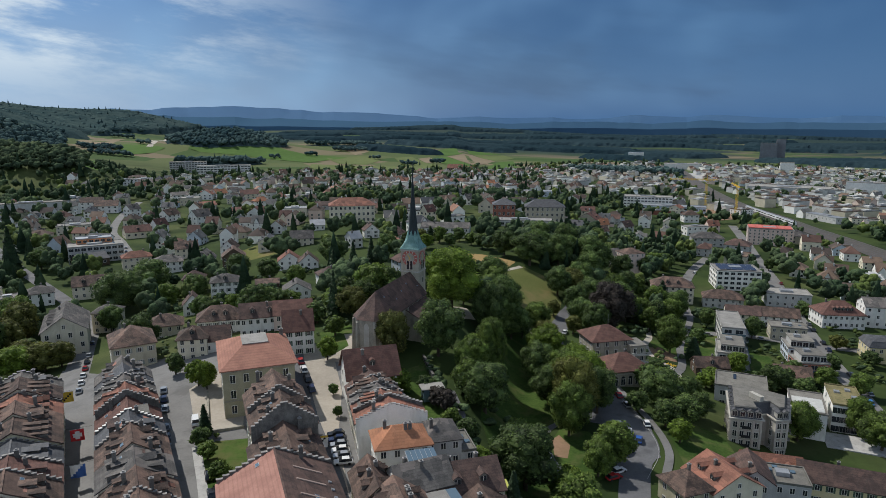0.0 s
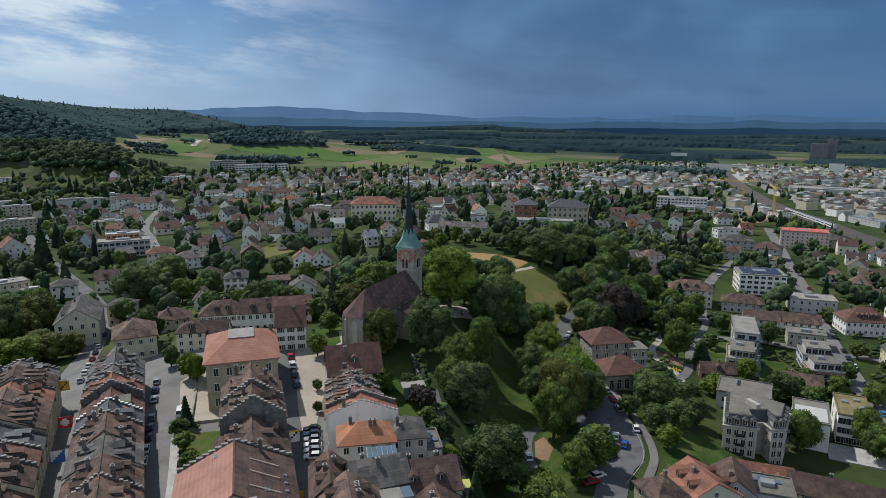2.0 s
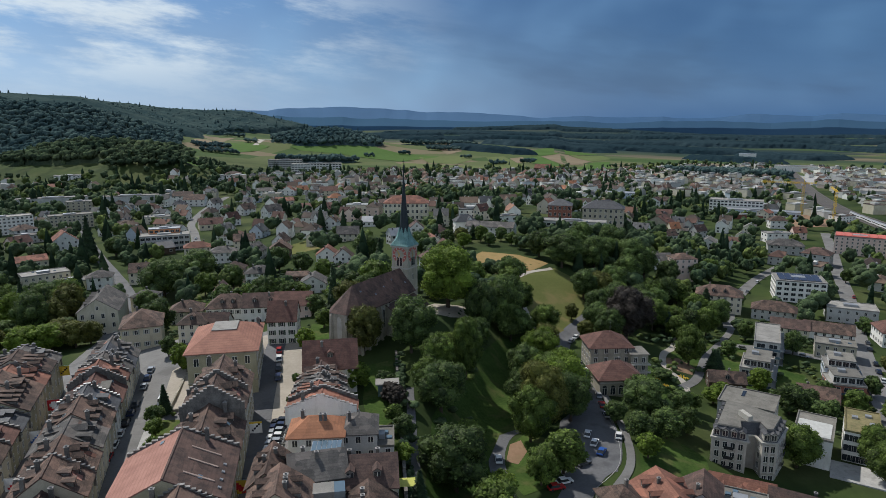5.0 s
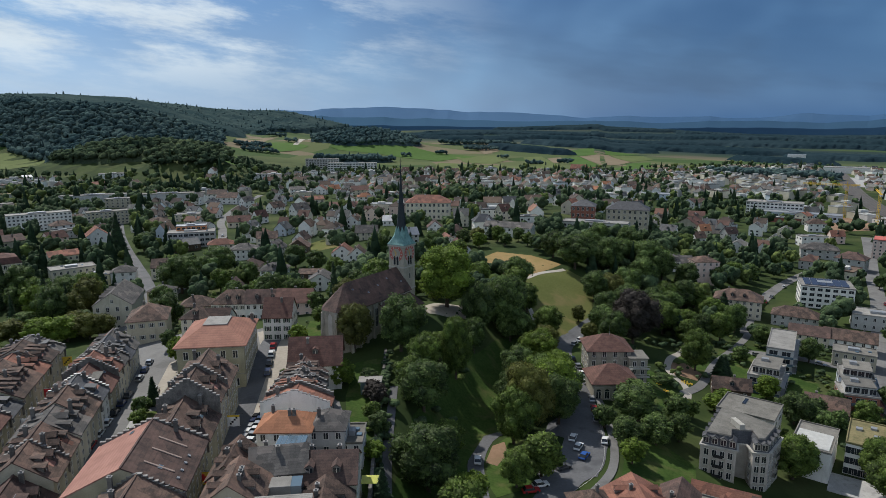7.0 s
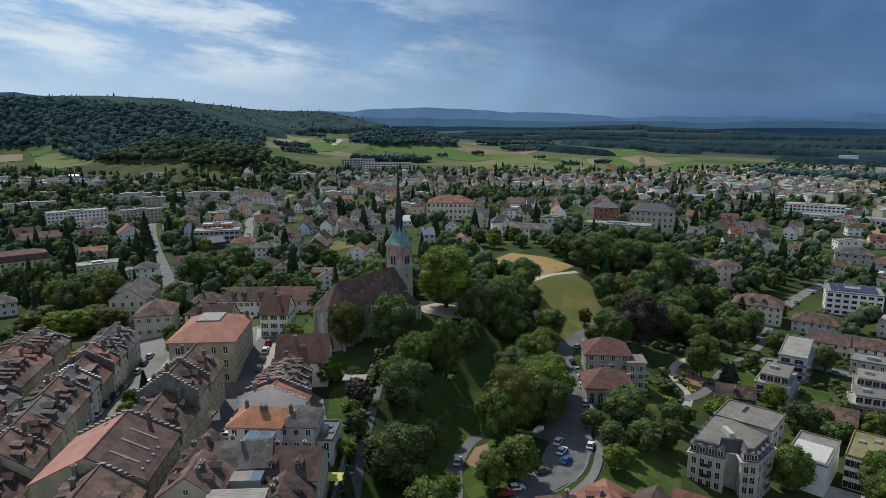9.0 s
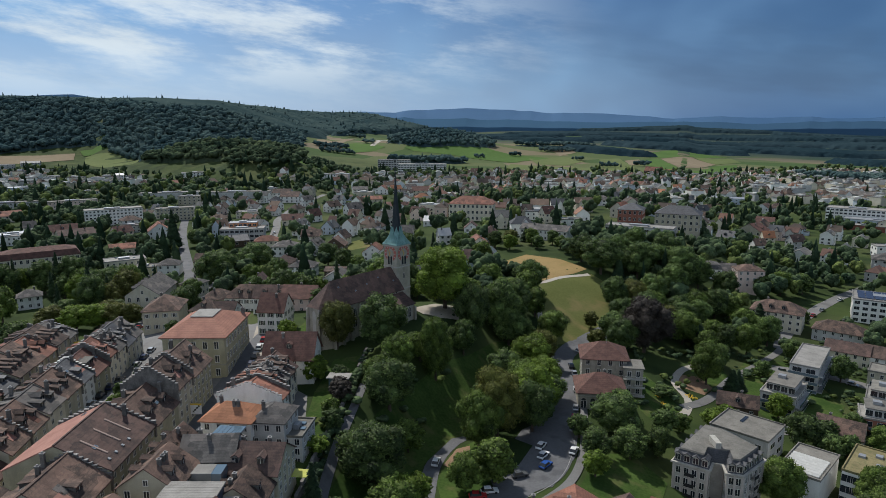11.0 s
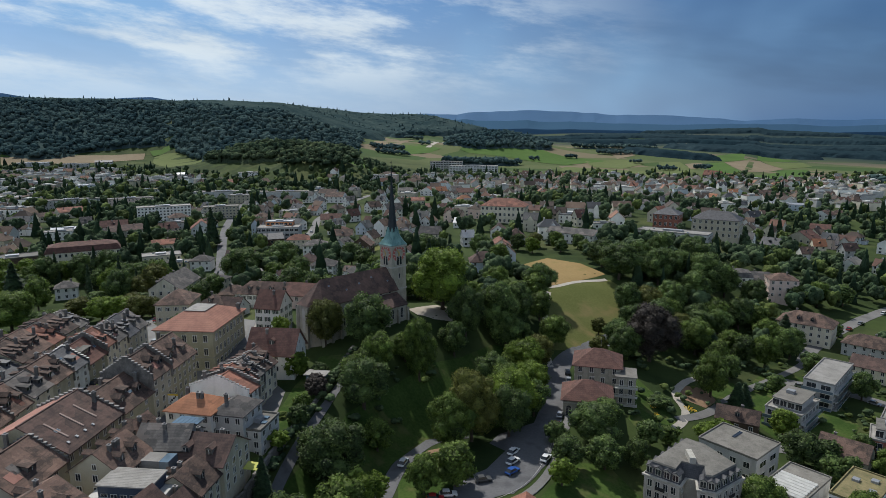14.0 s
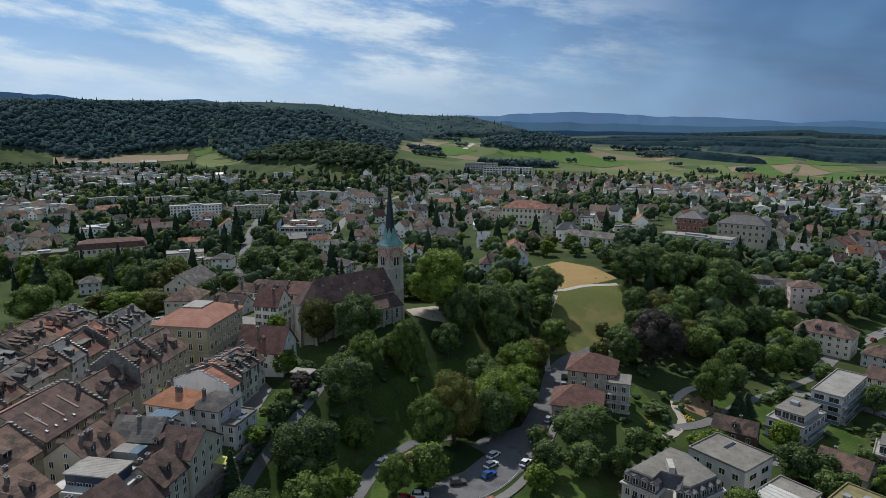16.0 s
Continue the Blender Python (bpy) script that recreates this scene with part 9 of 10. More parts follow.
# keep trees out of the camera's view of these buildings
for o in list(scene.objects):
    if o.parent is None and o.type == "EMPTY" and o.get("category") not in ("tree", "flag", "car") and o.location.length < 900:
        far = o.location.length > 260
        half = max([max(c.dimensions.x, c.dimensions.y) for c in o.children if c.name.split(".")[0] == "wall"] or [8]) / 2
        d = math.hypot(50 - o.location.x, o.location.y)
        side = (-o.location.y / d, -(50 - o.location.x) / d)
        for u in ((0,) if half < 11 else (-0.75, -0.25, 0.25, 0.75)):
            qx, qy = o.location.x + side[0] * u * half, o.location.y + side[1] * u * half
            taken += [before(qx, qy, k) + (r,) for k, r in ([(14, 7.5), (26, 6.5)] if far else [(16, 5.5)])]
ROADS = [[(146, 150), (155, 229), (184, 324), (210, 398), (232, 467), (257, 540), (290, 640)], [(-128, 215), (-151, 268), (-178, 350), (-189, 387), (-234, 463), (-265, 512), (-330, 700)],
         [(-151, 268), (-182, 304), (-207, 330), (-250, 374), (-291, 418), (-323, 455), (-364, 505), (-420, 580)], [(126, 318), (146, 380), (196, 470)], [(624, 1794), (460, 1170), (382, 830), (360, 640), (340, 470)]]


def near_road(x, y, gap):
    for line in ROADS:
        for (ax, ay), (bx, by) in zip(line, line[1:]):
            dx, dy = bx - ax, by - ay
            t = min(1, max(0, ((x - ax) * dx + (y - ay) * dy) / (dx * dx + dy * dy)))
            if math.hypot(x - ax - t * dx, y - ay - t * dy) < gap + (16 if line is ROADS[-1] else 0):
                return True
    return False


def is_free(x, y, gap):
    for a, b, r in taken:
        if abs(x - a) < r + gap and abs(y - b) < r + gap and math.hypot(x - a, y - b) < r + gap:
            return False
    return True


def inside(x, y, poly):
    hit, j = False, len(poly) - 1
    for i in range(len(poly)):
        (xi, yi), (xj, yj) = poly[i], poly[j]
        if (yi > y) != (yj > y) and x < (xj - xi) * (y - yi) / (yj - yi) + xi:
            hit = not hit
        j = i
    return hit


OPEN = [[(-15, 346), (12, 346), (12, 386), (-15, 386)],
        [(20, 250), (18, 300), (-12, 330), (0, 366), (24, 360), (46, 338), (60, 326), (60, 290), (50, 262)],
        [(60, 200), (60, 320), (118, 320), (118, 240), (100, 215)],
        [(-170, 70), (-115, 200), (-45, 215), (-25, 240), (20, 240), (64, 210), (64, 60)],
        [(64, 60), (64, 225), (150, 245), (160, 130), (150, 60)]]
WOODED = [(36, 335), (60, 335), (118, 345), (126, 400), (100, 390), (88, 420), (52, 430), (30, 372)]
VILLA_GROVES = [(92, 300), (140, 305), (185, 420), (195, 560), (110, 570), (55, 520), (60, 430), (126, 400)]


def town_edge(az):
    """How far the houses reach, by bearing in degrees."""
    return lerp_table(az, [(-75, 1400), (-60, 1380), (-52, 1330), (-47, 1180), (-44, 1080), (-38, 960), (-33, 930), (-30, 960), (-26, 1020), (-20, 1180), (-8, 1210), (2, 1230), (6, 1500), (14, 1900), (30, 2100), (45, 2100)])


def street_angle(x, y):
    return 22 + 26 * noise.noise(Vector((x * 0.0022, y * 0.0022, 3.1))) + 18 * noise.noise(Vector((x * 0.008, y * 0.008, 7.7)))


WALLS = ["white"] * 7 + ["cream"] * 3 + ["grey", "beige", "pink", "blue"]
ROOFS = ["brown"] * 4 + ["dark"] * 4 + ["grey"] * 3 + ["slate"] * 2 + ["maroon"] * 2 + ["red"]
FAR_TONE = {"brown": ((0.080, 0.056, 0.046), (0.165, 0.115, 0.090)), "dark": ((0.050, 0.040, 0.036), (0.105, 0.078, 0.066)), "grey": ((0.095, 0.093, 0.090), (0.200, 0.194, 0.186)), "slate": ((0.048, 0.051, 0.058), (0.105, 0.110, 0.120)),
            "maroon": ((0.095, 0.056, 0.046), (0.165, 0.096, 0.078)), "red": ((0.165, 0.088, 0.066), (0.270, 0.150, 0.108)), "gravel": ((0.17, 0.165, 0.155), (0.29, 0.28, 0.265)), "flat": ((0.10, 0.097, 0.092), (0.19, 0.184, 0.174)), "metal": ((0.24, 0.25, 0.26), (0.37, 0.38, 0.39))}
FAR_TILE = {k: surface(f"far_{k}_roof", a, b, 0.12, 1.5, island=0.28, bump=0.4) for k, (a, b) in FAR_TONE.items()}
WALL_TONE = {"white": ((0.66, 0.65, 0.61), (0.80, 0.79, 0.75)), "cream": ((0.52, 0.48, 0.38), (0.66, 0.61, 0.50)), "grey": ((0.38, 0.38, 0.37), (0.52, 0.52, 0.50)), "beige": ((0.38, 0.35, 0.27), (0.50, 0.46, 0.36)), "pink": ((0.55, 0.42, 0.36), (0.66, 0.53, 0.46)), "blue": ((0.42, 0.48, 0.54), (0.54, 0.60, 0.65))}
FAR_WALL = {k: surface(f"far_{k}_plaster", a, b, 0.2, 2.0, island=0.12, bump=0.1) for k, (a, b) in WALL_TONE.items()}
far_wall = {k: Geo() for k in sorted(set(WALLS))}
far_roof = {k: Geo() for k in sorted(set(ROOFS) | {"gravel", "flat", "metal"})}
far_glass = Geo()


def placed(g, m, into):
    k = len(into.v)
    into.v.extend([tuple(m @ Vector(p)) for p in g.v])
    into.f.extend([tuple(i + k for i in f) for f in g.f])
    into.m.extend(g.m)


count_near = 0
spots = []
y = 235.0
while y < 2000:
    step = 24.5 + y * 0.006
    x = -1500.0
    while x < 1200:
        px, py = x + RND.uniform(-0.28, 0.28) * step, y + RND.uniform(-0.28, 0.28) * step
        az, r = math.degrees(math.atan2(px, py)), math.hypot(px, py)
        if -74 < az < 44 and r < town_edge(az) * (0.96 + 0.08 * noise.noise(Vector((px * 0.01, py * 0.01, 0)))):
            spots.append((px, py, r, az))
        x += step
    y += step
for px, py, r, az in spots:
    if any(inside(px, py, p) for p in OPEN) or inside(px, py, WOODED) or near_road(px, py, 11) or not is_free(px, py, 6):
        continue
    if height(px, py) > 30:
        continue
    green = noise.noise(Vector((px * 0.006, py * 0.006, 1.7)))
    if green > (0.08 if px > 0 else 0.22) and r < 1000:
        continue
    if 15 < px < 130 and 330 < py < 480 and RND.random() < 0.7:
        continue
    turn = street_angle(px, py) * (1 - 2 * S((px - 20) / 120) * (py < 700)) + RND.choice((0, 90))
    industrial = (az > 9 and r > 700 and RND.random() < 0.45) or (az < -44 and r > 640 and RND.random() < 0.5)
    wall, tile = RND.choice(WALLS), RND.choice(ROOFS)
    if industrial:
        wall = RND.choice(("grey", "beige", "grey", "white", "cream"))
    if industrial or RND.random() < 0.10:
        w, d, h, kind, rise, tile = RND.uniform(16, 30 if industrial else 22), RND.uniform(11, 17), RND.uniform(5.5, 11), "flat", 0.5, RND.choice(("gravel", "flat", "slate", "dark", "flat", "brown", "metal"))
    else:
        w, d, h = RND.uniform(9.5, 15), RND.uniform(8.5, 11), RND.choice((4.8, 5.6, 6.2, 8.2))
        kind, rise = RND.choice(("gable", "gable", "hip")), RND.uniform(3.0, 4.8)
    if r < 420 and count_near < 50:
        count_near += 1
        words = {"gable": "gabled", "hip": "hipped", "flat": "flat"}[kind]
        house("house", px, py, turn, w, d, h, kind, rise, wall, tile, max(2, int(h / 2.8)), (max(2, int(w / 4.2)), max(2, int(d / 4.6))), f"{'pale blue' if wall == 'blue' else wall} plastered house with a {words} {'grey' if tile in ('grey', 'gravel', 'flat', 'metal') else tile} roof in a garden",
              group="houses of the valley", chimneys=1, dormers=RND.choice((0, 0, 1, 2)) if kind == "gable" else 0, style=RND.choice(("plain", "greyshut", "plain")))
    else:
        m = pose(px, py, height(px, py), 0, 0, turn)
        placed(block_wall(w, d, h, 4, "x" if kind == "gable" else None, rise), m, far_wall[wall])
        placed(roof_geo(kind, w, d, h, rise, 0.6), m, far_roof[tile])
        fl = max(1, int(h / 2.8))
        for side, span in four_sides(w, d):
            if facing(turn, side[2]) and r < 820:
                window_boxes(far_glass, m, side, span, fl, max(2, int(span / 3.8)), 2.8, RND.choice((1.0, 1.2, 1.6)))
        if kind != "flat":
            q = Geo()
            q.box(-0.5, -0.4, h, 0.5, 0.4, h + rise + 0.9)
            placed(q, m @ pose(RND.uniform(-0.3, 0.3) * w, RND.choice((-1.2, 1.2)), 0), far_wall["grey"])
            if RND.random() < 0.55:
                # a cross gable or a wide dormer on the side of the valley
                cw, cd = w * RND.uniform(0.28, 0.42), d * 0.5 + RND.uniform(0.2, 1.6)
                n = m @ pose(RND.uniform(-0.25, 0.25) * w, -cd / 2, 0)
                placed(block_wall(cw, cd, h, 4, "y", rise * 0.72), n, far_wall[wall])
                placed(roof_geo("gable", cw, cd, h, rise * 0.72, 0.4, "y"), n, far_roof[tile])
            if RND.random() < 0.35:
                # a low extension with its own roof
                n = m @ pose(w / 2 + 1.8, RND.uniform(-0.2, 0.2) * d, 0)
                placed(block_wall(4.2, d * 0.6, 2.9, 4), n, far_wall[wall])
                placed(roof_geo("flat", 4.2, d * 0.6, 2.9, 0.4, 0.3), n, far_roof["flat"])
        else:
            q = Geo()
            q.box(-w * 0.22, -d * 0.2, h + 0.2, w * 0.12, d * 0.2, h + RND.uniform(1.2, 2.9))
            placed(q, m, far_wall["grey"])
    taken.append((px, py, 6.6))
    if r < 600:
        taken.append(before(px, py, 11) + (2.2,))
for k, g in far_wall.items():
    if g.f:
        tagged(part("far_house_walls", g, FAR_WALL[k]), f"{k} plastered walls of distant town houses", "houses", kind="stuff")
for k, g in far_roof.items():
    if g.f:
        tagged(part("far_house_roofs", g, FAR_TILE[k]), f"{k} roofs of distant town houses", "houses", kind="stuff")
tagged(part("far_house_windows", far_glass, [FRAME, GLASS]), "dark windows of distant town houses", "windows", kind="stuff")

# trees between the houses
kinds = ["deep"] * 7 + ["green"] * 3 + ["light", "olive"] + ["needle"] * 2
far_trees = {"deep near": [], "light near": [], "needle near": [], "deep": [], "light": [], "needle": []}
near_count = 0
y = 205.0
while y < 1900:
    step = 9.5 + max(0, y - 300) * 0.012
    x = -1400.0
    while x < 1000:
        px, py = x + RND.uniform(-0.45, 0.45) * step, y + RND.uniform(-0.45, 0.45) * step
        x += step
        az, r = math.degrees(math.atan2(px, py)), math.hypot(px, py)
        if not -72 < az < 42 or r > town_edge(az) * 1.06 or any(inside(px, py, p) for p in OPEN) or near_road(px, py, 6):
            continue
        thick = noise.noise(Vector((px * 0.006, py * 0.006, 1.7))) + (0.8 if inside(px, py, WOODED) else 0.42 if inside(px, py, VILLA_GROVES) else 0)
        if az > 9 and r > 600:
            thick -= 0.22
        if RND.random() > (0.30 if px < -90 and py < 360 else 0.5 if px < -40 and py < 330 else 0.52 if az < -40 else 0.68 if px < 0 else 0.56 if az > 14 else 0.82) + thick * 1.1 or not is_free(px, py, 1.0):
            continue
        h = RND.uniform(7, 16) + max(0, thick) * 6
        leaf = RND.choice(kinds)
        if r < 400 and near_count < 64:
            near_count += 1
            tree(px, py, h * (1.25 if leaf == "needle" else 1), h * RND.uniform(0.36, 0.46) * (0.6 if leaf == "needle" else 1), leaf, False, "trees among the houses")
        else:
            far_trees[("needle" if leaf == "needle" else "deep" if leaf in ("deep", "green") else "light") + (" near" if r < 620 else "")].append((px, py, height(px, py)))
        taken.append((px, py, 2.5))
    y += step
for k, s in far_trees.items():
    close = "near" in k
    k = k.split()[0]
    words = "dark conifers among the distant houses" if k == "needle" else f"{LEAF_WORDS[k]} trees among the distant houses"
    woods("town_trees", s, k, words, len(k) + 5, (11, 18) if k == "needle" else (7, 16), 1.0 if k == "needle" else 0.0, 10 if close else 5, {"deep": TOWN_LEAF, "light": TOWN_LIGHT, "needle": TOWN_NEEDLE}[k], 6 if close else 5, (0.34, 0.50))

# shrubs and hedges of the gardens and the park
beds = [[(-140, 222), (-120, 222), (-95, 200), (-88, 222), (-100, 235), (-125, 250)], [(140, 200), (140, 330), (215, 330), (215, 250), (175, 200)], [(60, 300), (60, 400), (130, 400), (130, 320)], [(66, 205), (66, 250), (84, 262), (100, 250), (84, 206)], [(100, 226), (100, 300), (160, 300), (160, 220)], [(1, 100), (-2, 160), (6, 160), (12, 134), (14, 100)], [(-130, 240), (-130, 330), (-40, 330), (-30, 215), (-70, 232)],
        [(40, 285), (60, 262), (66, 300), (120, 330), (120, 300), (70, 255)], [(-56, 118), (-62, 138), (-52, 150), (-44, 128)], [(110, 190), (112, 222), (160, 222), (160, 190)], [(12, 130), (8, 170), (2, 190), (14, 215), (20, 180), (16, 130)], [(-44, 196), (-46, 222), (-28, 236), (-26, 200)]]
bush = {"deep": [], "green": [], "light": []}
# ivy and bushes that hang over the retaining wall
for (x0, y0), (x1, y1) in (((15, 96), (12.5, 118)), ((12.5, 118), (6.5, 140)), ((6.5, 140), (0.5, 162)), ((0.5, 162), (-6, 186))):
    for i in range(26):
        t, u = RND.random(), RND.uniform(-0.3, 1.7)
        bush["deep"].append((x0 + (x1 - x0) * t + u, y0 + (y1 - y0) * t, ground_z(x0 + (x1 - x0) * t + u, y0 + (y1 - y0) * t)))
for poly in beds:
    xs, ys = [q[0] for q in poly], [q[1] for q in poly]
    n = int((max(xs) - min(xs)) * (max(ys) - min(ys)) / 16)
    for i in range(n):
        px, py = RND.uniform(min(xs), max(xs)), RND.uniform(min(ys), max(ys))
        if inside(px, py, poly) and noise.noise(Vector((px * 0.07, py * 0.07, 9.0))) > -0.05 and is_free(px, py, -4.5) and not near_road(px, py, 5):
            bush[RND.choice(("deep", "deep", "green", "light"))].append((px, py, ground_z(px, py)))
for k, s in bush.items():
    woods("shrubs", s, k, f"{LEAF_WORDS[k]} shrubs and hedges in the gardens", len(k) + 31, (1.2, 3.2), 0.0, 3, {"deep": TOWN_LEAF, "green": TOWN_LEAF, "light": TOWN_LIGHT}[k], 6, (0.45, 0.8))


def flower_bed(x, y, r, n=26):
    """An oval bed of yellow flowers on the lawn."""
    g = Geo()
    rnd = random.Random(5)
    for i in range(n):
        a, d = rnd.uniform(0, 6.28), r * math.sqrt(rnd.random())
        px, py = x + d * math.cos(a) * 1.4, y + d * math.sin(a)
        g.cone(px, py, ground_z(px, py) + 0.05, ground_z(px, py) + 0.45, 0.22, 0.10, 6, 0)
    tagged(part("flower_bed", g, CLOTH["yellow"]), "oval bed of yellow flowers on the lawn", "flower bed", kind="stuff")


flower_bed(89.5, 240.5, 1.6)
flower_bed(81.0, 226.5, 0.8, 12)
flower_bed(79.0, 231.0, 0.7, 10)


# ---- woods on the hills, far farmland, distant ranges ----
def wood_spots(test, x0, x1, y0, y1, step, seed):
    rnd = random.Random(seed)
    out, y = [], y0
    while y < y1:
        x = x0
        while x < x1:
            px, py = x + rnd.uniform(-0.5, 0.5) * step, y + rnd.uniform(-0.5, 0.5) * step
            x += step
            if test(px, py):
                out.append((px, py, height(px, py)))
        y += step
    return out


def ragged(px, py, amount=0.25, size=0.006):
    return amount * noise.noise(Vector((px * size, py * size, 5.0)))


def on_hill(px, py):
    """The big wooded hill: everything above its foot that faces the town."""
    az, r = math.degrees(math.atan2(px, py)), math.hypot(px, py)
    if not -80 < az < -29 or r > 2300:
        return False
    foot = lerp_table(az, HILL_FOOT)
    return r > foot + 70 * (1 + ragged(px, py, 1.5)) and r < foot + 520 and lerp_table(az, HILL_CREST) > 12


def ellipse(cx, cy, rx, ry, turn=0.0):
    c, s = math.cos(turn), math.sin(turn)
    def test(px, py):
        dx, dy = px - cx, py - cy
        u, v = (c * dx + s * dy) / rx, (c * dy - s * dx) / ry
        return u * u + v * v < 1 + ragged(px, py, 0.5, 0.01)
    return test


def canopy(name, test, x0, x1, y0, y1, step, tall, mat, label, seed):
    """The closed roof of leaves of a distant wood: a lumpy sheet over the ground that falls to it at the wood's edge."""
    rng = np.random.default_rng(seed)
    nx, ny = int((x1 - x0) / step) + 1, int((y1 - y0) / step) + 1
    keep, verts = [], []
    for j in range(ny):
        for i in range(nx):
            px, py = x0 + (i + rng.uniform(-0.4, 0.4)) * step, y0 + (j + rng.uniform(-0.4, 0.4)) * step
            keep.append(test(px, py))
            verts.append([px, py, height(px, py) - 2.0])
    for j in range(1, ny - 1):
        for i in range(1, nx - 1):
            k = j * nx + i
            if keep[k]:
                around = sum(keep[m] for m in (k - 1, k + 1, k - nx, k + nx, k - nx - 1, k + nx + 1, k - nx + 1, k + nx - 1))
                verts[k][2] += 2.0 + tall * rng.uniform(0.86, 1.08) * (1.0 if around == 8 else 0.3 + 0.05 * around)
    faces = []
    for j in range(ny - 1):
        for i in range(nx - 1):
            q = (j * nx + i, j * nx + i + 1, (j + 1) * nx + i + 1, (j + 1) * nx + i)
            if any(keep[k] for k in q):
                faces += [(q[0], q[1], q[2]), (q[0], q[2], q[3])]
    used = sorted({k for f in faces for k in f})
    at = {k: n for n, k in enumerate(used)}
    me = bpy.data.meshes.new(name)
    me.from_pydata([verts[k] for k in used], [], [tuple(at[k] for k in f) for f in faces])
    me.materials.append(mat)
    for p in me.polygons:
        p.use_smooth = True
    tagged(new(name, me), label, "trees", kind="stuff")


def at_bearing(az, r):
    return r * math.sin(radians(az)), r * math.cos(radians(az))


def behind_hill(px, py):
    az, r = math.degrees(math.atan2(px, py)), math.hypot(px, py)
    foot = lerp_table(az, HILL_FOOT)
    return -80 < az < -28.6 and foot + 470 < r < foot + 1150


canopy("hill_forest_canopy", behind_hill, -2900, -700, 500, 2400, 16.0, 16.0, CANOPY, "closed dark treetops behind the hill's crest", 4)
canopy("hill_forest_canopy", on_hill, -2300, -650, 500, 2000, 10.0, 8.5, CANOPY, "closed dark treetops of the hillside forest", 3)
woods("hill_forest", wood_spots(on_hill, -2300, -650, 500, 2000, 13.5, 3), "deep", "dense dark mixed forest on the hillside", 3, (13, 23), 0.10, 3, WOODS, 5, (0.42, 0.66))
WOOD_PLACES = [(-18.3, 1780, 150, 110, 0.1), (-36.0, 1192, 150, 80, 0.05), (-31.7, 1008, 58, 40, 0.3), (-26.3, 1085, 42, 22, -0.4), (-27.0, 1560, 45, 14, 0.0), (-27.5, 1660, 50, 20, 0.2),
               (-26, 2050, 40, 22, 0), (-19, 1470, 90, 26, 0.2), (-8.0, 1760, 60, 18, 0.9), (-7.0, 2150, 60, 30, 0.2), (16.0, 1470, 120, 45, -0.2), (-3, 1420, 24, 10, 0.3), (-0.5, 1480, 16, 10, 0), (-14.5, 1560, 14, 9, 0), (-11.5, 1610, 20, 9, 0), (-24.5, 1760, 18, 12, 0), (-34, 1800, 16, 10, 0), (-6, 1570, 12, 9, 0), (-9.5, 1900, 90, 8, 0.8)]
for i, (az, r, rx, ry, turn) in enumerate(WOOD_PLACES):
    cx, cy = at_bearing(az, r)
    words = "dark copse between the fields" if rx < 70 else "dark wood between the fields"
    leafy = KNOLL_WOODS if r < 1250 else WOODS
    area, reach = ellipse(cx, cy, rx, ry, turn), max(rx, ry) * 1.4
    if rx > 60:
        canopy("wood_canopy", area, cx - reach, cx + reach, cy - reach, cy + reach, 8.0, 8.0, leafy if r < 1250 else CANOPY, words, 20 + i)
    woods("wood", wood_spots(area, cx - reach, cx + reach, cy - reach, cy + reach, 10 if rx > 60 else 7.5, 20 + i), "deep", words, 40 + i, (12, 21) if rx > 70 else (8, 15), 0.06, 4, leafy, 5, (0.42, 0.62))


PLAIN_WOODS = [(-4.0, 1850, 120, 60), (-9.0, 2480, 130, 60), (0.5, 2330, 230, 110), (6.0, 2560, 260, 120), (11.0, 2620, 260, 120), (15.8, 2150, 150, 60), (19.5, 2520, 170, 80), (30, 2350, 190, 60), (37, 2250, 260, 80), (-10, 2750, 260, 70), (1, 2950, 420, 120), (13, 3000, 420, 110), (24, 3050, 420, 90),
               (-6, 3350, 460, 120), (8, 3450, 480, 120), (20, 3550, 480, 110), (33, 3350, 460, 100), (-15, 3150, 360, 110), (14, 3850, 560, 110), (0, 3900, 560, 110), (29, 3950, 560, 110), (40, 3000, 320, 90)]
# blue haze of the distance is mixed into this wood colour
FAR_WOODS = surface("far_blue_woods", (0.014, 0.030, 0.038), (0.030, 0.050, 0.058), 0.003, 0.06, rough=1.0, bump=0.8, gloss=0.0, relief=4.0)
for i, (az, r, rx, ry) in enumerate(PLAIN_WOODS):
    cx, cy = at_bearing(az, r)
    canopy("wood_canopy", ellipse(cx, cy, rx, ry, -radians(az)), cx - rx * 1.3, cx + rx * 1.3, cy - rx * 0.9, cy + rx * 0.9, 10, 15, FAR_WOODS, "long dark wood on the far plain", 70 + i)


def on_ridge(px, py):
    az, r = math.degrees(math.atan2(px, py)), math.hypot(px, py)
    return -46 < az < -19.5 and 2100 < r < 2700 and height(px, py) > 50 * (1 + ragged(px, py, 0.2))


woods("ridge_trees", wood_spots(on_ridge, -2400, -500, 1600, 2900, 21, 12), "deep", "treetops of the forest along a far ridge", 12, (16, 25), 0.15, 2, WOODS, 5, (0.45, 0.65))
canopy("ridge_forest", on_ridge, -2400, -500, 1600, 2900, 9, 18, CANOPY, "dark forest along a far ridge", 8)


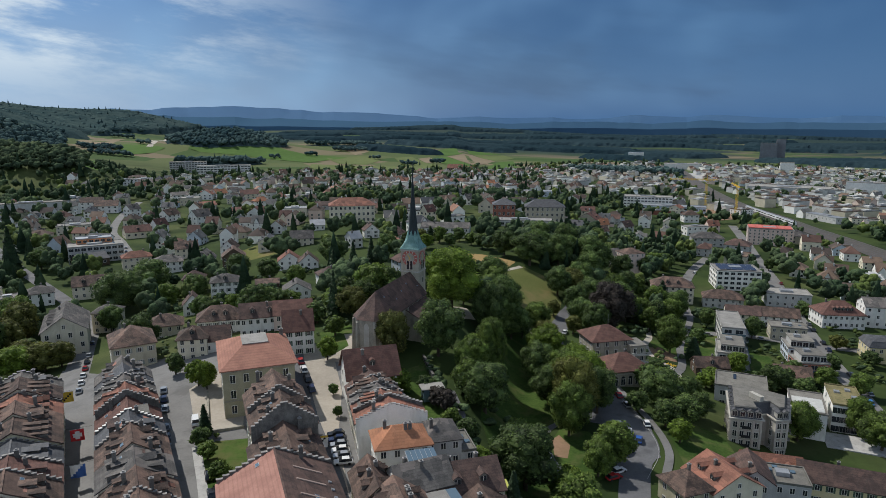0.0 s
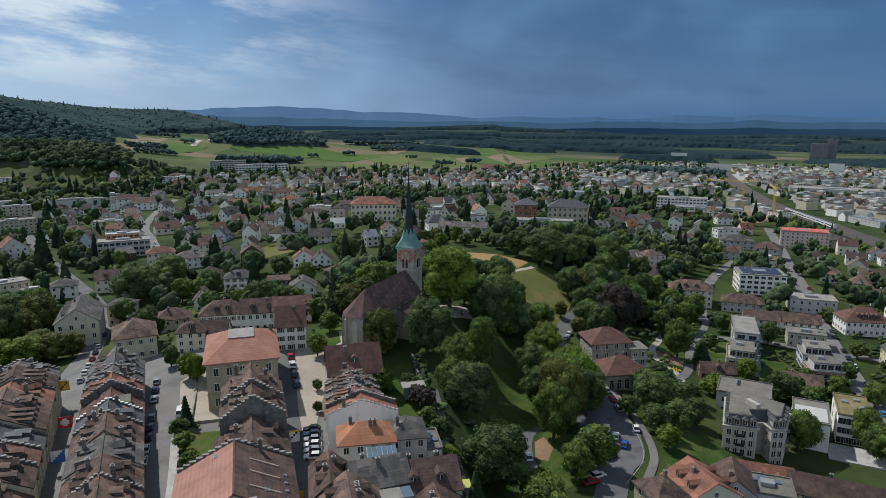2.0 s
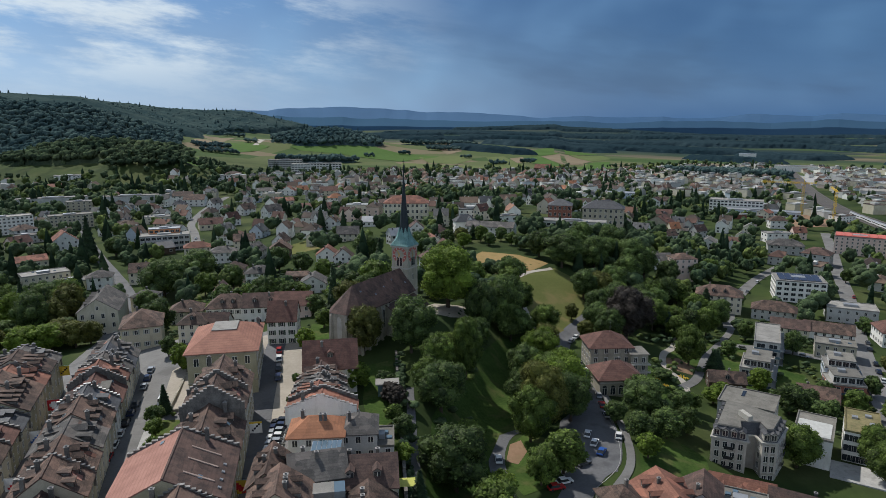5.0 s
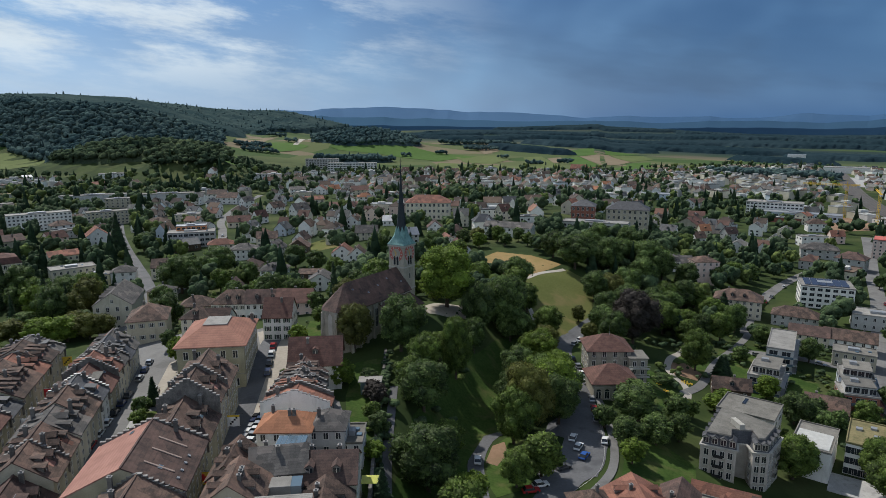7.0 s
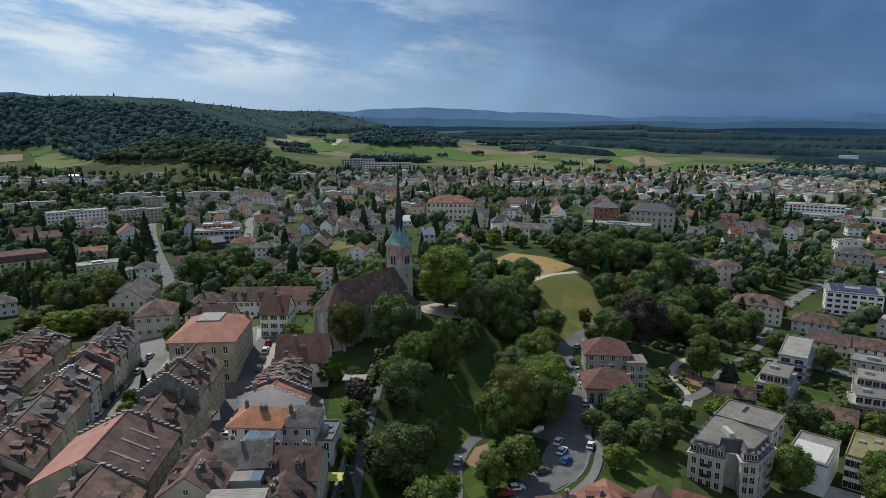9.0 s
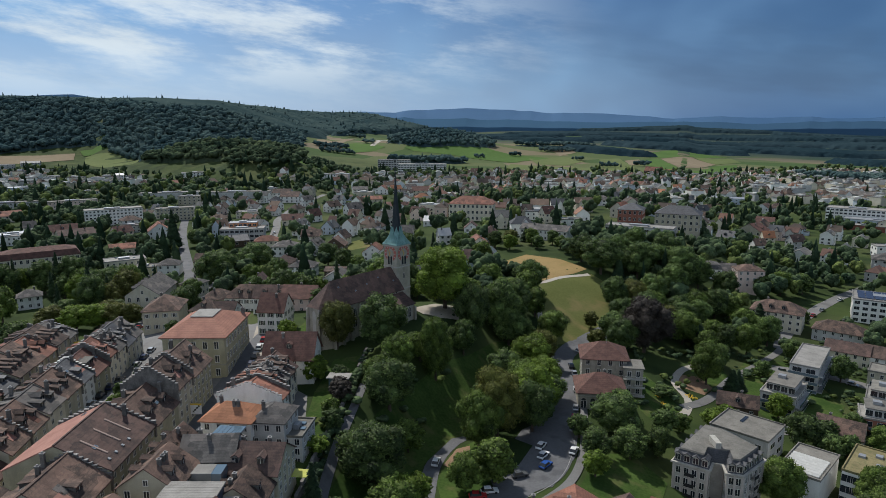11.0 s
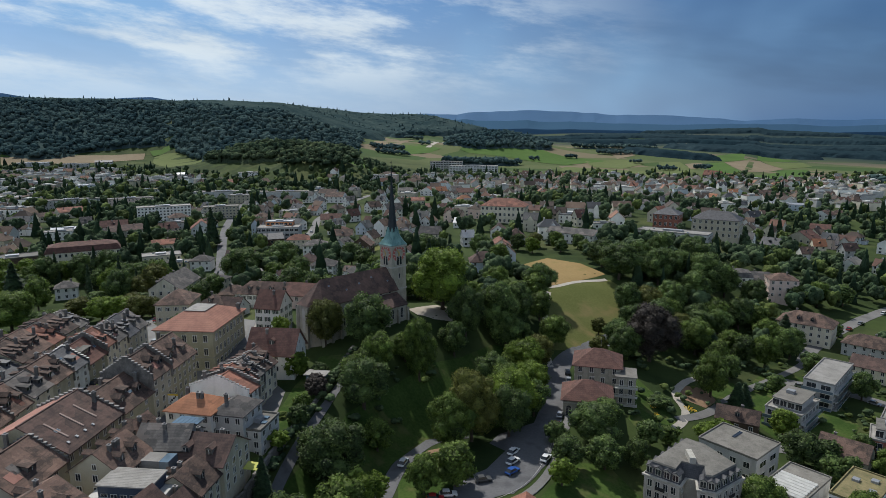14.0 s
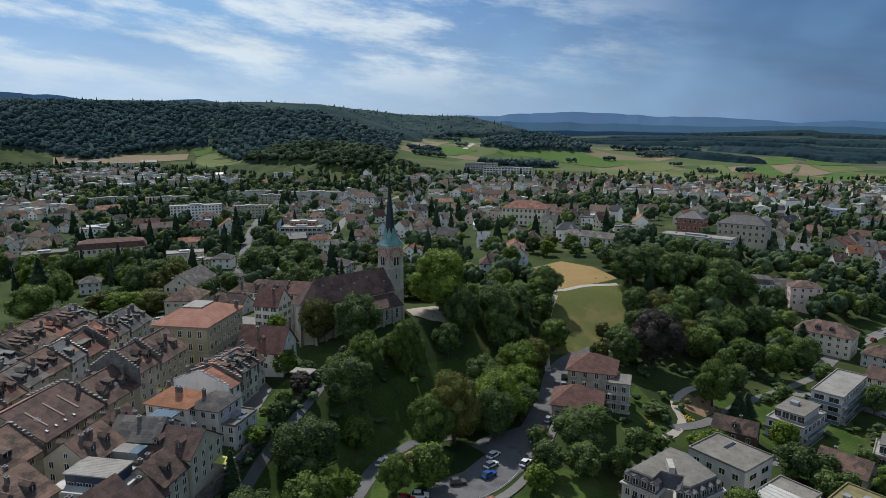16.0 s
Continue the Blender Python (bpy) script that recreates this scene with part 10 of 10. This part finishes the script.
def distant_range(name, r, tops, colour, storm_shade, label):
    """A long backdrop range on the horizon: a ridge with a wavy crest set to fit the camera's view, so far off that it
    never shifts. Haze and storm shade are put into its colour.
    """
    m = bpy.data.materials.new(name + "_painted_haze")
    m.use_nodes = True
    nodes = Nodes(m.node_tree)
    co = nodes.add("ShaderNodeTexCoord").outputs["Object"]
    # west hazed and lit, east under storm shade, all in the base colour
    tone = nodes.mix(nodes.span(nodes.add("ShaderNodeSeparateXYZ", {0: co}).outputs[0], -1900, 900), rgba(*colour), rgba(*storm_shade))
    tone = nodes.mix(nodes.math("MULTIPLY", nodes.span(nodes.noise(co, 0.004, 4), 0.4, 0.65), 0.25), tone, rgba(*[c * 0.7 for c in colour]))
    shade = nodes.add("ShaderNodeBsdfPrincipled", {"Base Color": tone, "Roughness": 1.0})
    shade.inputs["Specular IOR Level"].default_value = 0.0
    nodes.tree.links.new(shade.outputs[0], nodes.add("ShaderNodeOutputMaterial").inputs[0])
    g = Geo()
    n = 150
    prev = None
    for i in range(n + 1):
        az = -85 + 135 * i / n
        a = radians(az)
        top = lerp_table(az, tops) + 20 * noise.noise(Vector((az * 0.25, r * 0.001, 0))) + 8 * noise.noise(Vector((az * 0.9, r * 0.001, 4)))
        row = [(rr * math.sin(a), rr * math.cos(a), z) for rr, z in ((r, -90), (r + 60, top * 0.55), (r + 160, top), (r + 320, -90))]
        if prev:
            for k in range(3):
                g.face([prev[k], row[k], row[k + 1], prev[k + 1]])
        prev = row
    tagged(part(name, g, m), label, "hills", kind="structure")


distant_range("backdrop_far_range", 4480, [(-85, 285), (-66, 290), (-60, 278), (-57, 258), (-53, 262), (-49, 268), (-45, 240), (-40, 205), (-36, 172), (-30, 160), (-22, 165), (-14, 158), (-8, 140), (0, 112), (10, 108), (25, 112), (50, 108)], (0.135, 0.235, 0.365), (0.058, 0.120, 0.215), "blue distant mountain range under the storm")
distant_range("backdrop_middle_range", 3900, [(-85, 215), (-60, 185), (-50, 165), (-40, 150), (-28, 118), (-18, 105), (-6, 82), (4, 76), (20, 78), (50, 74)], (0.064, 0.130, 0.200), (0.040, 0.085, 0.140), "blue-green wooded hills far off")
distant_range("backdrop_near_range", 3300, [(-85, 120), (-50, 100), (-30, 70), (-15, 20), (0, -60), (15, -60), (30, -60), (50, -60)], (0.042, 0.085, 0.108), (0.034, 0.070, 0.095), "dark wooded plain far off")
